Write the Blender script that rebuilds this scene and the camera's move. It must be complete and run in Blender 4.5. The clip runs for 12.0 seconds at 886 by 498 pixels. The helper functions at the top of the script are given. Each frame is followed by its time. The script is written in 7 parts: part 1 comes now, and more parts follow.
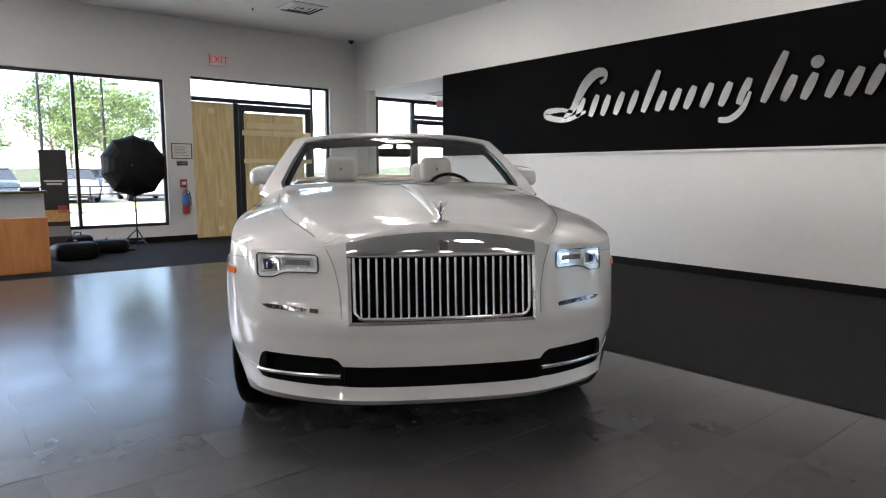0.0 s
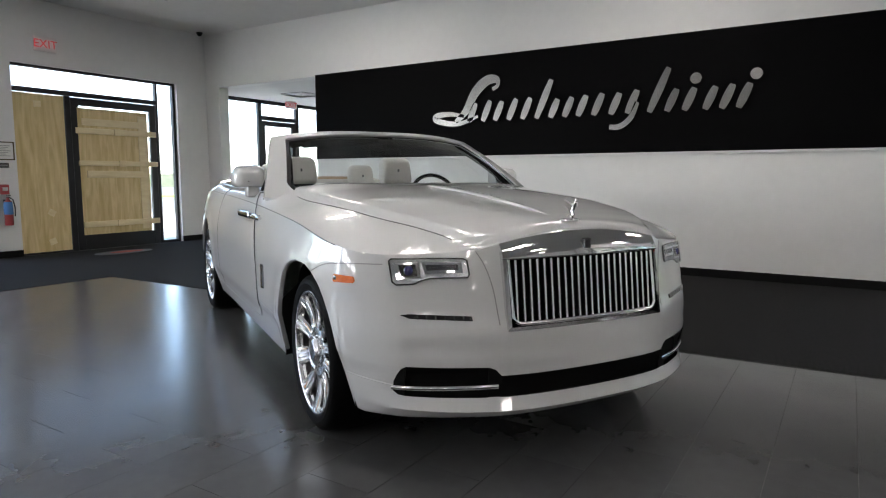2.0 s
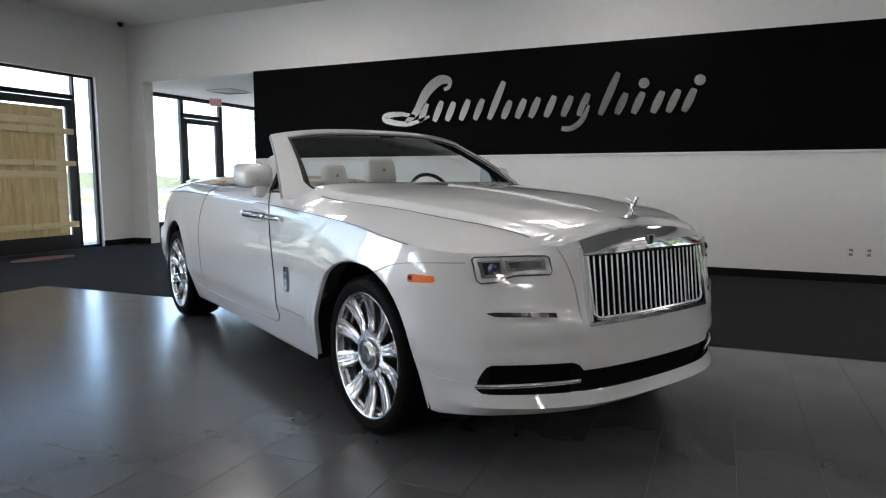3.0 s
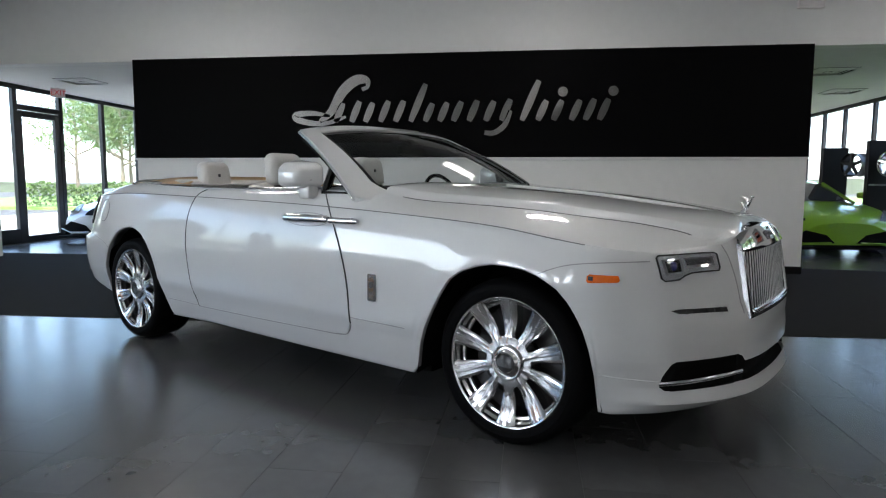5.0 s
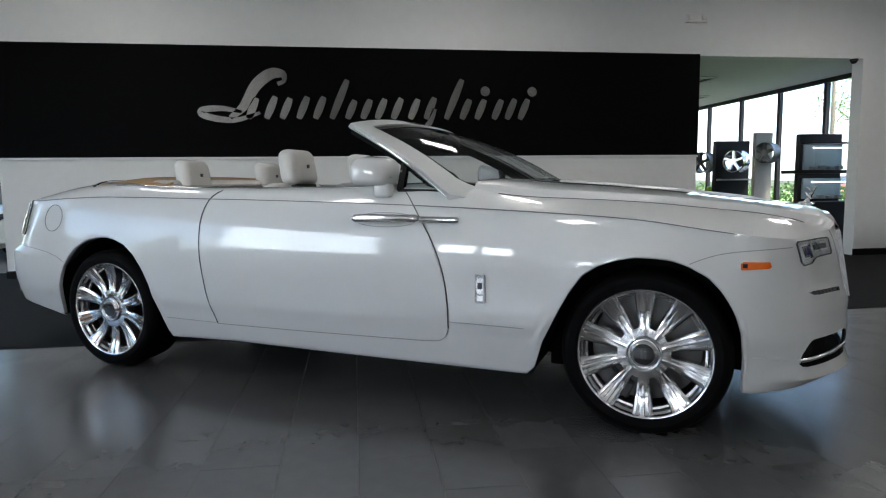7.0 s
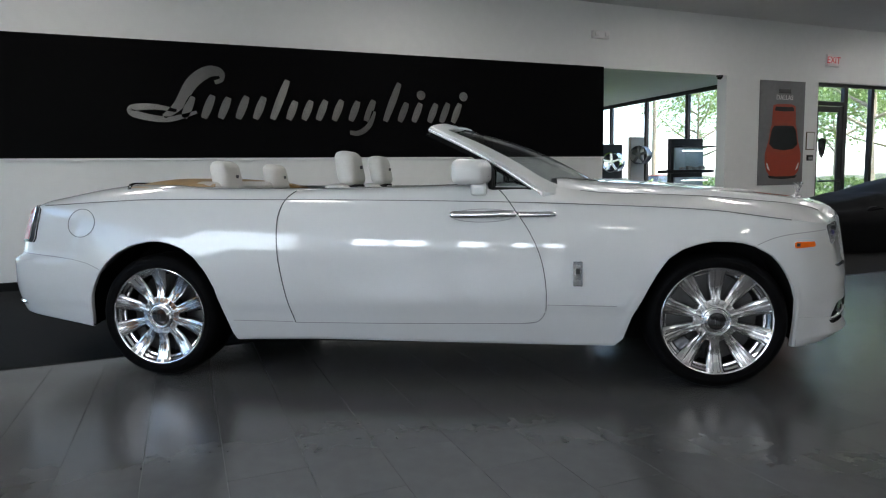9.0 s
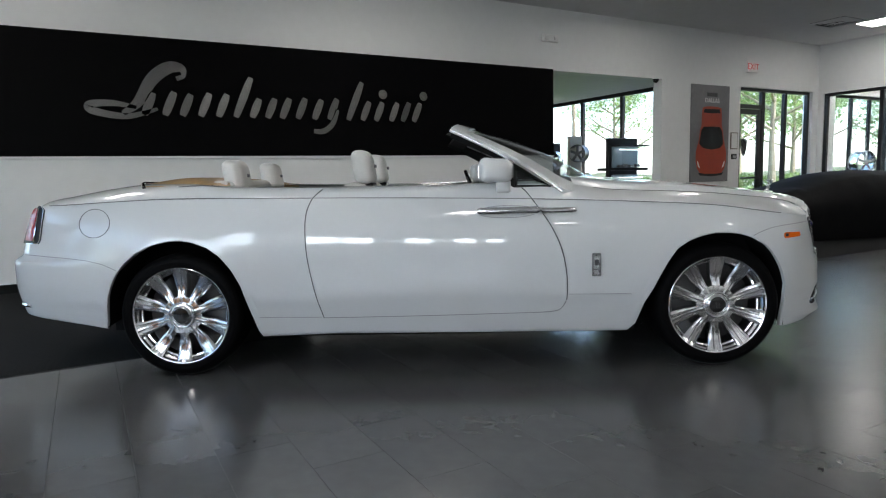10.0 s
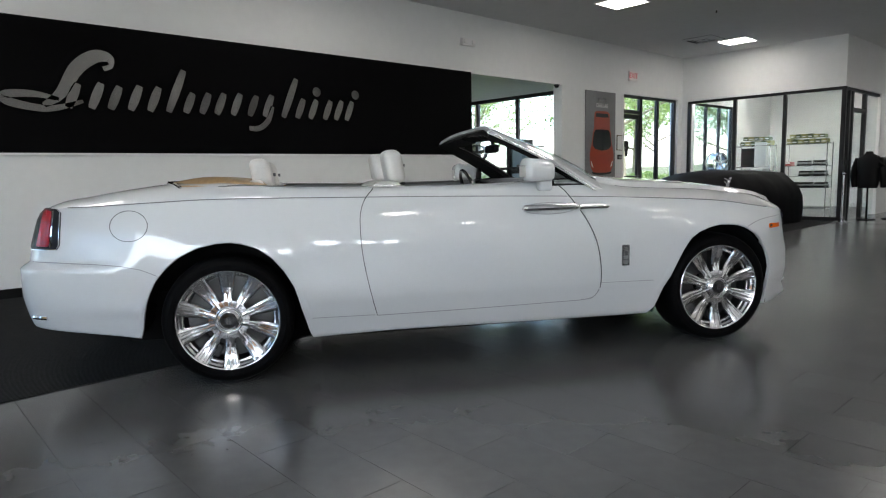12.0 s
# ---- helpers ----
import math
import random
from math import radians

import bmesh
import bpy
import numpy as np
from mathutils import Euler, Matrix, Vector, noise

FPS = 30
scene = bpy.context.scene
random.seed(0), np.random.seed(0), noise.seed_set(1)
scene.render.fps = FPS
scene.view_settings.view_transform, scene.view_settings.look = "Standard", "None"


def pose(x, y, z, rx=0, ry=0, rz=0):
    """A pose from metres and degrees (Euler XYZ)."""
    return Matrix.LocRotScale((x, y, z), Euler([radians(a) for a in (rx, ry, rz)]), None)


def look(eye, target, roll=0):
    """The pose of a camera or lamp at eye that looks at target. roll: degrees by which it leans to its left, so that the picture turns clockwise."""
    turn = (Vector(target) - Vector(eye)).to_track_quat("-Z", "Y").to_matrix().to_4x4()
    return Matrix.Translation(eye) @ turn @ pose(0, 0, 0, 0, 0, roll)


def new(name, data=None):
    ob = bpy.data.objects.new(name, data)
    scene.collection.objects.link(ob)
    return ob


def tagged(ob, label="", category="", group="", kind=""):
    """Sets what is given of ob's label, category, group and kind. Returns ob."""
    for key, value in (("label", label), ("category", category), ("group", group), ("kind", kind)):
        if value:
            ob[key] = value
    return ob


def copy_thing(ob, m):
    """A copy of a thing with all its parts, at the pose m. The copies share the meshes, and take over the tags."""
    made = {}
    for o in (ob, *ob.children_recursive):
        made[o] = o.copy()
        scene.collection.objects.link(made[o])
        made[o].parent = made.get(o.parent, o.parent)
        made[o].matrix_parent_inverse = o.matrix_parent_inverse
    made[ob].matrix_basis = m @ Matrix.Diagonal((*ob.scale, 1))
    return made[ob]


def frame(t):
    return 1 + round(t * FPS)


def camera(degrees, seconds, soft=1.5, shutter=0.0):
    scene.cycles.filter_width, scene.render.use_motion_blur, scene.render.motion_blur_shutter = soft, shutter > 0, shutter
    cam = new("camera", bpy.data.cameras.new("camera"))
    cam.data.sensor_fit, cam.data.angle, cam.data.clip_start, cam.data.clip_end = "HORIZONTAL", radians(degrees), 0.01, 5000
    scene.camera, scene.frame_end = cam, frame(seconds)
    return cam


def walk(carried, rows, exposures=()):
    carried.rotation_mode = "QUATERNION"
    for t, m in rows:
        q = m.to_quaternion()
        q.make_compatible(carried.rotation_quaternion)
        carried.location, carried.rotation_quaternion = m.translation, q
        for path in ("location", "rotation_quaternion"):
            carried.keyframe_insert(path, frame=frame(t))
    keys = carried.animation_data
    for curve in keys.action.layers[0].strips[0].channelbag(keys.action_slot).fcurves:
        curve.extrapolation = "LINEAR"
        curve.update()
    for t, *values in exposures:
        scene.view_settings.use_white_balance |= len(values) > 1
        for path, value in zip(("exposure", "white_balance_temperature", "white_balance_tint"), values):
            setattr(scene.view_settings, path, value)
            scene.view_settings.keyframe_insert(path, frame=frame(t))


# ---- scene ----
cam = camera(69.5, 12.0, 1.15)
PATH = [
    (0, (0.185, -0.069, 1.189), (-1.349, 1.192, 0.949), 0.1),
    (0.5, (-0.09, -0.283, 1.175), (-1.522, 1.093, 0.942), 0.0),
    (1, (-0.362, -0.492, 1.169), (-1.669, 1.005, 0.938), 0.0),
    (1.5, (-0.638, -0.694, 1.161), (-1.827, 0.898, 0.933), 0.1),
    (2, (-0.926, -0.9, 1.156), (-1.99, 0.778, 0.933), 0.0),
    (2.5, (-1.228, -1.063, 1.149), (-2.164, 0.691, 0.928), 0.1),
    (3, (-1.529, -1.208, 1.144), (-2.33, 0.612, 0.924), 0.0),
    (5, (-2.876, -1.463, 1.118), (-3.14, 0.509, 0.913), 0.2),
    (5.5, (-3.211, -1.454, 1.108), (-3.339, 0.531, 0.904), -0.1),
    (6, (-3.535, -1.434, 1.105), (-3.534, 0.555, 0.9), -0.4),
    (6.5, (-3.852, -1.384, 1.104), (-3.729, 0.601, 0.897), -0.6),
    (7, (-4.175, -1.341, 1.099), (-3.904, 0.63, 0.895), -0.6),
    (9, (-5.495, -1.304, 1.106), (-4.753, 0.541, 0.899), -1.1),
    (9.5, (-5.804, -1.271, 1.116), (-4.937, 0.519, 0.903), -1.2),
    (10, (-6.111, -1.208, 1.121), (-5.143, 0.528, 0.902), -1.3),
    (10.5, (-6.399, -1.122, 1.129), (-5.333, 0.556, 0.905), -1.3),
    (11, (-6.674, -1.007, 1.136), (-5.498, 0.595, 0.908), -1.3),
    (11.5, (-6.916, -0.851, 1.142), (-5.651, 0.681, 0.91), -1.3),
    (12, (-7.134, -0.677, 1.151), (-5.798, 0.793, 0.917), -1.3),
]
walk(cam, [(t, look(eye, target, roll)) for t, eye, target, roll in PATH],
     [(0.0, 3.77, 6820, 16), (1.5, 3.66, 6720, 14.5), (3.0, 3.43, 6540, 13.5), (5.5, 3.10, 6400, 11.5), (9.5, 3.12, 6400, 10.5), (12.0, 3.32, 6550, 11)])

# ---- light ----
world = bpy.data.worlds.new("sky")
scene.world = world
world.use_nodes = True
_nt = world.node_tree
_sky = _nt.nodes.new("ShaderNodeTexSky")
_sky.sky_type = 'NISHITA'
_sky.sun_disc = False
_sky.sun_elevation = radians(50)
_sky.sun_rotation = radians(160)
_sky.air_density, _sky.dust_density, _sky.ozone_density = 0.8, 1.6, 0.6
_nt.links.new(_sky.outputs[0], _nt.nodes["Background"].inputs[0])
_nt.nodes["Background"].inputs[1].default_value = 0.15
sun = new("sun", bpy.data.lights.new("sun", 'SUN'))
sun.data.energy, sun.data.angle, sun.data.color = 3.0, radians(12), (1.0, 0.96, 0.9)
sun.matrix_world = look((20 * math.sin(radians(160)), 20 * math.cos(radians(160)), 26), (0, 0, 0))


def area(name, eye, target, sx, sy, watts, color=(1, 1, 1)):
    ob = new(name, bpy.data.lights.new(name, 'AREA'))
    ob.data.shape, ob.data.size, ob.data.size_y = 'RECTANGLE', sx, sy
    ob.data.energy, ob.data.color = watts, color
    ob.matrix_world = look(eye, target)
    return ob


# daylight through the row of shop-front windows in the west wall
SOUTH = -14.0
for _y, _w in ((-4.42, 1.0), (-5.62, 1.0), (-8.0, 1.3), (-10.3, 1.2), (-12.2, 1.2)):
    area("window_daylight", (-11.13, _y, 2.0), (0, _y, 2.0), _w, 0.8, 5.4, (0.90, 0.96, 1.0))
# and through the south part of the wide west window
area("window_daylight", (-11.15, -1.15, 1.5), (0, -1.15, 1.5), 2.8, 2.3, 17, (0.88, 0.95, 1.0))
LAMP = 2.9      # radiance of the ceiling panels

# ---- materials ----
def mat(name, base, rough=0.5, metal=0.0, var=0.0, scale=8.0, bump=0.0, bscale=60.0, coat=0.0, spec=0.5, emit=None, estr=0.0, rvar=0.0, rand=0.0, detail=4.0):
    """A principled material with grain at two scales: colour variation, roughness variation and fine relief."""
    m = bpy.data.materials.new(name)
    m.use_nodes = True
    nt = m.node_tree
    b = nt.nodes["Principled BSDF"]
    b.inputs["Base Color"].default_value = (*base, 1)
    b.inputs["Roughness"].default_value = rough
    b.inputs["Metallic"].default_value = metal
    b.inputs["Specular IOR Level"].default_value = spec
    b.inputs["Coat Weight"].default_value = coat
    b.inputs["Coat Roughness"].default_value = 0.03
    if emit:
        b.inputs["Emission Color"].default_value = (*emit, 1)
        b.inputs["Emission Strength"].default_value = estr
    tc = nt.nodes.new("ShaderNodeTexCoord")
    if var or rvar or rand:
        n1 = nt.nodes.new("ShaderNodeTexNoise")
        n1.inputs["Scale"].default_value, n1.inputs["Detail"].default_value = scale, detail
        n2 = nt.nodes.new("ShaderNodeTexNoise")
        n2.inputs["Scale"].default_value, n2.inputs["Detail"].default_value = scale * 7.3, 3.0
        nt.links.new(tc.outputs["Object"], n1.inputs["Vector"])
        nt.links.new(tc.outputs["Object"], n2.inputs["Vector"])
        av = nt.nodes.new("ShaderNodeMath")
        av.operation = 'ADD'
        nt.links.new(n1.outputs["Fac"], av.inputs[0])
        nt.links.new(n2.outputs["Fac"], av.inputs[1])
        mr = nt.nodes.new("ShaderNodeMapRange")
        mr.inputs[1].default_value, mr.inputs[2].default_value = 0.65, 1.35
        mr.inputs[3].default_value, mr.inputs[4].default_value = 1 - var, 1 + var
        nt.links.new(av.outputs[0], mr.inputs[0])
        last = mr.outputs[0]
        if rand:
            oi = nt.nodes.new("ShaderNodeObjectInfo")
            r2 = nt.nodes.new("ShaderNodeMapRange")
            r2.inputs[3].default_value, r2.inputs[4].default_value = 1 - rand, 1 + rand
            nt.links.new(oi.outputs["Random"], r2.inputs[0])
            mu = nt.nodes.new("ShaderNodeMath")
            mu.operation = 'MULTIPLY'
            nt.links.new(last, mu.inputs[0])
            nt.links.new(r2.outputs[0], mu.inputs[1])
            last = mu.outputs[0]
        vm = nt.nodes.new("ShaderNodeVectorMath")
        vm.operation = 'SCALE'
        vm.inputs[0].default_value = base
        nt.links.new(last, vm.inputs["Scale"])
        nt.links.new(vm.outputs[0], b.inputs["Base Color"])
        if rvar:
            r3 = nt.nodes.new("ShaderNodeMapRange")
            r3.inputs[1].default_value, r3.inputs[2].default_value = 0.3, 0.7
            r3.inputs[3].default_value, r3.inputs[4].default_value = max(0, rough - rvar), rough + rvar
            nt.links.new(n1.outputs["Fac"], r3.inputs[0])
            nt.links.new(r3.outputs[0], b.inputs["Roughness"])
    if bump:
        n3 = nt.nodes.new("ShaderNodeTexNoise")
        n3.inputs["Scale"].default_value, n3.inputs["Detail"].default_value = bscale, 5.0
        nt.links.new(tc.outputs["Object"], n3.inputs["Vector"])
        bp = nt.nodes.new("ShaderNodeBump")
        bp.inputs["Strength"].default_value, bp.inputs["Distance"].default_value = bump, 0.01
        nt.links.new(n3.outputs["Fac"], bp.inputs["Height"])
        nt.links.new(bp.outputs[0], b.inputs["Normal"])
    return m


def glass_mat(name, tint=(1, 1, 1), rough=0.0, clear=0.9, gloss=0.03):
    """Thin glass: mostly clear, with a mirror reflection that grows at grazing angles."""
    m = bpy.data.materials.new(name)
    m.use_nodes = True
    nt = m.node_tree
    nt.nodes.remove(nt.nodes["Principled BSDF"])
    tr = nt.nodes.new("ShaderNodeBsdfTransparent")
    tr.inputs[0].default_value = (*[c * clear for c in tint], 1)
    gl = nt.nodes.new("ShaderNodeBsdfGlossy")
    gl.inputs["Roughness"].default_value = rough
    lw = nt.nodes.new("ShaderNodeLayerWeight")
    lw.inputs[0].default_value = 0.5
    pw = nt.nodes.new("ShaderNodeMath")
    pw.operation, pw.inputs[1].default_value = 'POWER', 5.0
    nt.links.new(lw.outputs["Facing"], pw.inputs[0])
    fr = nt.nodes.new("ShaderNodeMath")
    fr.operation, fr.inputs[1].default_value, fr.inputs[2].default_value = 'MULTIPLY_ADD', 0.55, gloss
    nt.links.new(pw.outputs[0], fr.inputs[0])
    mx = nt.nodes.new("ShaderNodeMixShader")
    nt.links.new(fr.outputs[0], mx.inputs[0])
    nt.links.new(tr.outputs[0], mx.inputs[1])
    nt.links.new(gl.outputs[0], mx.inputs[2])
    nt.links.new(mx.outputs[0], nt.nodes["Material Output"].inputs[0])
    return m


def grain_mat(name, c1, c2, rough=0.6, stretch=(1, 1, 12), scale=3.0, coat=0.0, bump=0.15, rand=0.0):
    """Wood: stretched noise bands between two tones, with fibre relief."""
    m = mat(name, c1, rough, coat=coat)
    nt = m.node_tree
    b = nt.nodes["Principled BSDF"]
    tc = nt.nodes.new("ShaderNodeTexCoord")
    mp = nt.nodes.new("ShaderNodeMapping")
    mp.inputs["Scale"].default_value = stretch
    nt.links.new(tc.outputs["Object"], mp.inputs[0])
    n = nt.nodes.new("ShaderNodeTexNoise")
    n.inputs["Scale"].default_value, n.inputs["Detail"].default_value, n.inputs["Distortion"].default_value = scale, 7, 0.7
    nt.links.new(mp.outputs[0], n.inputs["Vector"])
    cr = nt.nodes.new("ShaderNodeValToRGB")
    cr.color_ramp.elements[0].position, cr.color_ramp.elements[1].position = 0.32, 0.68
    cr.color_ramp.elements[0].color, cr.color_ramp.elements[1].color = (*c1, 1), (*c2, 1)
    nt.links.new(n.outputs["Fac"], cr.inputs[0])
    nt.links.new(cr.outputs[0], b.inputs["Base Color"])
    bp = nt.nodes.new("ShaderNodeBump")
    bp.inputs["Strength"].default_value, bp.inputs["Distance"].default_value = bump, 0.004
    nt.links.new(n.outputs["Fac"], bp.inputs["Height"])
    nt.links.new(bp.outputs[0], b.inputs["Normal"])
    return m


M = {}
M["wall"] = mat("white_wall_paint", (0.74, 0.74, 0.73), 0.55, var=0.025, scale=1.2, bump=0.05, bscale=180)
M["ceil"] = mat("ceiling_paint", (0.70, 0.70, 0.69), 0.8, var=0.03, scale=0.8, bump=0.06, bscale=120)
M["band"] = mat("black_satin_panel", (0.0024, 0.0024, 0.0027), 0.6, var=0.12, scale=1.5, rvar=0.05, spec=0.04)
M["base"] = mat("black_rubber_base", (0.006, 0.006, 0.006), 0.6, spec=0.12)
M["tile"] = mat("grey_slate_tile", (0.067, 0.068, 0.0695), 0.235, var=0.09, scale=1.6, rand=0.04, rvar=0.03, spec=0.75)
M["grout"] = mat("dark_grout", (0.034, 0.034, 0.034), 0.5)
M["black"] = mat("black_powder_coat", (0.008, 0.008, 0.009), 0.4, var=0.1, scale=6, spec=0.3)
M["alu"] = mat("dark_anodised_frame", (0.009, 0.009, 0.010), 0.35, metal=0.1, var=0.08, scale=9)
M["silver"] = mat("brushed_steel", (0.17, 0.167, 0.163), 0.25, metal=1.0, var=0.06, scale=14, bump=0.02, bscale=300)
M["chrome"] = mat("polished_chrome", (0.78, 0.78, 0.79), 0.06, metal=1.0)
M["rimchrome"] = mat("polished_wheel_alloy", (0.66, 0.66, 0.67), 0.15, metal=1.0, rvar=0.03, scale=12)
# near-black: the shade inside the wheel is put into this colour
M["darkalloy"] = mat("shade_darkened_alloy", (0.016, 0.016, 0.017), 0.5, metal=0.3, var=0.2, scale=20)
M["paint"] = mat("pearl_white_car_paint", (0.57, 0.577, 0.58), 0.32, var=0.012, scale=40, coat=1.0)
M["rubber"] = mat("tyre_rubber", (0.003, 0.003, 0.0033), 0.6, var=0.18, scale=14, bump=0.08, bscale=220, spec=0.045)
M["blackgloss"] = mat("gloss_black_plastic", (0.01, 0.01, 0.011), 0.12, var=0.05, coat=0.5)
M["blackmat"] = mat("matt_black_plastic", (0.006, 0.006, 0.006), 0.85, spec=0.1)
M["seam"] = mat("shut_line_shadow_gap", (0.06, 0.06, 0.063), 0.8)
M["seam1"] = mat("narrow_panel_gap", (0.15, 0.15, 0.155), 0.7)
# grey of the softer panel gaps, and of the shade drawn round the handle cup
M["seam2"] = mat("soft_gap_and_shade_grey", (0.28, 0.28, 0.285), 0.6)
M["leather"] = mat("white_leather", (0.56, 0.545, 0.52), 0.45, var=0.05, scale=9, bump=0.10, bscale=260)
M["leather2"] = mat("grey_dash_leather", (0.10, 0.10, 0.11), 0.5, var=0.06, scale=9, bump=0.10, bscale=260)
M["deck"] = grain_mat("open_pore_tan_wood", (0.42, 0.24, 0.085), (0.55, 0.34, 0.14), 0.35, (10, 1.5, 1.5), 4, coat=0.5, bump=0.05)
M["amber"] = mat("amber_marker_lens", (0.72, 0.13, 0.008), 0.2, var=0.12, scale=60, coat=0.15)
M["red"] = mat("red_lamp_lens", (0.30, 0.004, 0.008), 0.30, var=0.30, scale=40, coat=0.25)
M["lens"] = glass_mat("clear_lamp_lens", (0.97, 0.98, 1.0), 0.02, 0.93)
M["screen"] = glass_mat("windscreen_glass", (0.88, 0.92, 0.92), 0.0, 0.86)
M["glass"] = glass_mat("shop_window_glass", (0.97, 1.0, 0.99), 0.0, 0.95)
M["glasstint"] = glass_mat("lightly_tinted_window_glass", (0.97, 1.0, 0.99), 0.0, 0.85)
M["bluelens"] = mat("blue_projector_lens", (0.02, 0.02, 0.10), 0.05, coat=1.0)
M["lampgrey"] = mat("satin_lamp_housing", (0.56, 0.57, 0.58), 0.22, metal=0.6, var=0.15, scale=30)
M["lampdark"] = mat("smoked_lamp_reflector", (0.10, 0.10, 0.105), 0.25, metal=0.5, var=0.2, scale=40)
M["badge"] = mat("satin_steel_badge", (0.28, 0.28, 0.29), 0.25, metal=1.0, var=0.1, scale=60)
M["disc"] = mat("cast_brake_disc", (0.12, 0.12, 0.12), 0.4, metal=0.8, var=0.1, scale=30)


def carpet_mat():
    """Dark ribbed carpet: fine rows with flecks."""
    m = mat("charcoal_ribbed_carpet", (0.020, 0.0205, 0.021), 0.95, var=0.25, scale=30, spec=0.1)
    nt = m.node_tree
    tc = nt.nodes.new("ShaderNodeTexCoord")
    w = nt.nodes.new("ShaderNodeTexWave")
    w.wave_type, w.bands_direction = 'BANDS', 'Y'
    w.inputs["Scale"].default_value, w.inputs["Distortion"].default_value = 13.0, 0.6
    w.inputs["Detail"].default_value, w.inputs["Detail Scale"].default_value = 2.0, 6.0
    nt.links.new(tc.outputs["Object"], w.inputs["Vector"])
    bp = nt.nodes.new("ShaderNodeBump")
    bp.inputs["Strength"].default_value, bp.inputs["Distance"].default_value = 0.9, 0.006
    nt.links.new(w.outputs["Fac"], bp.inputs["Height"])
    nt.links.new(bp.outputs[0], nt.nodes["Principled BSDF"].inputs["Normal"])
    old = nt.nodes["Principled BSDF"].inputs["Base Color"].links[0].from_socket
    rib = nt.nodes.new("ShaderNodeMapRange")
    rib.inputs[3].default_value, rib.inputs[4].default_value = 0.45, 1.55
    nt.links.new(w.outputs["Fac"], rib.inputs[0])
    vm = nt.nodes.new("ShaderNodeVectorMath")
    vm.operation = 'SCALE'
    nt.links.new(old, vm.inputs[0])
    nt.links.new(rib.outputs[0], vm.inputs["Scale"])
    nt.links.new(vm.outputs[0], nt.nodes["Principled BSDF"].inputs["Base Color"])
    return m


M["carpet"] = carpet_mat()

# ---- building helpers ----
def mesh_ob(name, bm, material, smooth=False, angle=35):
    me = bpy.data.meshes.new(name)
    bmesh.ops.recalc_face_normals(bm, faces=bm.faces)
    if smooth:
        lim = radians(angle)
        for f in bm.faces:
            f.smooth = True
        for e in bm.edges:
            if len(e.link_faces) == 2 and e.calc_face_angle(0) > lim:
                e.smooth = False
    bm.to_mesh(me)
    bm.free()
    mats = material if isinstance(material, (list, tuple)) else [material]
    for m in mats:
        me.materials.append(m)
    return new(name, me)


def part(name, bm, material, parent=None, label="", smooth=False, angle=35):
    ob = mesh_ob(name, bm, material, smooth, angle)
    if parent is not None:
        ob.parent = parent
    if label:
        ob["label"] = label
    return ob


def thing(name, label, category, at=None, group="", kind=""):
    """An empty at a thing's base, to carry its parts."""
    ob = new(name)
    ob.empty_display_size = 0.1
    if at is not None:
        ob.matrix_world = at
    return tagged(ob, label, category, group, kind)


def add_box(bm, lo, hi, bevel=0.0, seg=2, m=None):
    lo, hi = Vector(lo), Vector(hi)
    c, s = (lo + hi) / 2, hi - lo
    r = bmesh.ops.create_cube(bm, size=1.0)
    vs = r["verts"]
    for v in vs:
        v.co = Vector((v.co.x * s.x, v.co.y * s.y, v.co.z * s.z)) + c
    if bevel:
        es = list({e for v in vs for e in v.link_edges})
        rb = bmesh.ops.bevel(bm, geom=es, offset=min(bevel, min(s) * 0.49), segments=seg, affect='EDGES', profile=0.5)
        vs = list({v for f in rb["faces"] for v in f.verts} | {v for v in vs if v.is_valid})
    if m is not None:
        bmesh.ops.transform(bm, matrix=m, verts=vs)
    return vs


def box_bm(lo, hi, bevel=0.0, seg=2):
    bm = bmesh.new()
    add_box(bm, lo, hi, bevel, seg)
    return bm


def boxes_bm(items, bevel=0.0):
    bm = bmesh.new()
    for lo, hi in items:
        add_box(bm, lo, hi, bevel)
    return bm


def add_cyl(bm, p0, p1, r0, r1=None, seg=16, caps=True):
    p0, p1 = Vector(p0), Vector(p1)
    d = p1 - p0
    q = d.to_track_quat('Z', 'Y').to_matrix().to_4x4()
    m = Matrix.Translation((p0 + p1) / 2) @ q
    r = bmesh.ops.create_cone(bm, cap_ends=caps, segments=seg, radius1=r0, radius2=r0 if r1 is None else r1, depth=d.length, matrix=m)
    return r["verts"]


def cyl_bm(p0, p1, r0, r1=None, seg=16):
    bm = bmesh.new()
    add_cyl(bm, p0, p1, r0, r1, seg)
    return bm


def add_ball(bm, c, r, sx=1, sy=1, sz=1, u=14, v=10):
    m = Matrix.Translation(c) @ Matrix.Diagonal((sx, sy, sz, 1))
    return bmesh.ops.create_uvsphere(bm, u_segments=u, v_segments=v, radius=r, matrix=m)["verts"]


def lathe_bm(profile, seg=48, axis='Y', bm=None):
    """Turn (radius, height) points round an axis through the origin."""
    bm = bm or bmesh.new()
    rings = []
    for r, h in profile:
        ring = []
        for i in range(seg):
            a = 2 * math.pi * i / seg
            c, s = r * math.cos(a), r * math.sin(a)
            ring.append(bm.verts.new((c, h, s) if axis == 'Y' else (c, s, h)))
        rings.append(ring)
    for a, b in zip(rings, rings[1:]):
        for i in range(seg):
            j = (i + 1) % seg
            bm.faces.new((a[i], a[j], b[j], b[i]))
    return bm


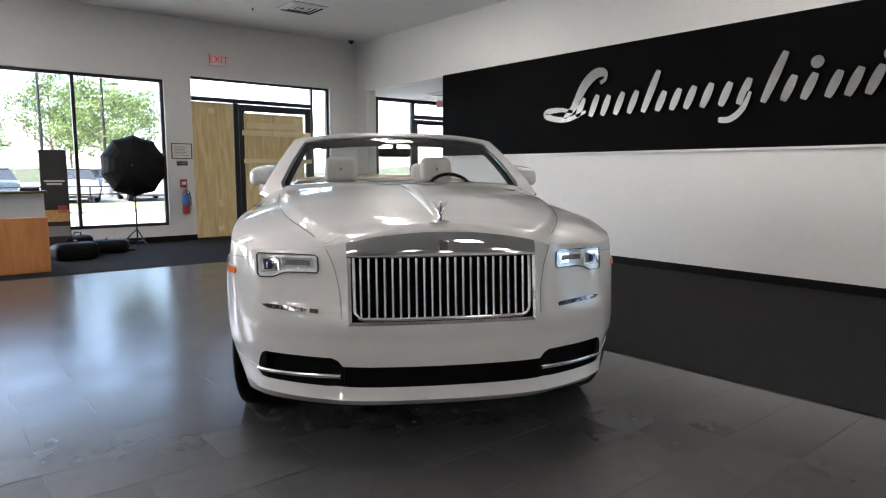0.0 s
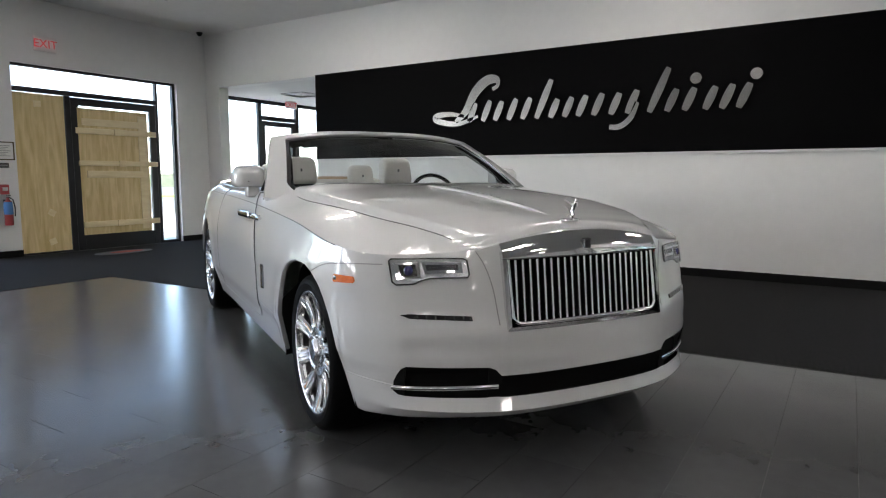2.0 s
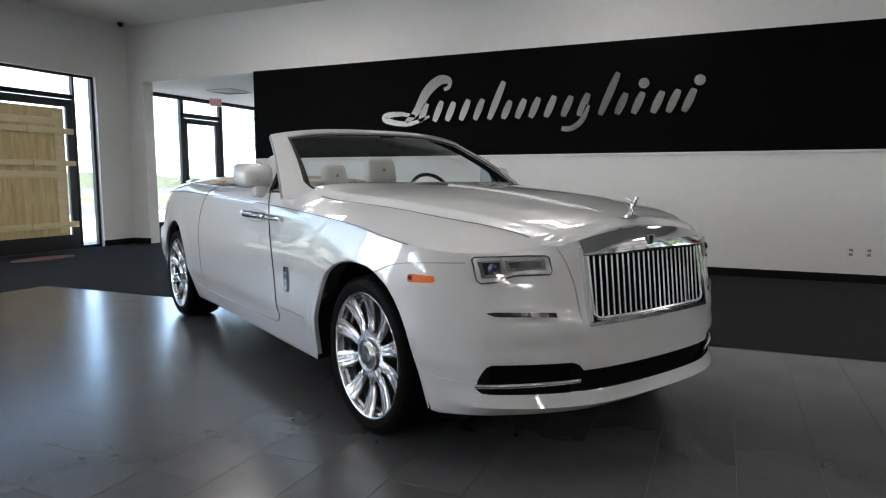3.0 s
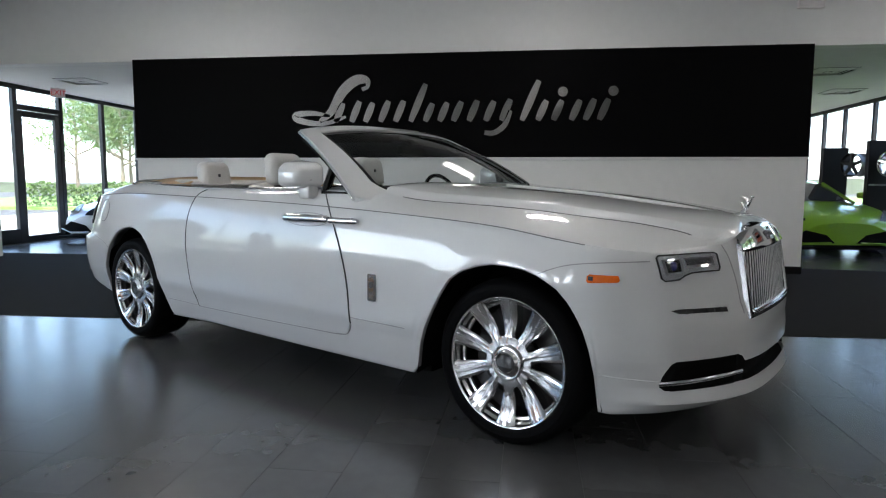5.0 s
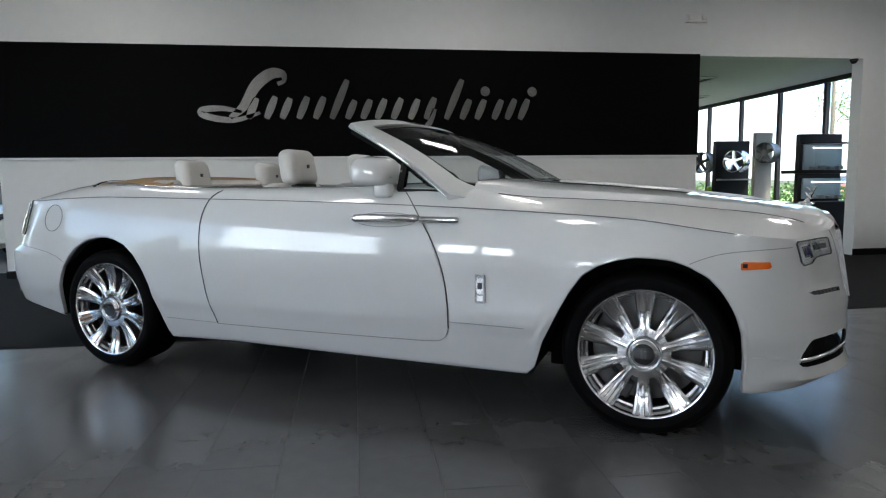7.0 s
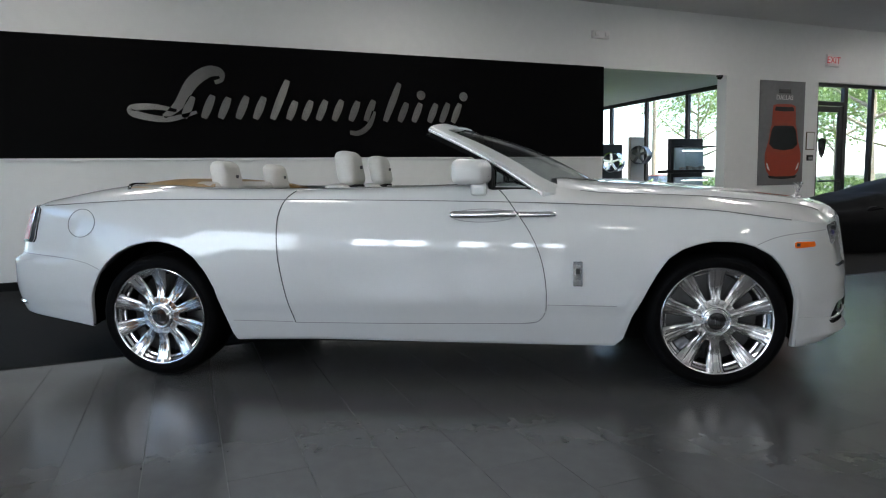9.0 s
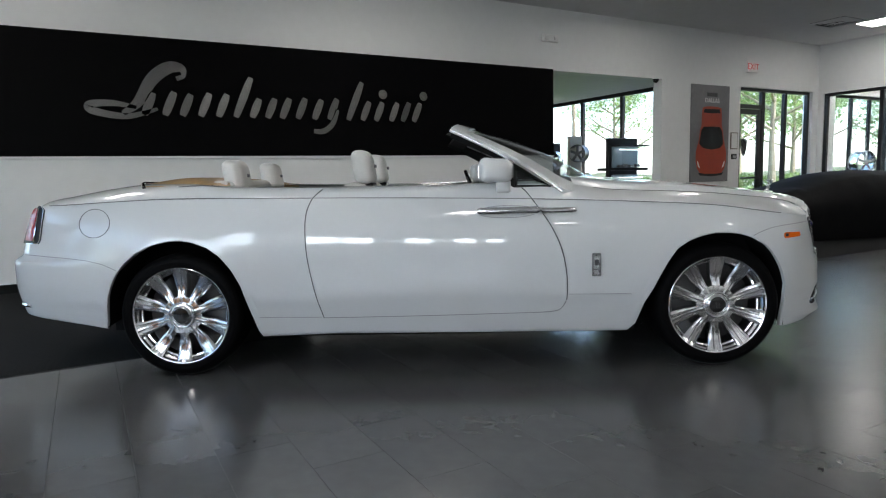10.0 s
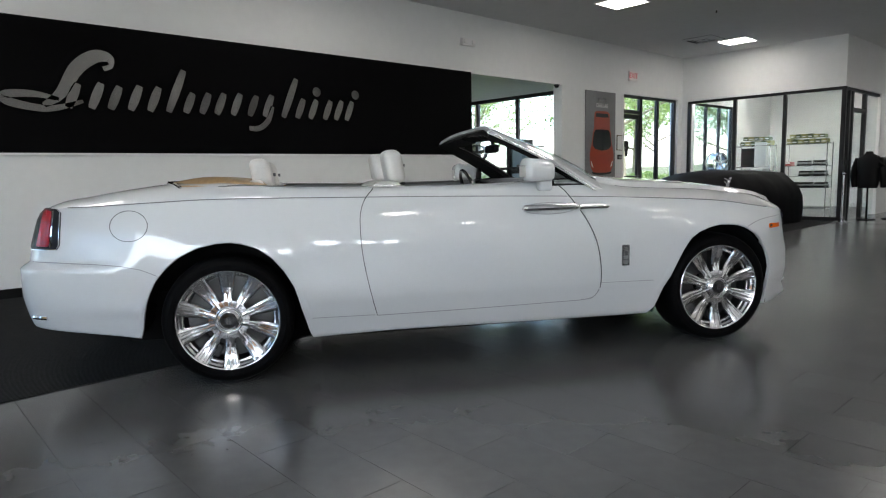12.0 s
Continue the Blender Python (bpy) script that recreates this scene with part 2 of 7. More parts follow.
def sweep(bm, pts, radius, seg=8, closed=False, flat=1.0):
    """A tube along points; flat squeezes it along world z."""
    pts = [Vector(p) for p in pts]
    rings = []
    n = len(pts)
    for i, p in enumerate(pts):
        a = pts[(i - 1) % n] if closed or i > 0 else pts[i]
        b = pts[(i + 1) % n] if closed or i < n - 1 else pts[i]
        d = (b - a).normalized()
        u = d.orthogonal() if abs(d.z) > 0.95 else d.cross(Vector((0, 0, 1)))
        u.normalize()
        w = u.cross(d)
        r = radius(i / (n - 1)) if callable(radius) else radius
        rings.append([bm.verts.new(p + u * r * math.cos(t) + w * r * flat * math.sin(t)) for t in [2 * math.pi * k / seg for k in range(seg)]])
    m = n if closed else n - 1
    for i in range(m):
        a, b = rings[i], rings[(i + 1) % n]
        for k in range(seg):
            bm.faces.new((a[k], a[(k + 1) % seg], b[(k + 1) % seg], b[k]))
    if not closed:
        bm.faces.new(rings[0][::-1])
        bm.faces.new(rings[-1])
    return bm


def lerp_table(tab, x):
    """Smooth reading of a table of (key, value), keys rising."""
    if x <= tab[0][0]:
        return tab[0][1]
    if x >= tab[-1][0]:
        return tab[-1][1]
    for i in range(len(tab) - 1):
        if x <= tab[i + 1][0]:
            (x0, y0), (x1, y1) = tab[i], tab[i + 1]
            ym = tab[i - 1] if i > 0 else (x0 - (x1 - x0), y0 - (y1 - y0))
            yp = tab[i + 2] if i + 2 < len(tab) else (x1 + (x1 - x0), y1 + (y1 - y0))
            t, h = (x - x0) / (x1 - x0), x1 - x0
            m0 = (y1 - ym[1]) / (x1 - ym[0]) * h
            m1 = (yp[1] - y0) / (yp[0] - x0) * h
            return (2 * t**3 - 3 * t**2 + 1) * y0 + (t**3 - 2 * t**2 + t) * m0 + (-2 * t**3 + 3 * t**2) * y1 + (t**3 - t**2) * m1


def extrude_poly(bm, pts, depth):
    """A flat polygon given in 3D, made thick by the vector depth."""
    vs = [bm.verts.new(p) for p in pts]
    f = bm.faces.new(vs)
    r = bmesh.ops.extrude_face_region(bm, geom=[f])
    bmesh.ops.translate(bm, vec=depth, verts=[g for g in r["geom"] if isinstance(g, bmesh.types.BMVert)])
    return bm

# ---- the building ----
CEIL, WX, NY, EX = 3.73, -11.1, 6.95, 7.65


def structure(name, bm, material, label, category, smooth=False):
    return tagged(mesh_ob(name, bm, material, smooth), label, category, "", "structure")


structure("wall_north", boxes_bm([
    ((WX, NY, 0), (-10.73, NY + 0.2, CEIL)), ((-10.73, NY, 2.78), (-8.34, NY + 0.2, CEIL)), ((-8.34, NY, 0), (0.49, NY + 0.2, CEIL)),
    ((0.49, NY, 2.78), (2.95, NY + 0.2, CEIL)), ((2.95, NY, 0), (5.10, NY + 0.2, CEIL)), ((5.10, NY, 2.76), (7.45, NY + 0.2, CEIL)),
    ((7.45, NY, 0), (8.3, NY + 0.2, CEIL)), ((8.3, NY, 2.76), (10.6, NY + 0.2, CEIL)), ((8.3, NY, 0), (10.6, NY + 0.2, 0.3)), ((10.6, NY, 0), (13.0, NY + 0.2, CEIL))]),
    M["wall"], "smooth white painted partition wall with wide openings", "wall")
structure("wall_west", boxes_bm([
    ((WX - 0.2, SOUTH - 0.2, 0), (WX, -13.2, CEIL)), ((WX - 0.2, -13.2, 0), (WX, -3.0, 1.6)), ((WX - 0.2, -13.2, 2.40), (WX, -3.0, CEIL)), ((WX - 0.2, -3.92, 1.6), (WX, -3.0, 2.4)), ((WX - 0.2, -5.12, 1.6), (WX, -4.92, 2.4)), ((WX - 0.2, -7.35, 1.6), (WX, -6.12, 2.4)), ((WX - 0.2, -9.7, 1.6), (WX, -8.65, 2.4)), ((WX - 0.2, -11.6, 1.6), (WX, -10.9, 2.4)), ((WX - 0.2, -13.2, 1.6), (WX, -12.8, 2.4)), ((WX - 0.2, -3.0, 0), (WX, -2.6, CEIL)), ((WX - 0.2, -2.6, 0), (WX, 3.22, 0.28)), ((WX - 0.2, -2.6, 2.70), (WX, 3.22, CEIL)),
    ((WX - 0.2, 3.22, 0), (WX, 3.66, CEIL)), ((WX - 0.2, 3.66, 2.80), (WX, 6.33, CEIL)), ((WX - 0.2, 6.33, 0), (WX, NY + 0.2, CEIL))]),
    M["wall"], "smooth white painted outer wall with shop-front openings", "wall")
structure("wall_south", box_bm((WX - 0.2, SOUTH - 0.2, 0), (15.2, SOUTH, CEIL)), M["wall"], "plain white painted wall", "wall")
structure("wall_east", boxes_bm([((15.0, SOUTH, 0), (15.2, 3.4, CEIL)), ((13.0, 3.4, 0), (15.2, 3.6, CEIL)), ((13.0, 3.6, 0), (13.2, NY + 0.2, CEIL))]),
    M["wall"], "plain white painted end wall", "wall")
structure("ceiling", box_bm((WX - 0.2, SOUTH - 0.2, CEIL), (15.2, NY + 0.2, CEIL + 0.15)), M["ceil"], "plain off-white showroom ceiling", "ceiling")
structure("wall_boutique", boxes_bm([((EX, 3.5, 2.72), (EX + 0.15, NY, CEIL)), ((EX + 0.15, 3.5, 2.72), (13.0, 3.65, CEIL)), ((EX, NY - 0.12, 0), (EX + 0.15, NY, 2.72)),
    ((10.2, 3.5, 0), (13.0, 3.65, 2.72))]),
    M["wall"], "white wall above the glazed shop corner", "wall")
structure("ceiling_boutique", box_bm((EX + 0.15, 3.65, 3.50), (13.0, NY, 3.56)), M["ceil"], "white lowered ceiling of the small glazed shop", "ceiling")

# the second hall behind the partition
NX0, NX1, NEND = -12.0, 4.0, 17.0
structure("ceiling_hall", box_bm((NX0 - 0.2, NY + 0.2, 2.86), (NX1 + 0.2, NEND + 0.2, 3.0)), M["ceil"], "low white ceiling of the rear hall", "ceiling")
structure("wall_hall", boxes_bm([((NX0 - 0.2, NEND, 0), (NX1 + 0.2, NEND + 0.2, 2.86)), ((NX0 - 0.2, NY + 0.2, 0), (NX0, 8.0, 2.86)), ((NX1, NY + 0.2, 0), (NX1 + 0.15, 7.75, 2.86)),
    ((NX0, NY, 0), (WX, NY + 0.2, 2.86))]),
    M["wall"], "white end wall of the rear hall", "wall")

# black band on the partition with its pale rail below
structure("trim_band", box_bm((-8.345, NY - 0.018, 1.455), (0.495, NY - 0.001, 2.80)), M["band"], "long satin black panel band on the white wall", "wall panel")
structure("trim_rail", box_bm((-8.35, NY - 0.026, 1.425), (0.50, NY - 0.001, 1.453), 0.004), M["wall"], "slim white rail under the black band", "trim")
structure("baseboard", boxes_bm([((-8.35, NY - 0.012, 0), (0.50, NY - 0.001, 0.10)), ((WX + 0.001, NY - 0.012, 0), (-10.72, NY - 0.001, 0.10)), ((2.94, NY - 0.012, 0), (5.10, NY - 0.001, 0.10)),
    ((WX + 0.001, SOUTH, 0), (WX + 0.012, 3.66, 0.10)), ((WX + 0.001, 6.33, 0), (WX + 0.012, NY - 0.013, 0.10)), ((-8.352, NY, 0), (-8.341, NY + 0.2, 0.1)), ((0.491, NY, 0), (0.502, NY + 0.2, 0.1))]),
    M["base"], "black rubber base along the white walls", "baseboard")


# ---- floor ----
floor = structure("floor", box_bm((NX0 - 0.2, SOUTH - 0.2, -0.12), (15.2, NEND + 0.2, -0.003)), M["grout"], "dark grey slate tiles on a dark grout bed", "floor")
_bm = bmesh.new()
for pts in (((WX, 3.30), (-8.17, 3.27), (0.6, 3.52), (7.6, 3.52), (7.6, 6.95), (5.1, 6.95), (0.6, 7.55), (WX, 7.55)), ((WX, SOUTH), (-8.10, SOUTH), (-8.17, 3.27), (WX, 3.30))):
    extrude_poly(_bm, [(x, y, 0.0012) for x, y in pts], Vector((0, 0, 0.004)))
structure("carpet", _bm, M["carpet"], "charcoal ribbed carpet strip along the walls", "carpet")

# ---- the white convertible ----
from mathutils.bvhtree import BVHTree
CAR = pose(-2.499, 1.975, 0, 0, 0, -30.26)
PLAN = [(0.862, 0), (0.858, .15), (0.845, .30), (0.818, .42), (.768, .54), (.706, .655), (.627, .765), (.535, .836), (.442, .889), (.35, .920), (.2, .946), (0, .964), (-.4, .974), (-.9, .978), (-1.6, .978),
        (-2.4, .976), (-3.0, .968), (-3.4, .952), (-3.7, .930), (-3.95, .893), (-4.125, .826), (-4.235, .70), (-4.288, .47), (-4.315, .2), (-4.322, 0)]
CREASE = [(-4.36, .93), (-4.2, .960), (-4.1, .995), (-4.0, 1.012), (-3.82, 1.018), (-3.47, 1.033), (-3.15, 1.042), (-2.37, 1.031), (-1.53, 1.013), (-.89, .992), (-.25, .959), (0, .938), (.2, .908), (.38, .882), (.51, .865), (.62, .862), (.72, .87), (.80, .885), (.9, .91)]
SPINE = [(-4.36, .955), (-4.2, .995), (-4.0, 1.05), (-3.87, 1.075), (-3.6, 1.115), (-3.38, 1.135), (-3.1, 1.128), (-2.8, 1.10), (-2.3, 1.085), (-1.6, 1.084), (-1.1, 1.10), (-.85, 1.114), (-.73, 1.110), (-.527, 1.096), (-.27, 1.077), (0, 1.053), (.2, 1.030), (.4, 1.006), (.555, .987), (.66, .973), (.80, .956), (.9, .94)]
LOWER = [(-4.36, 0.36), (-4.1, 0.345), (-3.9, 0.325), (-3.7, 0.297), (-3.588, 0.277), (-3.57, 0.37), (-3.554, 0.435), (-3.531, 0.51), (-3.487, 0.6), (-3.43, 0.668), (-3.356, 0.729), (-3.26, 0.775), (-3.155, 0.797), (-3.09, 0.799),
         (-3.024, 0.788), (-2.94, 0.758), (-2.866, 0.703), (-2.8, 0.62), (-2.746, 0.52), (-2.714, 0.384), (-2.689, 0.303), (-2.671, 0.219), (-2.2, 0.232), (-1.545, 0.225), (-0.6, 0.219), (-0.494, 0.219), (-0.469, 0.3), (-0.445, 0.377),
         (-0.407, 0.45), (-0.363, 0.538), (-0.315, 0.625), (-0.263, 0.698), (-0.195, 0.743), (-0.115, 0.77), (-0.045, 0.782), (0.036, 0.78), (0.1, 0.772), (0.16, 0.752), (0.238, 0.708), (0.288, 0.655), (0.326, 0.595), (0.354, 0.535),
         (0.375, 0.465), (0.388, 0.4), (0.397, 0.3), (0.402, 0.215), (0.46, 0.21), (0.6, 0.218), (0.75, 0.222), (0.9, 0.232)]

ARCH_F, ARCH_R = (-.494, .402), (-3.588, -2.671)     # ends of the wheel arches


def linear(tab, x):
    for (x0, y0), (x1, y1) in zip(tab, tab[1:]):
        if x <= x1:
            return y0 + (y1 - y0) * max(0, (x - x0)) / (x1 - x0)
    return tab[-1][1]


def plan_points():
    """Stations along half the plan outline, nose to tail."""
    out = []
    n = len(PLAN)
    for i in range(n - 1):
        p0, p1, p2, p3 = PLAN[max(i - 1, 0)], PLAN[i], PLAN[i + 1], PLAN[min(i + 2, n - 1)]
        if i == 0:
            p0 = (PLAN[1][0], -PLAN[1][1])
        if i == n - 2:
            p3 = (PLAN[n - 2][0], -PLAN[n - 2][1])
        xm = (p1[0] + p2[0]) / 2
        step = 0.018 if (abs(xm) < 0.62 or abs(xm + 3.11) < 0.62) else 0.045
        k = max(2, int(math.dist(p1, p2) / step))
        for j in range(k):
            t = j / k
            out.append(tuple(0.5 * (2 * p1[a] + (p2[a] - p0[a]) * t + (2 * p0[a] - 5 * p1[a] + 4 * p2[a] - p3[a]) * t * t + (3 * p1[a] - p0[a] - 3 * p2[a] + p3[a]) * t**3) for a in (0, 1)))
    out.append(PLAN[-1])
    return out


def smoothstep(a, b, x):
    t = min(1, max(0, (x - a) / (b - a)))
    return t * t * (3 - 2 * t)


def flare(x, z):
    """Soft rolled lip round the wheel arches."""
    f = 0.0
    for xc in (-.03, -3.12):
        r = math.hypot(x - xc, z - .36)
        f += .007 * math.exp(-((r - .42) / .085) ** 2) * smoothstep(.22, .5, z)
    return f


def inset(x, z):
    """How far the skin lies inside the plan outline at a height."""
    front, back = smoothstep(0.40, 0.82, x), smoothstep(-3.45, -4.22, x)
    side = 0.033 * max(0, (z - 0.68) / 0.25) ** 2 + (0.058 - .012 * smoothstep(.36, .46, x)) * max(0, (0.56 - z) / 0.34) ** 2 - flare(x, z)
    side += 0.012 * smoothstep(.45, .39, z)
    lean = 0.095 - .030 * smoothstep(.72, .80, x) * smoothstep(.850, .834, x)
    nose = lean * max(0, (z - 0.46) / 0.42) ** 1.2 + 0.012 * smoothstep(.40, .345, z)
    nose -= .024 * min(1, max(0, (.335 - z) / .063)) - .075 * max(0, (.272 - z) / .05)      # chin: a shelf, an edge, an undercut
    nose -= .010 * smoothstep(.66, .585, z) * smoothstep(.50, .56, z)
    tail = 0.05 + 0.09 * max(0, (z - 0.72) / 0.3) ** 1.2 - 0.05 * smoothstep(.722, .678, z) + 0.05 * max(0, (0.55 - z) / 0.22) ** 1.6
    return side * (1 - front) * (1 - back) + nose * front + tail * back


NZ, NT = 34, 56
BONNET = [(-.80, .76), (-.4, .735), (0, .69), (.30, .628), (.50, .555), (.62, .494), (.72, .43), (.80, .40)]


def body_bm():
    st = plan_points()
    cols = []
    for i, (px, py) in enumerate(st):
        a, b = st[max(i - 1, 0)], st[min(i + 1, len(st) - 1)]
        tx, ty = b[0] - a[0], b[1] - a[1]
        L = math.hypot(tx, ty)
        nx, ny = ty / L, -tx / L            # outward is to the side of travel
        zb, zc = linear(LOWER, px), lerp_table(CREASE, px)
        col = []
        d0 = inset(px, zb)
        col.append((px - nx * (d0 + 0.022), py - ny * (d0 + 0.022), zb + 0.004))
        col.append((px - nx * (d0 + 0.008), py - ny * (d0 + 0.008), zb))
        for k in range(NZ + 1):
            if px < .43:
                z = zb + 0.006 + (zc - zb - 0.006) * (k / NZ) ** 1.15
            elif k < 4:
                z = zb + .006 + (.272 - zb - .006) * k / 4
            elif k < 9:
                z = .272 + .063 * (k - 4) / 5
            else:
                z = .335 + (zc - .335) * (k - 9) / (NZ - 9)
            d = inset(px, z)
            col.append((px - nx * d, py - ny * d, z))
        ex, ey = col[-1][0], col[-1][1]
        sx = px
        if px > 0.4:
            sx = 0.4 + (px - 0.4) * 0.62
        if px < -3.9:
            sx = -3.9 + (px + 3.9) * 0.5
        D = math.hypot(ex - sx, ey)
        lam = 0.035 + 0.24 * smoothstep(-1.05, -0.5, px) + 0.06 * smoothstep(-2.9, -3.5, px)
        zs = lerp_table(SPINE, sx)
        for k in range(1, NT + 1):
            r = (k / NT) ** 1.35
            h = (1 - math.exp(-r * D / lam)) / (1 - math.exp(-D / lam))
            qx, qy = ex + (sx - ex) * r, ey * (1 - r)
            yh = lerp_table(BONNET, qx)
            lift = .034 * smoothstep(yh + .017, yh - .012, qy) * smoothstep(-.95, -.70, qx) * (1 - r * .8) * smoothstep(.80, .70, qx)
            col.append((qx, qy, zc + (zs - zc) * h + lift))
        cols.append(col)
    bm = bmesh.new()
    for sgn in (1, -1):
        g = [[bm.verts.new((x, sgn * y, z)) for x, y, z in col] for col in cols]
        for a, b in zip(g, g[1:]):
            for k in range(len(a) - 1):
                bm.faces.new((a[k], b[k], b[k + 1], a[k + 1]))
    bmesh.ops.remove_doubles(bm, verts=bm.verts, dist=0.0006)
    return bm


def cut(bm, co, no, keep):
    """Add an edge loop where a plane meets the faces for which keep() holds."""
    fs = [f for f in bm.faces if keep(f.calc_center_median())]
    geom = list({v for f in fs for v in f.verts}) + list({e for f in fs for e in f.edges}) + fs
    bmesh.ops.bisect_plane(bm, geom=geom, plane_co=co, plane_no=no, dist=0.0003)


_whole = body_bm()
SKIN = BVHTree.FromBMesh(_whole)
_whole.free()


def on_side(x, z, off=0.0, sgn=-1):
    hit, n, _, _ = SKIN.ray_cast(Vector((x, sgn * 2.0, z)), Vector((0, -sgn, 0)))
    if hit is None:
        return Vector((x, sgn * 0.9, z))
    if n.y * sgn < 0:
        n = -n
    return hit + n * off


def on_front(y, z, off=0.0, d=1):
    hit, n, _, _ = SKIN.ray_cast(Vector((d * 6.0, y, z)), Vector((-d, 0, 0)))
    if hit is None:
        return Vector((0.8 * d, y, z))
    if n.x * d < 0:
        n = -n
    return hit + n * off


def on_top(x, y, off=0.0):
    hit, n, _, _ = SKIN.ray_cast(Vector((x, y, 3.0)), Vector((0, 0, -1)))
    if hit is None:
        return Vector((x, y, 1.0))
    if n.z < 0:
        n = -n
    return hit + n * off


def drape(poly, place, off, thick=0.006, step=0.03):
    """A polygon in two coordinates laid on the skin, with a rim that runs back into it."""
    bm = bmesh.new()
    f = bm.faces.new([bm.verts.new((a, b, 0)) for a, b in poly])
    for ax in (0, 1):
        lo, hi = min(p[ax] for p in poly), max(p[ax] for p in poly)
        k = int((hi - lo) / step)
        for i in range(1, k + 1):
            co, no = [0, 0, 0], [0, 0, 0]
            co[ax], no[ax] = lo + (hi - lo) * i / (k + 1), 1
            bmesh.ops.bisect_plane(bm, geom=bm.verts[:] + bm.edges[:] + bm.faces[:], plane_co=co, plane_no=no, dist=1e-5)
    rim = [e for e in bm.edges if len(e.link_faces) == 1]
    flat = {v: (v.co.x, v.co.y) for v in bm.verts}
    r = bmesh.ops.extrude_edge_only(bm, edges=rim)
    low = {v: None for v in r["geom"] if isinstance(v, bmesh.types.BMVert)}
    for v, (a, b) in flat.items():
        v.co = place(a, b, off)
    for v in low:
        v.co = place(v.co.x, v.co.y, off - thick)
    return bm


def ribbon(path, place, width, off):
    """A narrow strip laid on the skin along a path in two coordinates."""
    bm = bmesh.new()
    rows = []
    dense = []
    for (a0, b0), (a1, b1) in zip(path, path[1:]):
        k = max(1, int(math.hypot(a1 - a0, b1 - b0) / 0.03))
        dense += [(a0 + (a1 - a0) * i / k, b0 + (b1 - b0) * i / k) for i in range(k)]
    dense.append(path[-1])
    for i, (a, b) in enumerate(dense):
        p, q = dense[max(i - 1, 0)], dense[min(i + 1, len(dense) - 1)]
        dx, dy = q[0] - p[0], q[1] - p[1]
        L = math.hypot(dx, dy) or 1
        ox, oy = -dy / L * width / 2, dx / L * width / 2
        rows.append([bm.verts.new(place(a + ox, b + oy, off - 0.004)), bm.verts.new(place(a + ox, b + oy, off)), bm.verts.new(place(a - ox, b - oy, off)), bm.verts.new(place(a - ox, b - oy, off - 0.004))])
    for a, b in zip(rows, rows[1:]):
        for k in range(3):
            bm.faces.new((a[k], b[k], b[k + 1], a[k + 1]))
    return bm


def curve_pts(tab, n):
    """n smooth points through a short list of 2D points."""
    out = []
    m = len(tab)
    for i in range(m - 1):
        p0, p1, p2, p3 = tab[max(i - 1, 0)], tab[i], tab[i + 1], tab[min(i + 2, m - 1)]
        for j in range(n):
            t = j / n
            out.append(tuple(0.5 * (2 * p1[a] + (p2[a] - p0[a]) * t + (2 * p0[a] - 5 * p1[a] + 4 * p2[a] - p3[a]) * t * t + (3 * p1[a] - p0[a] - 3 * p2[a] + p3[a]) * t**3) for a in range(len(p1))))
    out.append(tab[-1])
    return out


car = thing("convertible_car", "pearl white luxury convertible with open roof and chrome grille", "car", CAR)


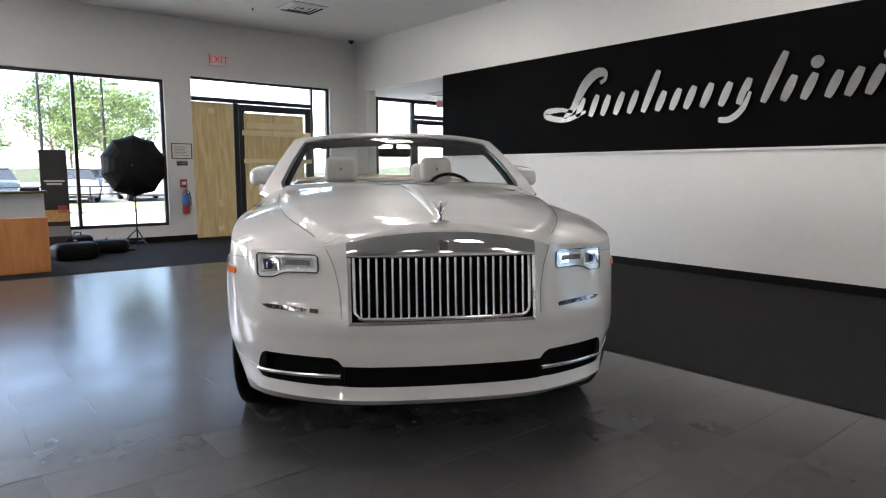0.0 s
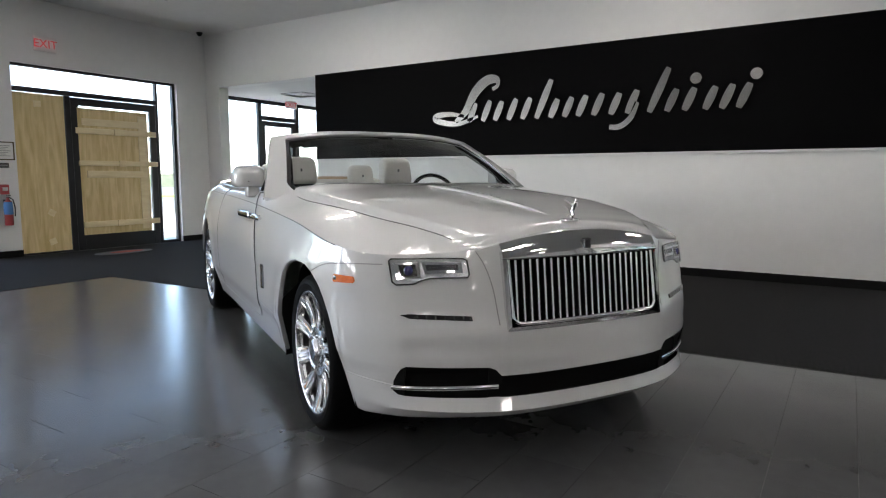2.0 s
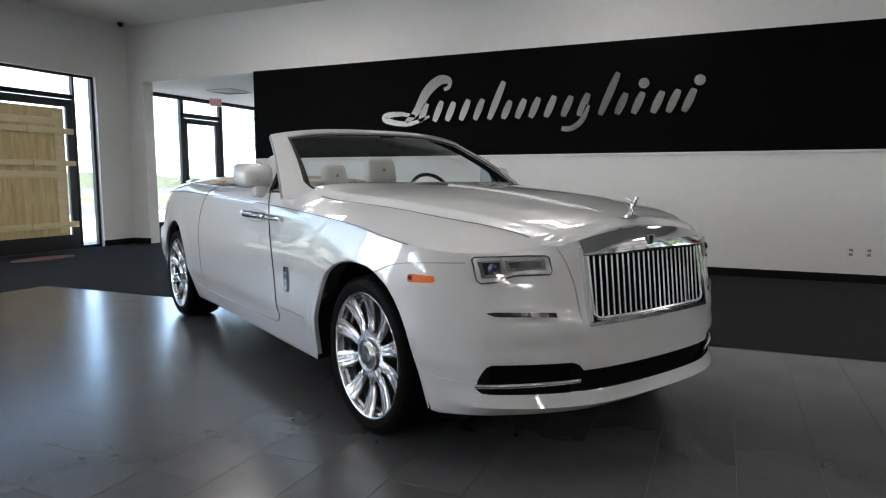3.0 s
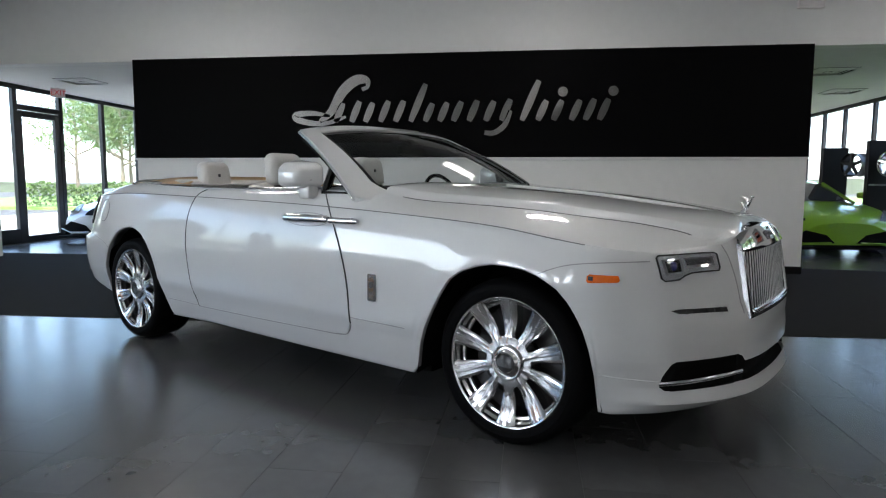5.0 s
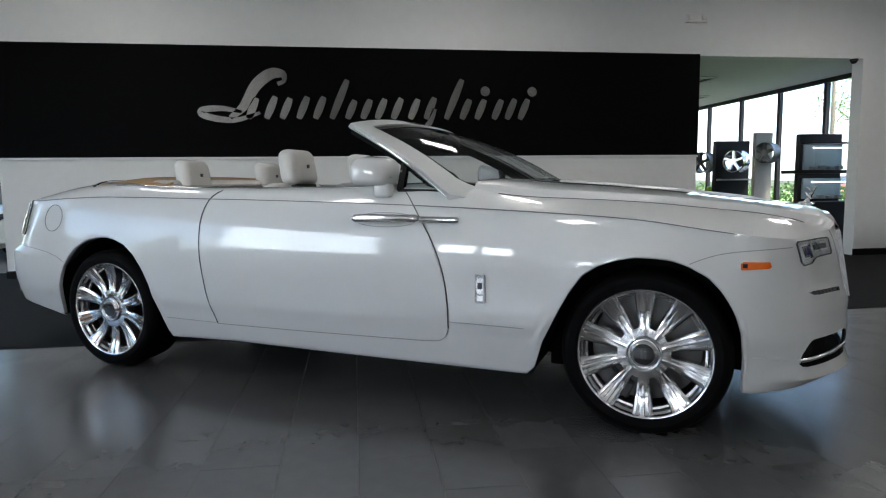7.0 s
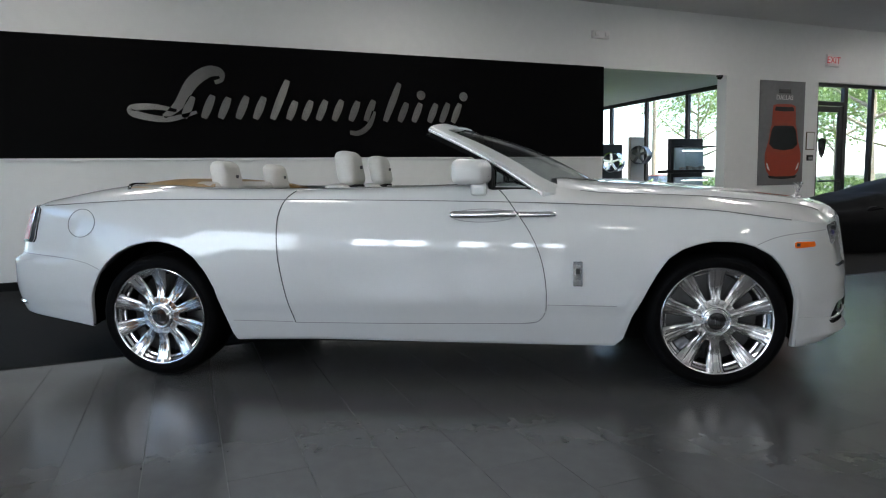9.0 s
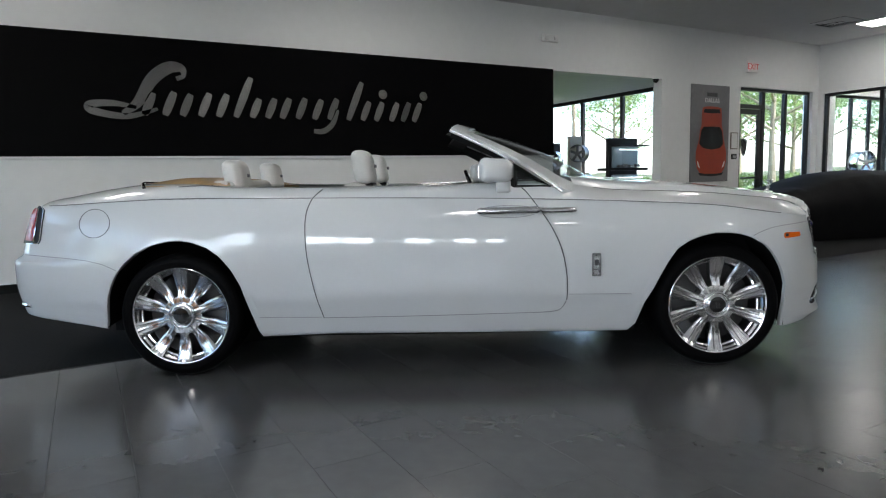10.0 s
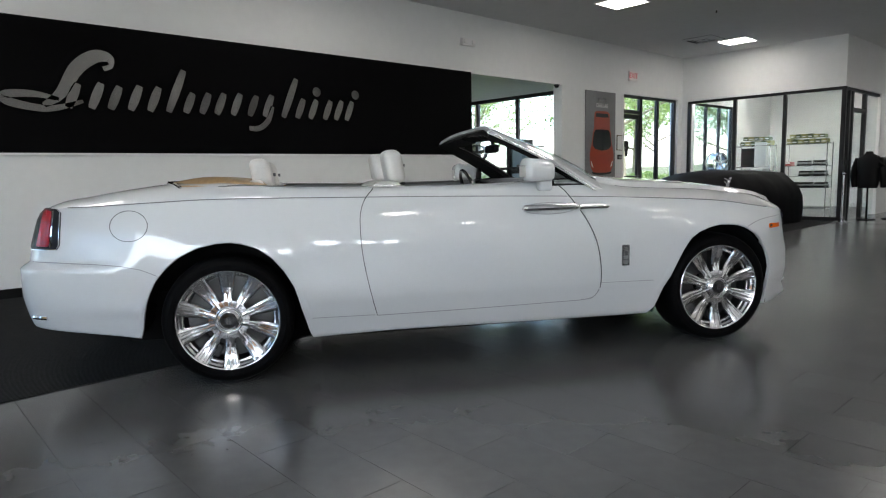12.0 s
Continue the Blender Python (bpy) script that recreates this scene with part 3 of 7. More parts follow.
def build_body():
    bm = body_bm()
    front = lambda c: c.x > 0.55 and c.z < 0.97
    GZ0, GZ1, GY = 0.588, 0.905, 0.378
    for y in (-GY, GY):
        cut(bm, (0, y, 0), (0, 1, 0), front)
    for z in (GZ0, GZ1):
        cut(bm, (0, 0, z), (0, 0, 1), front)
    # lower intake across the bumper, with taller ends
    for y in (-.412, .412, -.455, .455, -.735, .735):
        cut(bm, (0, y, 0), (0, 1, 0), lambda c: c.x > 0.45 and 0.2 < c.z < 0.55)
    for z in (.322, .338, .408, .442):
        cut(bm, (0, 0, z), (0, 0, 1), lambda c: c.x > 0.45 and c.z < 0.58)
    cabin = lambda c: c.z > 1.0 and -3.2 < c.x < -0.4
    for y in (-.80, .80):
        cut(bm, (0, y, 0), (0, 1, 0), cabin)
    for x in (-.82, -2.80):
        cut(bm, (x, 0, 0), (1, 0, 0), cabin)
    dead = []
    for f in bm.faces:
        c = f.calc_center_median()
        if c.x > 0.6 and abs(c.y) < GY and GZ0 < c.z < GZ1:
            dead.append(f)
        elif c.x > 0.45 and abs(c.y) < .412 and .322 < c.z < .408:
            dead.append(f)
        elif c.x > 0.45 and .455 < abs(c.y) < .735 and .322 < c.z < .442:
            dead.append(f)
        elif c.z > 1.0 and abs(c.y) < .80 and -2.80 < c.x < -.82:
            dead.append(f)
    bmesh.ops.delete(bm, geom=dead, context='FACES')
    part("body", bm, M["paint"], car, "pearl white painted body shell", True, 42)
    # dark tub behind the openings
    part("engine_bay", box_bm((0.40, -.44, .27), (.67, .42, .90), .02), M["blackmat"], car)
    part("underbody", boxes_bm([((-3.50, -.57, .27), (.30, .57, .36)), ((-4.0, -.70, .44), (-3.4, .70, .5)), ((-2.55, -.90, .225), (-.62, .90, .30)), ((-2.60, -.72, .175), (-.56, .72, .26)), ((-.50, -.50, .165), (.34, .50, .29)), ((-3.75, -.50, .18), (-2.62, .50, .30))]), M["blackmat"], car)
    for s in (-1, 1):
        for x0, x1 in ((ARCH_F[0], ARCH_F[1]), (ARCH_R[0], ARCH_R[1])):
            bm = bmesh.new()
            rows = []
            for x, z in LOWER:
                if x0 <= x <= x1:
                    y = min(abs(on_side(x, zz, 0, s).y) for zz in (max(z, .26) + .02, .6)) - .010
                    rows.append([bm.verts.new((x, s * y, z + .005)), bm.verts.new((x, s * (y - .10), z + .022)), bm.verts.new((x, s * .59, z + .03))])
            for a, b in zip(rows, rows[1:]):
                for k in range(2):
                    bm.faces.new((a[k], b[k], b[k + 1], a[k + 1]))
            bm.faces.new([r[2] for r in rows])
            part("wheel_liner", bm, M["blackmat"], car, "matt black wheel arch liner", True)


build_body()


# doors, seams and side trim, on both flanks
DOOR_R = [(-2.279, 1.072), (-2.33, 1.02), (-2.36, .95), (-2.369, .871), (-2.366, .75), (-2.354, .643), (-2.322, .478), (-2.286, .335)]
DOOR_F = [(-1.13, 1.058), (-1.098, 1.026), (-1.03, .93), (-.972, .841), (-.925, .74), (-.899, .646), (-.886, .55), (-.884, .483), (-.886, .42), (-.905, .375), (-.974, .348)]


def table_x(tab, z):
    t = sorted((b, a) for a, b in tab)
    return linear(t, max(t[0][0], min(t[-1][0], z)))


def build_flank(s):
    side = lambda x, z, o: on_side(x, z, o, s)
    # door skin
    bm = bmesh.new()
    rows = []
    zs = [.337 + (1.052 - .337) * i / 22 for i in range(23)]
    for i, z in enumerate(zs):
        xr, xf = table_x(DOOR_R, z) + .005, table_x(DOOR_F, z) - .005
        if z < .36:
            xf = -1.06 + (z - .337) / (.36 - .337) * (.10)
        row = [side(xr + (xf - xr) * k / 30, z, .0035) for k in range(31)]
        rows.append(row)
    vv = [[bm.verts.new(p) for p in r] for r in rows]
    for a, b in zip(vv, vv[1:]):
        for k in range(30):
            bm.faces.new((a[k], a[k + 1], b[k + 1], b[k]))
    door = part("door", bm, M["paint"], car, "white coach door with slim shut lines", True, 60)
    seam = curve_pts(DOOR_R, 3)
    part("shut_line", ribbon(seam, side, .004, .0045), M["seam"], door)
    low = curve_pts([(-2.286, .335), (-1.7, .337), (-1.2, .343), (-.974, .348), (-.915, .368), (-.889, .41)], 5)
    part("shut_line", ribbon(low, side, .0045, .0045), M["seam2"], door)
    fr = curve_pts(DOOR_F[:9], 3)
    part("shut_line", ribbon(fr, side, .004, .0045), M["seam"], door)
    # handle: a long chrome blade in a shallow cup
    bm = bmesh.new()
    pts = [side(-1.388 + .352 * i / 24, .927, .024) for i in range(25)]
    sweep(bm, pts, lambda t: .020 * min(1, .62 + 9 * min(t, 1 - t)), 10, flat=1.1)
    h = part("handle", bm, M["chrome"], door, "polished chrome door handle", True, 60)
    part("handle_cup", drape([(-1.385, .905), (-1.35, .894), (-1.10, .894), (-1.05, .905), (-1.05, .945), (-1.10, .958), (-1.35, .958), (-1.385, .945)], side, .0045), M["paint"], door)
    # thin grey ellipse that paints the shading at the cup's edge
    ell = [(-1.217 + .172 * math.cos(a), .926 + .034 * math.sin(a)) for a in [2 * math.pi * i / 32 for i in range(33)]]
    part("handle_recess", ribbon(ell, side, .004, .0052), M["seam2"], door)
    bm = bmesh.new()
    sweep(bm, [side(-1.026 + .195 * i / 8, .925, .016) for i in range(9)], lambda t: .017 if t < .97 else .011, 10, flat=1.0)
    part("side_trim", bm, M["chrome"], car, "polished chrome fender spear", True, 60)
    # coach line along the shoulder
    line = [(x, lerp_table(CREASE, x) - .004) for x in [.34 - 4.28 * i / 70 for i in range(71)]]
    part("coachline", ribbon(line, side, .004, .005), M["seam1"], car, "thin grey coachline")
    part("coachline", ribbon([(-.88, .452), (-.52, .447)], side, .003, .002), M["seam2"], car)
    part("coachline", ribbon([(-2.66, .342), (-2.30, .338)], side, .003, .002), M["seam2"], car)
    # fender badge
    b = part("fender_badge", drape([(-.742, .553), (-.700, .553), (-.697, .557), (-.697, .680), (-.702, .684), (-.742, .684), (-.746, .68), (-.746, .557)], side, .008, .012), M["badge"], car, "upright chrome badge plate")
    part("badge_inset", drape([(-.736, .597), (-.706, .597), (-.706, .668), (-.736, .668)], side, .0095, .004), M["chrome"], b)
    part("badge_inset", drape([(-.732, .618), (-.710, .618), (-.710, .648), (-.732, .648)], side, .0105, .002), M["seam"], b)
    part("badge_inset", drape([(-.735, .563), (-.707, .563), (-.707, .588), (-.735, .588)], side, .0095, .004), M["chrome"], b)
    # amber side marker
    mk = [(.357, .746), (.364, .741), (.462, .746), (.469, .754), (.462, .772), (.367, .774), (.357, .767)]
    a = part("side_marker", drape(mk, side, .006, .010), M["amber"], car, "amber side marker lamp")
    part("reflector", drape([(.362, .751), (.380, .750), (.380, .766), (.362, .767)], side, .0075, .003), M["blackgloss"], a)
    # cut line from the arch to the head lamp
    part("bumper_line", ribbon(curve_pts([(.165, .762), (.22, .785), (.28, .803), (.36, .815), (.46, .822), (.55, .825)], 4), side, .004, .002), M["seam2"], car)
    # tail lamp
    tl = [(-4.165, .800), (-4.125, .975), (-4.105, 1.0), (-4.0, 1.004), (-3.978, .985), (-3.982, .81), (-3.998, .787), (-4.155, .785)]
    fr_ = part("tail_lamp", drape(tl, side, .010, .03), M["black"], car, "upright tail lamp in a black and chrome frame")
    part("lens", drape([(-4.112, .803), (-4.080, .978), (-4.070, .990), (-4.026, .990), (-4.034, .81), (-4.042, .803)], side, .015, .005), M["red"], fr_, "red lamp lens")
    part("lamp_bar", drape([(-4.028, .80), (-4.018, .992), (-4.010, .992), (-4.020, .80)], side, .016, .006), M["chrome"], fr_, "chrome bar beside the lens")
    part("chrome_edge", ribbon(tl + tl[:1], side, .0022, .012), M["chrome"], fr_)
    bm = bmesh.new()
    sweep(bm, [on_side(x, .415, -.004, s) for x in (-4.16, -4.13, -4.10, -4.07)], .014, 8)
    part("exhaust_trim", bm, M["chrome"], car, "small chrome bumper corner trim", True)
    # bumper crease
    part("coachline", ribbon([(-3.475, .635), (-3.56, .672), (-3.66, .694), (-3.80, .708), (-4.0, .719), (-4.15, .722)], side, .004, .002), M["seam2"], car)
    part("front_bumper_line", ribbon([(.40, .375), (.50, .365), (.60, .358)], side, .012, .004), M["paint"], car)


build_flank(-1)
build_flank(1)
_c = [(-3.610 + .099 * math.cos(2 * math.pi * i / 36), .907 + .082 * math.sin(2 * math.pi * i / 36)) for i in range(37)]
part("fuel_flap", ribbon(_c, lambda x, z, o: on_side(x, z, o, -1), .004, .002), M["seam1"], car, "round fuel flap outline")


def build_front():
    # grille: surround, shroud, vanes
    def fx(y, z):
        return 0.842 - 0.022 * (abs(y) / .40) ** 2 - 0.17 * (z - .58)
    bm = bmesh.new()
    ring_o = [(-.388, .577), (.388, .577), (.390, .875), (-.390, .875)]
    ring_i = [(-.374, .592), (.374, .592), (.376, .866), (-.376, .866)]
    def edge(a, b, n):
        return [(a[0] + (b[0] - a[0]) * i / n, a[1] + (b[1] - a[1]) * i / n) for i in range(n)]
    O, I = [], []
    for k in range(4):
        O += edge(ring_o[k], ring_o[(k + 1) % 4], 8)
        I += edge(ring_i[k], ring_i[(k + 1) % 4], 8)
    layers = []
    for pts, dx in ((O, -.06), (O, .010), (I, .012), (I, -.06)):
        layers.append([bm.verts.new((fx(y, z) + dx, y, z)) for y, z in pts])
    for a, b in zip(layers, layers[1:]):
        for k in range(32):
            bm.faces.new((a[k], a[(k + 1) % 32], b[(k + 1) % 32], b[k]))
    bmesh.ops.bevel(bm, geom=[e for e in bm.edges if e.calc_face_angle(0) > 1.2], offset=.004, segments=2, affect='EDGES')
    gr = part("grille", bm, M["chrome"], car, "polished chrome radiator grille surround", True, 50)
    # arched shroud over the vanes
    bm = bmesh.new()
    rows = []
    n = 20
    for i in range(n + 1):
        y = -.392 + .784 * i / n
        zt = .904 + .042 * (1 - (abs(y) / .392) ** 2)
        x0 = fx(y, .86)
        rows.append([bm.verts.new(p) for p in ((x0 - .03, y, .848), (x0 + .016, y, .846), (x0 + .017, y, .854), (fx(y, zt) + .004, y, zt - .012), (fx(y, zt) - .006, y, zt), (fx(y, zt) - .05, y, zt + .004))])
    for a, b in zip(rows, rows[1:]):
        for k in range(5):
            bm.faces.new((a[k], b[k], b[k + 1], a[k + 1]))
    sh = part("shroud", bm, M["chrome"], gr, "polished chrome grille header", True, 40)
    part("emblem", box_bm((.786, -.017, .872), (.8080, .017, .914), .004), M["badge"], gr, "small upright emblem plate")
    for i in range(22):
        y = -.336 + .672 * i / 21
        bm = bmesh.new()
        x = fx(y, .72)
        pts = [(x + .012, y, .600), (x + .008, y, .630), (x - .004, y, .75), (x - .014, y, .842)]
        sweep(bm, pts, .0064, 8)
        part("vane", bm, M["chrome"], gr, "", True, 60)
    # rounded rod inside the surround, down one side and up the other
    bm = bmesh.new()
    U = [(-.364, .846), (-.364, .75), (-.363, .66), (-.361, .628), (-.350, .608), (-.328, .601), (-.20, .600), (0, .600)]
    U = U + [(-y, z) for y, z in U[-2::-1]]
    sweep(bm, [(fx(y, z) + .002, y, z) for y, z in U], .0085, 10)
    part("inner_rod", bm, M["chrome"], gr, "rounded chrome rod framing the vanes", True, 60)
    bm = bmesh.new()
    for i in range(60):
        add_box(bm, (.735, -.36 + .72 * i / 60, .60), (.743, -.36 + .72 * i / 60 + .004, .875))
    for i in range(26):
        add_box(bm, (.737, -.365, .605 + .27 * i / 26), (.741, .365, .605 + .27 * i / 26 + .003))
    part("mesh_screen", bm, M["blackmat"], gr)
    # intakes
    bm = bmesh.new()
    for i in range(5):
        add_box(bm, (.725, -.40, .332 + .016 * i), (.74, .40, .336 + .016 * i))
    part("lower_intake", bm, M["blackgloss"], car, "black lower intake slats")
    bm = bmesh.new()
    rows = []
    for i in range(33):
        y = -.80 + 1.6 * i / 32
        depth = .075 - .05 * (abs(y) / .8) ** 4
        rows.append([bm.verts.new((on_front(y, z).x - d, y, z)) for z, d in ((.300, .012), (.300, depth), (.400, depth + .01), (.475, depth), (.475, .012))])
    for a, b in zip(rows, rows[1:]):
        for k in range(4):
            bm.faces.new((a[k], b[k], b[k + 1], a[k + 1]))
    part("intake_liner", bm, M["blackmat"], car, "black duct behind the bumper openings")
    for s in (-1, 1):
        front = lambda y, z, o: on_front(y, z, o)
        # chrome blade in each corner intake
        bm = bmesh.new()
        pts = [on_front(s * (.768 - .348 * i / 10), .354 + .013 * i / 10, .002) for i in range(11)]
        sweep(bm, pts, .0085, 8, flat=1.2)
        part("intake_blade", bm, M["chrome"], car, "chrome blade in the corner intake", True, 60)
        # black corner recess above the centre intake
        part("intake_recess", drape([(s * .733, .324), (s * .750, .325), (s * .764, .340), (s * .765, .382), (s * .758, .41), (s * .748, .432), (s * .733, .4415)], front, .0015, .008), M["blackmat"], car)
        part("intake_recess", drape([(s * .408, .324), (s * .408, .404), (s * .432, .432), (s * .458, .4425), (s * .458, .324)], front, .0015, .008), M["blackmat"], car)
        # head lamp
        hl = [(.758, .760), (.762, .838), (.754, .846), (.516, .848), (.505, .842), (.502, .790), (.509, .778), (.630, .774), (.662, .766), (.690, .752), (.746, .749)]
        hl = [(s * a, b) for a, b in hl]
        lamp = part("head_lamp", drape(hl, front, .004, .012), M["lampgrey"], car, "rectangular head lamp with a stepped lower edge")
        k = lambda f, c=(.645, .805): [(s * c[0] + (a - s * c[0]) * f, c[1] + (b - c[1]) * f) for a, b in hl]
        part("bezel", ribbon(k(1.0) + k(1.0)[:1], front, .005, .007), M["blackgloss"], lamp)
        bm = bmesh.new()
        part("projector_pocket", drape([(s * .664, .776), (s * .742, .770), (s * .749, .830), (s * .668, .834)], front, .0055, .003), M["chrome"], lamp)
        part("projector_bezel", drape([(s * .674, .782), (s * .728, .779), (s * .734, .824), (s * .676, .826)], front, .0075, .003), M["blackgloss"], lamp)
        p_ = on_front(s * .702, .803, .0)
        add_ball(bm, p_, .022, .85, 1, 1)
        part("projector", bm, M["bluelens"], lamp, "blue-tinted projector lens", True, 80)
        part("reflector", drape([(s * .522, .796), (s * .648, .792), (s * .656, .832), (s * .522, .835)], front, .0055, .003), M["chrome"], lamp)
        part("reflector_strip", drape([(s * .535, .806), (s * .640, .803), (s * .644, .824), (s * .535, .826)], front, .0072, .003), M["lampdark"], lamp)
        part("lens", drape(k(.97), front, .012, .002), M["lens"], lamp)
        # fog slot with its little vanes
        sl = part("fog_slot", drape([(s * .508, .617), (s * .715, .624), (s * .742, .637), (s * .715, .641), (s * .508, .634)], front, .008, .014), M["blackgloss"], car, "slim black slot with fins")
        for i in range(6):
            y = .535 + .030 * i
            part("fin", drape([(s * y, .621), (s * (y + .005), .621), (s * (y + .005), .636), (s * y, .636)], front, .0088, .004), M["lampdark"], sl)
        # bonnet shut line from the screen to the grille corner and down its side
        hood = curve_pts([(x, y + .024) for x, y in BONNET[:6]], 6)
        part("bonnet_line", ribbon(hood[2:], lambda x, y, o: on_top(x, s * y, o), .0038, .003), M["seam1"], car)
        part("bonnet_line", ribbon(curve_pts([(s * .478, .885), (s * .447, .82), (s * .426, .740), (s * .417, .66), (s * .415, .602)], 4), front, .004, .0015), M["seam2"], car)
    # raised spear from the ornament to the screen
    bm = bmesh.new()
    rows = []
    for i in range(37):
        x = .56 - 1.12 * i / 36
        w = .005 + .036 * i / 36
        h = .009 * smoothstep(0, .15, i / 36)
        rows.append([bm.verts.new(on_top(x, y, o)) for y, o in ((-w * 1.25, -.002), (-w, h * .85), (-w * .8, h), (0, h * 1.15), (w * .8, h), (w, h * .85), (w * 1.25, -.002))])
    for a, b in zip(rows, rows[1:]):
        for k in range(6):
            bm.faces.new((a[k], b[k], b[k + 1], a[k + 1]))
    part("bonnet_spear", bm, M["paint"], car, "raised spear along the bonnet", True, 20)
    # bonnet ornament: base, body, swept wings
    z0 = on_top(.69, 0).z
    bm = bmesh.new()
    add_ball(bm, (.69, 0, z0 + .004), .045, .9, 1.0, .22)
    add_cyl(bm, (.69, 0, z0 + .006), (.70, 0, z0 + .030), .018, .008, 12)
    o = part("ornament", bm, M["chrome"], car, "chrome winged bonnet ornament", True, 60)
    bm = bmesh.new()
    sweep(bm, [(.705, 0, z0 + .028), (.711, 0, z0 + .05), (.720, 0, z0 + .072), (.725, 0, z0 + .080)], lambda t: .010 * (1 - .4 * t), 8)
    add_ball(bm, (.729, 0, z0 + .086), .008)
    for s in (-1, 1):
        sweep(bm, [(.718, s * .006, z0 + .064), (.704, s * .020, z0 + .078), (.692, s * .032, z0 + .088)], lambda t: .009 * (1 - .6 * t), 6, flat=.6)
        sweep(bm, [(.70, s * .004, z0 + .030), (.694, s * .012, z0 + .048), (.684, s * .020, z0 + .062)], lambda t: .008 * (1 - .6 * t), 6, flat=.6)
    part("figure", bm, M["chrome"], o, "", True, 60)


build_front()


def build_wheel(x, y, s):
    """A wheel whose outer face points along s * y."""
    w = part("wheel", lathe_bm([(.284, -.006), (.2845, .001), (.281, .0035), (.2755, .002), (.272, -.003), (.271, -.020), (.265, -.026), (.258, -.032)], 56), M["rimchrome"], car, "polished ten-spoke alloy wheel", True, 40)
    w.matrix_parent_inverse = Matrix()
    w.matrix_basis = Matrix.Translation((x, y, .360)) @ Matrix.Rotation(math.pi if s > 0 else 0, 4, 'Z') @ Matrix.Rotation(math.pi, 4, 'Z')
    # barrel coloured almost black, for the shade behind the spokes
    part("barrel", lathe_bm([(.259, -.028), (.256, -.06), (.252, -.20), (.250, -.25), (.10, -.245), (.06, -.24)], 48), M["darkalloy"], w, "inner rim barrel coloured dark for its shade", True, 40)
    part("rim_step", lathe_bm([(.2585, -.050), (.247, -.054), (.245, -.066), (.256, -.074)], 56), M["rimchrome"], w, "bright step inside the rim", True, 30)
    part("tyre", lathe_bm([(.279, -.010), (.284, .002), (.291, .008), (.296, .0075), (.314, .012), (.319, .0115), (.321, .0095), (.327, .0090), (.338, .003), (.350, -.010), (.3575, -.030), (.3600, -.06), (.3605, -.13), (.3600, -.21), (.356, -.245), (.346, -.262), (.33, -.27), (.29, -.262), (.262, -.25)], 72), M["rubber"], w, "black low-profile tyre", True, 50)
    bm = lathe_bm([(.235, -.16), (.235, -.135), (.10, -.135), (.10, -.16)], 40)
    part("brake_disc", bm, M["disc"], w, "cast brake disc", True, 30)
    bm = bmesh.new()
    for i in range(5):
        a = .5 + i * .16
        add_box(bm, (.165, -.15, -.03), (.245, -.09, .03), .008, 1, Matrix.Rotation(a, 4, 'Y'))
    part("brake_caliper", bm, M["lampdark"], w)
    spoke = None
    for i in range(10):
        if spoke is None:
            bm = bmesh.new()
            sec = []
            for r, slot, yy in ((.055, 0, -.022), (.085, 0, -.022), (.107, 0, -.025), (.108, .005, -.025), (.112, .0095, -.026), (.121, .0135, -.027), (.140, .0170, -.029), (.16, .0200, -.029), (.19, .0255, -.026), (.22, .0320, -.019), (.246, .0370, -.011), (.2600, .0390, -.006), (.2690, .0395, -.002), (.2745, .0395, -.0005)):
                hw = r * math.tan(math.pi / 10) - slot
                dp = .0060 * smoothstep(.12, .17, r) * smoothstep(.275, .262, r)
                e = .009 * min(1, slot / .009)
                prof = [(-hw, -.060), (-hw, -e), (-hw * .84, -e * .25), (-hw * .62, 0), (-hw * .54, -dp), (-hw * .26, -dp), (-hw * .18, .0005), (0, .0012), (hw * .18, .0005), (hw * .26, -dp), (hw * .54, -dp), (hw * .62, 0), (hw * .84, -e * .25), (hw, -e), (hw, -.060)]
                sec.append([bm.verts.new((r, yy + h, t)) for t, h in prof])
            for a, b in zip(sec, sec[1:]):
                for k in range(14):
                    bm.faces.new((a[k], b[k], b[k + 1], a[k + 1]))
            spoke = part("spoke", bm, M["rimchrome"], w, "", True, 14)
            spoke.matrix_basis = Matrix.Rotation(math.pi / 2, 4, 'Y')
            first = spoke
        else:
            o = new("spoke", first.data)
            o.parent = w
            o.matrix_basis = Matrix.Rotation(math.pi / 2 + 2 * math.pi * i / 10, 4, 'Y')
    cap = part("centre_cap", lathe_bm([(.080, -.05), (.078, -.016), (.0755, -.008), (.0715, -.005), (.068, -.007), (.064, -.011), (.060, -.010), (.052, -.002), (.047, .001), (.043, -.003)], 44), M["rimchrome"], w, "round wheel centre cap", True, 30)
    bm = lathe_bm([(.044, -.004), (.042, .000), (.030, .002), (.0005, .0025)], 32)
    part("cap_disc", bm, M["blackgloss"], cap, "", True, 30)
    bm = boxes_bm([((-.013, .002, -.018), (-.003, .0045, .018)), ((.003, .002, -.018), (.013, .0045, .018))], .001)
    part("cap_mark", bm, M["silver"], cap)


for _x, _y in ((-.008, .911), (-3.121, .944)):
    for _s in (-1, 1):
        build_wheel(_x, _s * _y, _s)

def screen_point(s, v, off=0.0):
    """Windscreen surface: s from -1 to 1 across, v from 0 at the cowl to 1 at the header."""
    b = Vector((-.865 + .275 * (1 - s * s), .895 * s, 1.030 + .088 * (1 - s * s)))
    t = Vector((-1.505 + .075 * (1 - s * s), .715 * s, 1.405 + .050 * (1 - abs(s) ** 3)))
    p = b.lerp(t, v) + Vector((.035, 0, .030)) * math.sin(math.pi * v) * (1 - .5 * s * s)
    n = Vector((.46, .22 * s, .86)).normalized()
    return p + n * off


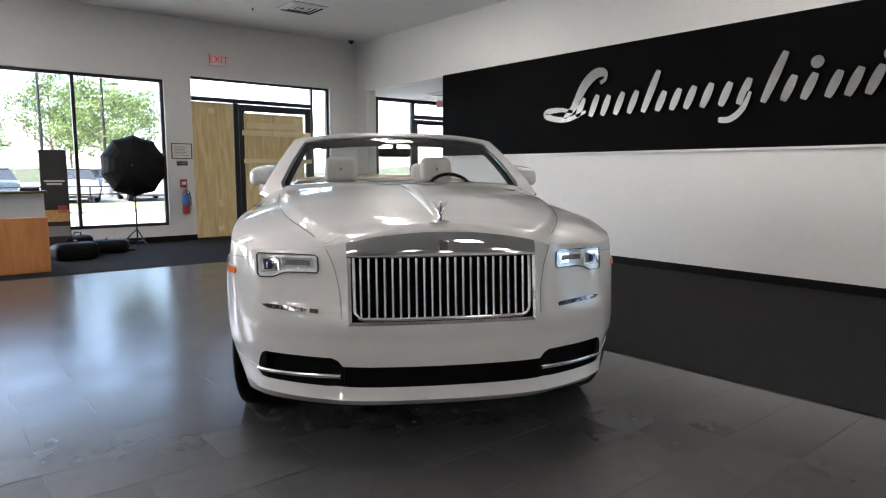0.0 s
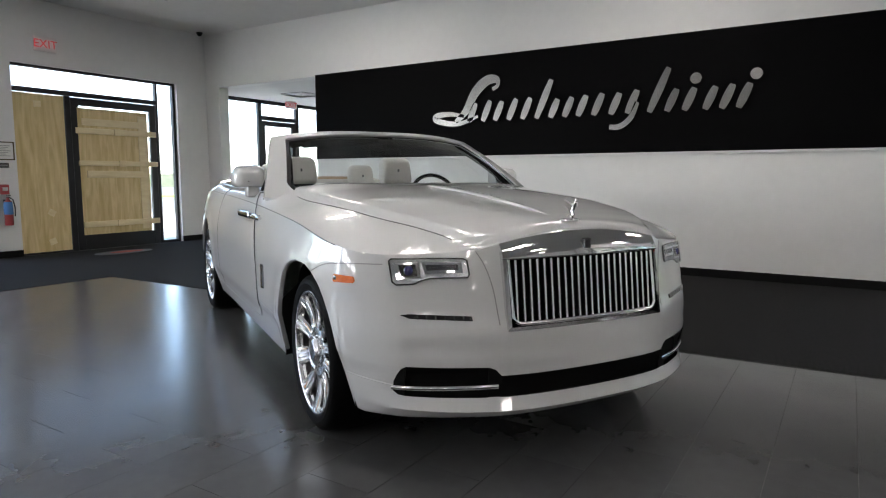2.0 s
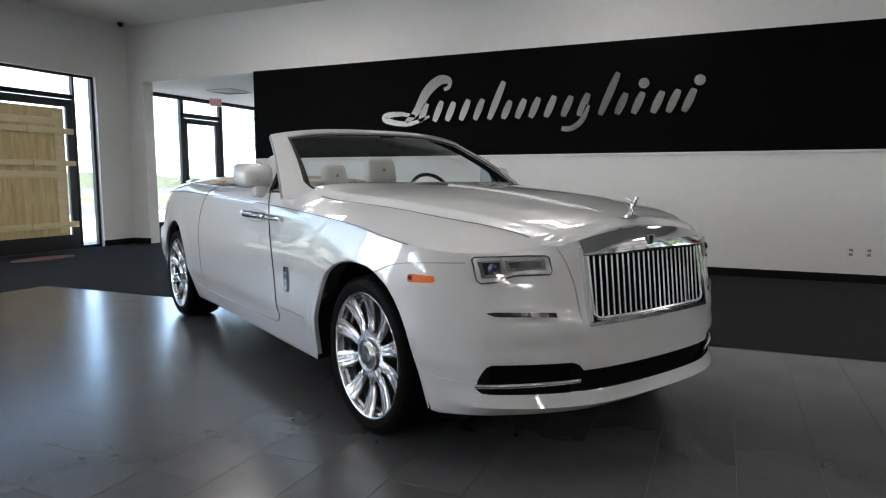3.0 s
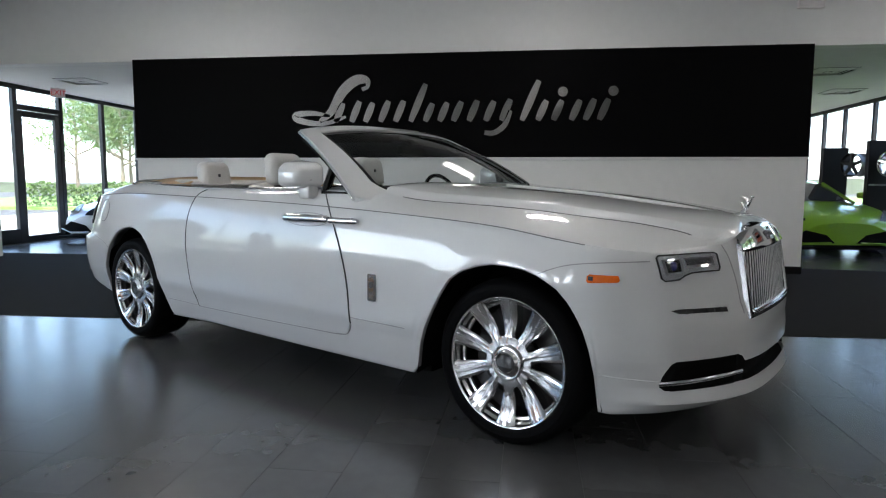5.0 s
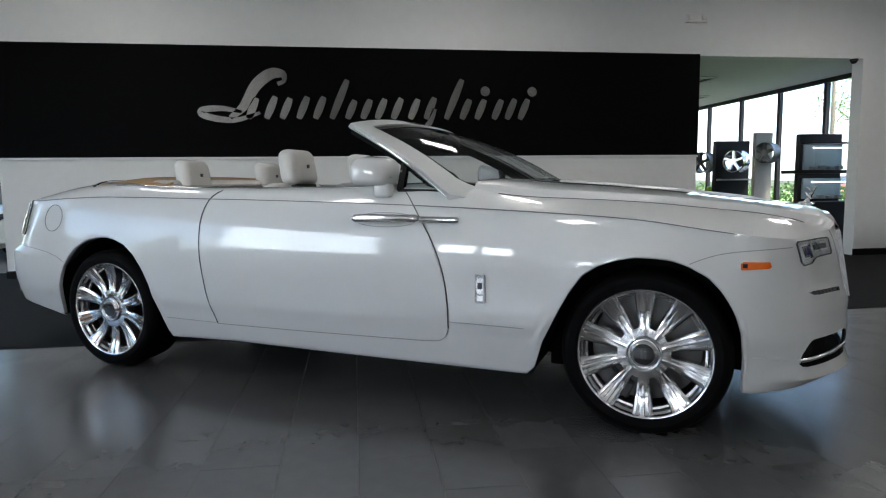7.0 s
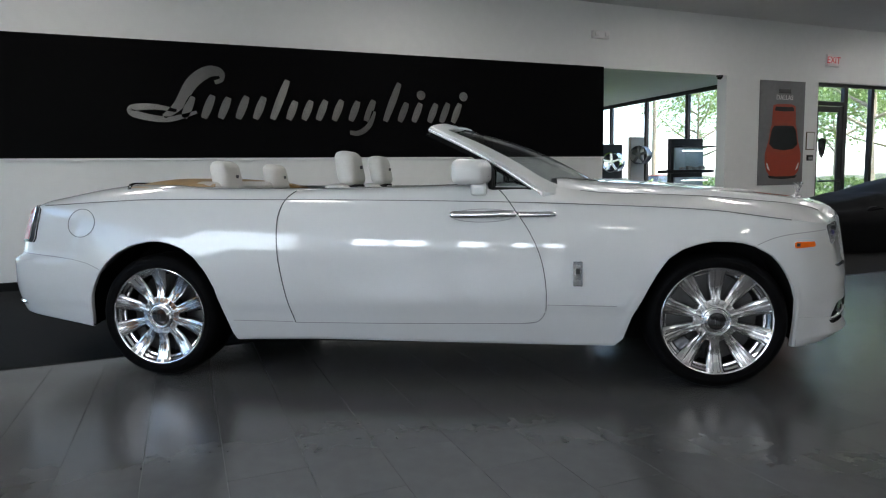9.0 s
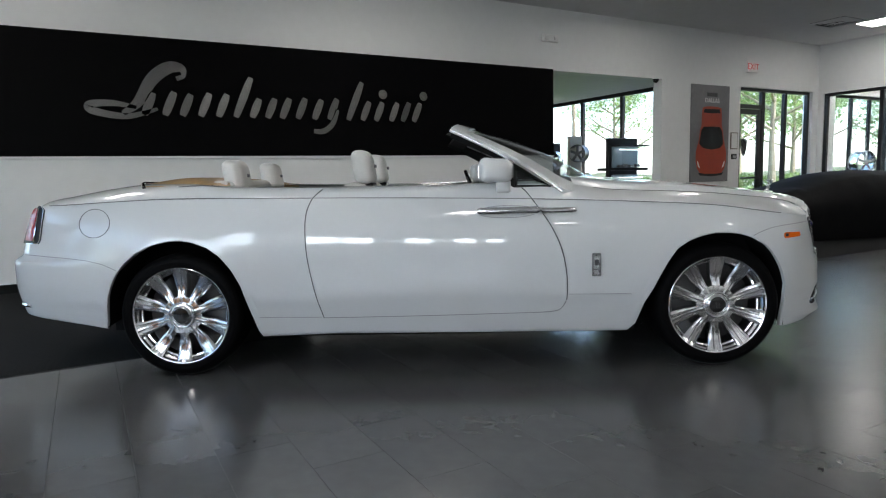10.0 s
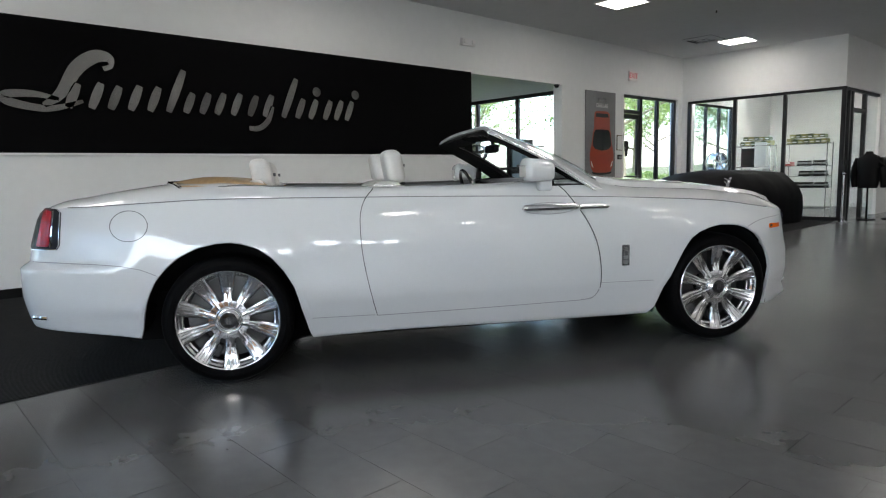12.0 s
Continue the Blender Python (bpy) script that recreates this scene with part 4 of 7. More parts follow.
def screen_grid(region, off0, off1, ns=40, nv=20):
    """Thick shell over a region of the screen, given as rows of (s, v)."""
    bm = bmesh.new()
    top = [[bm.verts.new(screen_point(s, v, off1)) for s, v in row] for row in region]
    low = [[bm.verts.new(screen_point(s, v, off0)) for s, v in row] for row in region]
    R, C = len(region), len(region[0])
    for i in range(R - 1):
        for k in range(C - 1):
            bm.faces.new((top[i][k], top[i][k + 1], top[i + 1][k + 1], top[i + 1][k]))
            bm.faces.new((low[i][k], low[i + 1][k], low[i + 1][k + 1], low[i][k + 1]))
    for i in range(R - 1):
        for k in (0, C - 1):
            bm.faces.new((top[i][k], low[i][k], low[i + 1][k], top[i + 1][k]))
    for k in range(C - 1):
        for i in (0, R - 1):
            bm.faces.new((top[i][k], top[i][k + 1], low[i][k + 1], low[i][k]))
    return bm


def arch_region(s_out, v_out, s_in, v_in, n=14):
    """Rows from the outer to the inner edge of a frame that runs up one pillar, over the header and down."""
    path_o, path_i = [], []
    for i in range(n):
        v = -.14 + (v_in + .14) * i / n
        w = -.14 + (v_out + .14) * i / n
        path_o.append((-s_out + .16 * smoothstep(.04, -.14, w), w))
        path_i.append((-s_in + .07 * smoothstep(.16, -.03, v), v))
    for i in range(2 * n + 1):
        t = i / (2 * n)
        path_o.append((-s_out + 2 * s_out * t, v_out))
        path_i.append((-s_in + 2 * s_in * t, v_in))
    for i in range(1, n + 1):
        v = -.14 + (v_in + .14) * (1 - i / n)
        w = -.14 + (v_out + .14) * (1 - i / n)
        path_o.append((s_out - .16 * smoothstep(.04, -.14, w), w))
        path_i.append((s_in - .07 * smoothstep(.16, -.03, v), v))
    return [[(a[0] + (b[0] - a[0]) * k / 4, a[1] + (b[1] - a[1]) * k / 4) for k in range(5)] for a, b in zip(path_o, path_i)]


def build_screen():
    f = part("windscreen_frame", screen_grid(arch_region(1.03, 1.03, .905, .930), -.016, .012), M["paint"], car, "white windscreen frame", True, 50)
    part("frame_lining", screen_grid(arch_region(1.015, 1.01, .868, .90), -.046, -.017), M["blackmat"], f, "black lining of the screen frame")
    part("black_border", screen_grid(arch_region(.905, .930, .880, .885), -.004, .003), M["blackgloss"], f)
    reg = [[(-.95 + 1.9 * k / 24, .0 + .92 * i / 12) for k in range(25)] for i in range(13)]
    bm = bmesh.new()
    g = [[bm.verts.new(screen_point(s, v, 0)) for s, v in row] for row in reg]
    for a, b in zip(g, g[1:]):
        for k in range(24):
            bm.faces.new((a[k], a[k + 1], b[k + 1], b[k]))
    ob = part("windscreen", bm, M["screen"], car, "clear raked windscreen glass", True)
    ob.visible_shadow = False
    reg = [[(-.97 + 1.94 * k / 20, .915 + .135 * i / 4) for k in range(21)] for i in range(5)]
    part("header_lining", screen_grid(reg, -.056, -.047), M["blackmat"], f, "thick black header lining", True, 50)
    for s in (-1, 1):
        reg = [[(s * (.14 + .62 * k / 8), .925 + .12 * i / 4) for k in range(9)] for i in range(5)]
        part("sun_visor", screen_grid(reg, -.072, -.057), M["blackmat"], f, "black folded sun visor", True, 50)
    for s in (-1, 1):
        bm = bmesh.new()
        sweep(bm, [screen_point(s * 1.034, .03 + 1.0 * i / 16, -.004) for i in range(17)], .007, 8)
        part("pillar_trim", bm, M["chrome"], f, "bright edge strip of the screen pillar", True, 60)
    # cowl under the glass
    bm = bmesh.new()
    rows = []
    for i in range(25):
        s = -1 + 2 * i / 24
        a = screen_point(s * .97, .03)
        rows.append([bm.verts.new((a.x + .03, a.y, a.z - .012)), bm.verts.new((a.x - .02, a.y, a.z - .006)), bm.verts.new((a.x - .03, a.y, a.z - .06))])
    for a, b in zip(rows, rows[1:]):
        for k in range(2):
            bm.faces.new((a[k], b[k], b[k + 1], a[k + 1]))
    part("cowl", bm, M["paint"], car, "painted cowl under the screen", True)
    # quarter lights
    for s in (-1, 1):
        tri = [(-1.165, .872 * s, 1.060), (-1.165, .800 * s, 1.205), (-.945, .885 * s, 1.062)]
        bm = bmesh.new()
        sweep(bm, tri, .019, 8, closed=True)
        sweep(bm, [(-1.172, .878 * s, 1.03), (-1.172, .800 * s, 1.205)], .024, 8)
        q = part("quarter_light", bm, M["blackgloss"], car, "small triangular black-framed quarter light", True)
        bm = bmesh.new()
        extrude_poly(bm, tri, Vector((0, .004 * s, 0)))
        part("pane", bm, M["screen"], q).visible_shadow = False


build_screen()


def soft_box(bm, c, size, bevel, m=None, seg=4):
    c, h = Vector(c), Vector(size) / 2
    return add_box(bm, c - h, c + h, bevel, seg, m)


def build_cabin():
    bm = boxes_bm([((-2.60, -.80, .34), (-.72, .80, .40)), ((-2.98, -.56, .40), (-2.90, .56, 1.05))])
    part("cabin_tub", bm, M["leather2"], car, "dark carpeted cabin floor")
    for s in (-1, 1):
        bm = bmesh.new()
        y0, y1 = min(s * .74, s * .82), max(s * .74, s * .82)
        add_box(bm, (-2.62, y0, .40), (-.80, y1, 1.062), .015)
        add_box(bm, (-2.84, y0, .86), (-2.621, y1, 1.062), .015)
        part("side_lining", bm, M["leather"], car, "white leather side lining")
        # belt capping with a chrome strip on top
        bm = bmesh.new()
        pts = [(x, s * (.835 if x > -2.9 else .835 - .10 * ((-2.9 - x) / .5) ** 2), on_top(x, s * .84).z + .006) for x in [-.95 - 2.45 * i / 40 for i in range(41)]]
        sweep(bm, pts, .012, 8, flat=.6)
        part("belt_moulding", bm, M["chrome"], car, "slim bright belt moulding", True, 60)
    # dashboard
    bm = bmesh.new()
    prof = [(-.74, 1.02), (-.78, 1.085), (-.95, 1.106), (-1.12, 1.098), (-1.18, 1.05), (-1.17, .93), (-1.05, .80), (-1.0, .45), (-.74, .45)]
    extrude_poly(bm, [(x, -.62, z) for x, z in prof], Vector((0, 1.24, 0)))
    bmesh.ops.bevel(bm, geom=bm.edges[:], offset=.012, segments=2, affect='EDGES')
    part("dashboard", bm, M["leather2"], car, "dark grey leather dashboard")
    bm = bmesh.new()
    ring = [(-1.36 + .19 * math.sin(a) * -.35, .40 + .185 * math.cos(a), 1.0 + .185 * math.sin(a) * .93) for a in [2 * math.pi * i / 40 for i in range(40)]]
    sweep(bm, ring, .014, 8, closed=True)
    sw = part("steering_wheel", bm, M["blackgloss"], car, "thin black steering wheel", True)
    bm = bmesh.new()
    add_ball(bm, (-1.345, .40, .99), .07, .5, 1, 1)
    for a in (0.1, math.pi - .1, -math.pi / 2):
        sweep(bm, [(-1.345, .40, .99), (-1.36 - .0665 * math.sin(a), .40 + .18 * math.cos(a), 1.0 + .172 * math.sin(a))], .012, 6)
    part("hub", bm, M["leather2"], sw, "", True)
    # rear-view mirror
    bm = bmesh.new()
    soft_box(bm, (-1.30, -.02, 1.325), (.05, .24, .062), .02)
    p = screen_point(-.02, .86)
    add_cyl(bm, (p.x, p.y, p.z), (-1.29, -.02, 1.34), .016, None, 10)
    soft_box(bm, (p.x - .02, p.y, p.z - .015), (.09, .12, .03), .012)
    part("rear_view_mirror", bm, M["blackmat"], car, "black interior mirror", True)
    for x, ys, w, zt, seat in ((-2.05, (-.40, .40), .265, 1.312, "front_seat"), (-2.88, (-.40, .40), .24, 1.27, "rear_seat")):
        for y in ys:
            bm = bmesh.new()
            ws = .52 if x > -2.5 else .34
            soft_box(bm, (x - .02, y, .83), (.17, ws, .58), .07, Matrix.Translation((x, y, .6)) @ Matrix.Rotation(radians(-9), 4, 'Y') @ Matrix.Translation((-x, -y, -.6)))
            soft_box(bm, (x + .27, y, .52), (.52, ws, .18), .06)
            st = part(seat, bm, M["leather"], car, "white leather seat", True, 60)
            bm = bmesh.new()
            vs = soft_box(bm, (0, 0, 0), (.125, w, .215), .05, None, 5)
            for v in vs:
                k = (v.co.z + .11) / .22
                v.co.y *= 1.04 - .12 * k * k
                v.co.x -= .035 * k
            bmesh.ops.translate(bm, vec=(x - .03, y, zt - .107), verts=bm.verts)
            hr = part("headrest", bm, M["leather"], st, "padded white headrest", True, 70)
            part("stitched_badge", box_bm((x + .018, y - .006, zt - .112), (x + .034, y + .006, zt - .090), .003), M["leather2"], hr)
            bm = bmesh.new()
            for dy in (-.05, .05):
                add_cyl(bm, (x - .03, y + dy, zt - .28), (x - .03, y + dy, zt - .19), .008, None, 8)
            add_box(bm, (x - .075, y - .10, zt - .235), (x + .02, y + .10, zt - .205), .012)
            part("headrest_collar", bm, M["blackgloss"], st)
    bm = bmesh.new()
    soft_box(bm, (-2.955, 0, 1.0), (.11, 1.42, .28), .05)
    part("rear_bench_back", bm, M["leather"], car, "white leather rear bench back", True, 60)
    # centre console and rear armrest
    part("centre_console", box_bm((-2.9, -.10, .42), (-1.0, .10, .80), .04), M["leather"], car)
    # wooden rear deck inside a bright trim
    bm = bmesh.new()
    rows = []
    for i in range(25):
        y = -.80 + 1.6 * i / 24
        u = abs(y) / .80
        xr, xf = -3.50 + .16 * u ** 3, -3.02 + .20 * u ** 2
        row = []
        for k in range(9):
            x = xr + (xf - xr) * k / 8
            z = 1.122 + .044 * math.sin(math.pi * k / 8 * .85 + .25) * (1 - u ** 4) - .012 * u ** 4 + (.0 if x < -2.9 else -.02)
            row.append(bm.verts.new((x, y, z)))
        row.append(bm.verts.new((xf + .01, y, 1.05)))
        rows.append(row)
    for a, b in zip(rows, rows[1:]):
        for k in range(9):
            bm.faces.new((a[k], b[k], b[k + 1], a[k + 1]))
    dk = part("rear_deck", bm, M["deck"], car, "tan open-pore wooden rear deck", True, 50)
    bm = bmesh.new()
    pts = [(-3.50 + .16 * abs(y / .8) ** 3 - .012, y, on_top(-3.50 + .16 * abs(y / .8) ** 3 - .012, y).z + .006) for y in [-.80 + 1.6 * i / 24 for i in range(25)]]
    sweep(bm, pts, .010, 8)
    part("deck_trim", bm, M["chrome"], dk, "bright trim round the deck", True)
    # door mirrors
    for s in (-1, 1):
        bm = bmesh.new()
        vs = soft_box(bm, (0, 0, 0), (.204, .190, .146), .044, None, 6)
        for v in vs:
            k = (v.co.x + .102) / .204
            v.co.z = -.073 + (v.co.z + .073) * (1 - .14 * k * k)
            v.co.y *= 1 - .14 * k * k
            o = max(0, s * v.co.y / .093 + .2)
            v.co.z = -.073 + (v.co.z + .073) * (1 - .16 * o * o)
            v.co.x -= .030 * o * max(0, k)
        bmesh.ops.translate(bm, vec=(-1.274, s * .935, 1.166), verts=bm.verts)
        mi = part("door_mirror", bm, M["paint"], car, "white door mirror housing", True, 70)
        bm = bmesh.new()
        vs = soft_box(bm, (-1.238, s * .920, 1.072), (.085, .075, .075), .016)
        part("mirror_foot", bm, M["paint"], mi, "", True)
        part("mirror_glass", box_bm((-1.3800, s * .927 - .054, 1.118), (-1.3740, s * .927 + .054, 1.188), .002), M["chrome"], mi)
        bm = bmesh.new()
        pts = [(-1.272 + .086 * math.sin(a), s * .934 + s * .072 * math.cos(a) * .9, 1.132) for a in [math.pi * i / 12 for i in range(13)]]
        sweep(bm, pts, .004, 6)
        part("mirror_lamp", bm, M["silver"], mi)


build_cabin()

# ---- glazing and doors ----
def mullions(name, label, bars, panes, cat="window", pane="glass"):
    """A glazed opening: an empty with frame bars and panes as parts."""
    w = thing(name, label, cat, None, "", "structure")
    for lo, hi in bars:
        part("window_frame", box_bm(lo, hi, .006, 1), M["alu"], w)
    for lo, hi in panes:
        part("pane", box_bm(lo, hi), M[pane], w).visible_shadow = False
    return w


# west window, with its mullion
WY0, WY1 = -2.6, 3.22
_b = [((WX - .13, WY0, .28), (WX - .05, WY1, .33)), ((WX - .13, WY0, 2.65), (WX - .05, WY1, 2.70))]
_b += [((WX - .13, y, .33), (WX - .05, y + .05, 2.65)) for y in (-2.6, -1.0, .43, 1.87, 3.17)]
_p = [((WX - .095, y + .05, .33), (WX - .085, y2, 2.65)) for y, y2 in ((-2.6, -1.0), (-1.0, .43), (.43, 1.87), (1.87, 3.17))]
mullions("window_1", "wide black-framed shop window on the car park", _b, _p, "window", "glasstint")

mullions("window_10", "row of black-framed shop windows along the west wall", [((WX - .10, y, 1.6), (WX - .04, y + .05, 2.40)) for y in (-12.8, -11.65, -10.9, -9.75, -8.65, -7.4, -6.12, -5.17, -4.92, -3.97)], [])

# west entrance: transom, side light, boarded leaf and boarded door
mullions("window_2", "black entrance frame with a clear transom and side light", [
    ((WX - .14, 3.66, 2.76), (WX - .06, 6.33, 2.80)), ((WX - .14, 3.66, 2.40), (WX - .06, 5.95, 2.475)), ((WX - .14, 4.41, 0), (WX - .06, 4.50, 2.40)),
    ((WX - .14, 5.95, 0), (WX - .06, 5.99, 2.76)), ((WX - .14, 6.28, 0), (WX - .06, 6.33, 2.76)), ((WX - .14, 3.66, .0), (WX - .06, 4.41, .03)), ((WX - .14, 5.99, 0), (WX - .06, 6.28, .05))],
    [((WX - .105, 3.66, 2.475), (WX - .095, 5.95, 2.76)), ((WX - .105, 5.99, .05), (WX - .095, 6.28, 2.76))])
M["ply"] = grain_mat("raw_plywood", (0.60, 0.45, 0.20), (0.80, 0.65, 0.36), 0.65, (2.0, 5.0, 0.6), 3.0, bump=0.08)
M["pine"] = grain_mat("raw_pine_batten", (0.76, 0.63, 0.38), (0.86, 0.75, 0.50), 0.6, (2, 0.7, 5), 4, bump=0.06)
brd = thing("plywood_board", "tall raw plywood sheet boarding up the doorway", "board")
part("sheet", box_bm((WX - .10, 3.67, .03), (WX - .075, 4.405, 2.39), .003), M["ply"], brd)
for y, z, a in ((4.02, 2.24, 4), (4.13, .62, -30), (4.12, .18, 20)):
    bm = bmesh.new()
    add_box(bm, (-.004, -.05, -.045), (.014, .05, .045), .002, 1, Matrix.Translation((WX - .072, y, z)) @ Matrix.Rotation(radians(a), 4, 'X'))
    part("wood_block", bm, M["pine"], brd)
dr = thing("door_1", "black-framed glass door boarded with plywood and battens", "door", None, "", "structure")
for lo, hi in (((4.51, .0, 0), (4.63, 0, 2.39)), ((5.83, 0, 0), (5.94, 0, 2.39)), ((4.63, 0, 2.27), (5.83, 0, 2.39)), ((4.63, 0, 0), (5.83, 0, .24))):
    part("door_frame", box_bm((WX - .125, lo[0], lo[2]), (WX - .075, hi[0], hi[2]), .004, 1), M["alu"], dr)
part("pane", box_bm((WX - .105, 4.63, .24), (WX - .097, 5.83, 2.27)), M["glass"], dr).visible_shadow = False
part("plywood_sheet", box_bm((WX - .092, 4.60, .24), (WX - .074, 5.78, 2.24), .002), M["ply"], dr, "raw plywood sheet")
for y0, y1, z0, z1, d in ((4.56, 5.92, 1.84, 1.93, .03), (4.58, 5.93, 1.34, 1.42, .03), (4.60, 5.92, .36, .45, .03), (4.66, 5.62, 1.97, 2.08, .018), (4.70, 5.66, 1.15, 1.26, .018), (5.60, 5.75, .28, 2.18, .012)):
    part("batten", box_bm((WX - .073, y0, z0), (WX - .073 + d, y1, z1), .003, 1), M["pine"], dr)
for y, z in ((5.22, 1.885), (5.28, 1.38), (5.20, .405)):
    part("wood_block", box_bm((WX - .045, y - .055, z - .05), (WX - .028, y + .055, z + .05), .002, 1), M["pine"], dr)

# north-east entrance beside the poster
mullions("window_3", "black-framed entrance glazing on the lawn", [
    ((5.10, NY + .06, 2.70), (7.45, NY + .14, 2.76)), ((5.10, NY + .06, 0), (5.15, NY + .14, 2.70)), ((5.15, NY + .06, 2.36), (5.86, NY + .14, 2.44)), ((5.86, NY + .06, 0), (5.96, NY + .14, 2.70)),
    ((6.60, NY + .06, 0), (6.68, NY + .14, 2.70)), ((7.38, NY + .06, 0), (7.45, NY + .14, 2.70)), ((5.96, NY + .06, 0), (6.60, NY + .14, .10)), ((6.68, NY + .06, 0), (7.38, NY + .14, .10))],
    [((5.15, NY + .095, 2.44), (5.86, NY + .105, 2.70)), ((5.96, NY + .095, .10), (6.60, NY + .105, 2.70)), ((6.68, NY + .095, .10), (7.38, NY + .105, 2.70))])
d2 = thing("door_2", "black-framed glass door with a push bar", "door", None, "", "structure")
for lo, hi in (((5.155, 0, 0), (5.23, 0, 2.35)), ((5.77, 0, 0), (5.855, 0, 2.35)), ((5.23, 0, 2.25), (5.77, 0, 2.35)), ((5.23, 0, 0), (5.77, 0, .2))):
    part("door_frame", box_bm((lo[0], NY + .075, lo[2]), (hi[0], NY + .125, hi[2]), .004, 1), M["alu"], d2)
part("pane", box_bm((5.23, NY + .096, .2), (5.77, NY + .104, 2.25)), M["glass"], d2).visible_shadow = False
part("push_bar", cyl_bm((5.22, NY + .04, 1.0), (5.80, NY + .04, 1.0), .016), M["black"], d2)
# shield-shaped sticker on the door glass
bm = bmesh.new()
extrude_poly(bm, [(5.36 + .10 * x, NY + .092, 1.60 + .16 * z) for x, z in ((-1, 1), (0, 1.12), (1, 1), (.95, 0), (.55, -.8), (0, -1.15), (-.55, -.8), (-.95, 0))], Vector((0, -.004, 0)))
part("shield_sticker", bm, M["blackgloss"], d2, "black and gold shield-shaped sticker")

# the glazed shop in the corner
mullions("window_4", "black-framed glass wall of the small shop", [
    ((EX + .03, 3.5, 2.66), (EX + .11, NY - .12, 2.72)), ((EX + .03, 3.5, 0), (EX + .11, NY - .12, .08)), ((EX + .03, 3.50, .08), (EX + .11, 3.58, 2.66)), ((EX + .03, 4.62, .08), (EX + .11, 4.69, 2.66)),
    ((EX + .03, 5.68, .08), (EX + .11, 5.75, 2.66)), ((EX + .03, NY - .19, .08), (EX + .11, NY - .12, 2.66))],
    [((EX + .065, y, .08), (EX + .075, y2, 2.66)) for y, y2 in ((3.58, 4.62), (4.69, 5.68), (5.75, NY - .19))])
mullions("window_5", "black-framed glazed return of the small shop with a door", [
    ((EX + .11, 3.53, 2.66), (10.2, 3.61, 2.72)), ((8.05, 3.53, 0), (8.15, 3.61, 2.66)), ((8.25, 3.53, 0), (8.33, 3.61, 2.66)), ((9.15, 3.53, 0), (9.25, 3.61, 2.66)), ((8.33, 3.53, 2.25), (9.15, 3.61, 2.33)), ((EX + .11, 3.53, 0), (8.05, 3.61, .08))],
    [((EX + .11, 3.565, .08), (8.05, 3.575, 2.66)), ((8.33, 3.565, .02), (9.15, 3.575, 2.25)), ((9.25, 3.565, .02), (10.2, 3.575, 2.66))])
mullions("window_6", "black-framed window at the back of the shop", [((8.3, NY + .06, .3), (10.6, NY + .14, .36)), ((8.3, NY + .06, 2.70), (10.6, NY + .14, 2.76))] + [((x, NY + .06, .36), (x + .06, NY + .14, 2.70)) for x in (8.3, 9.05, 9.8, 10.54)],
    [((x, NY + .095, .36), (x + .69, NY + .105, 2.70)) for x in (8.36, 9.11, 9.86)])

# glass walls of the rear hall
_ys = [8.0, 9.02, 10.16, 11.42, 12.66, 13.9, 15.15, 16.4]
_b = [((NX0 - .12, 8.0, 2.78), (NX0 - .04, NEND, 2.86)), ((NX0 - .12, 8.0, 0), (NX0 - .04, 9.02, .26)), ((NX0 - .12, 10.16, 0), (NX0 - .04, NEND, .26))]
_b += [((NX0 - .12, y, 0), (NX0 - .04, y + .10, 2.78)) for y in _ys] + [((NX0 - .12, 9.12, 2.42), (NX0 - .04, 10.16, 2.52))]
mullions("window_7", "floor-to-ceiling glazing of the rear hall facing a hedge", _b,
    [((NX0 - .085, a + .10, .26 if a != 9.02 else 2.52), (NX0 - .075, b, 2.78)) for a, b in zip(_ys, _ys[1:] + [NEND])])
d3 = thing("door_3", "black-framed glass door of the rear hall", "door", None, "", "structure")
for lo, hi in (((9.125, 0), (9.22, 2.41)), ((10.04, 0), (10.155, 2.41)), ((9.22, 2.30), (10.04, 2.41)), ((9.22, 0), (10.04, .12))):
    part("door_frame", box_bm((NX0 - .11, lo[0], lo[1]), (NX0 - .05, hi[0], hi[1]), .004, 1), M["alu"], d3)
part("pane", box_bm((NX0 - .085, 9.22, .12), (NX0 - .075, 10.04, 2.30)), M["glass"], d3).visible_shadow = False
_ys = [7.75, 9.0, 10.25, 11.5, 12.75, 14.0, 15.0, 15.9, 16.8]
_b = [((NX1 + .04, 7.75, 2.78), (NX1 + .12, NEND, 2.86)), ((NX1 + .04, 7.75, 0), (NX1 + .12, NEND, .30))] + [((NX1 + .04, y, .30), (NX1 + .12, y + .08, 2.78)) for y in _ys]
mullions("window_8", "floor-to-ceiling glazing of the rear hall facing the road", _b,
    [((NX1 + .075, a + .08, .30), (NX1 + .085, b, 2.78)) for a, b in zip(_ys, _ys[1:])])


# ---- ceiling fittings ----
M["diffuser"] = mat("lit_prismatic_diffuser", (0.9, 0.9, 0.9), 0.4, emit=(1.0, 0.97, 0.92), estr=LAMP)


def ceiling_light(x, y, z=CEIL):
    t = thing("ceiling_light", "square white recessed ceiling light, switched on", "ceiling light", pose(x, y, z), "square ceiling lights")
    bm = bmesh.new()
    for lo, hi in (((-.31, -.31, -.014), (.31, -.28, 0)), ((-.31, .28, -.014), (.31, .31, 0)), ((-.31, -.28, -.014), (-.28, .28, 0)), ((.28, -.28, -.014), (.31, .28, 0))):
        add_box(bm, lo, hi)
    part("frame", bm, M["ceil"], t)
    part("diffuser", box_bm((-.28, -.28, -.008), (.28, .28, -.001)), M["diffuser"], t)
    return t


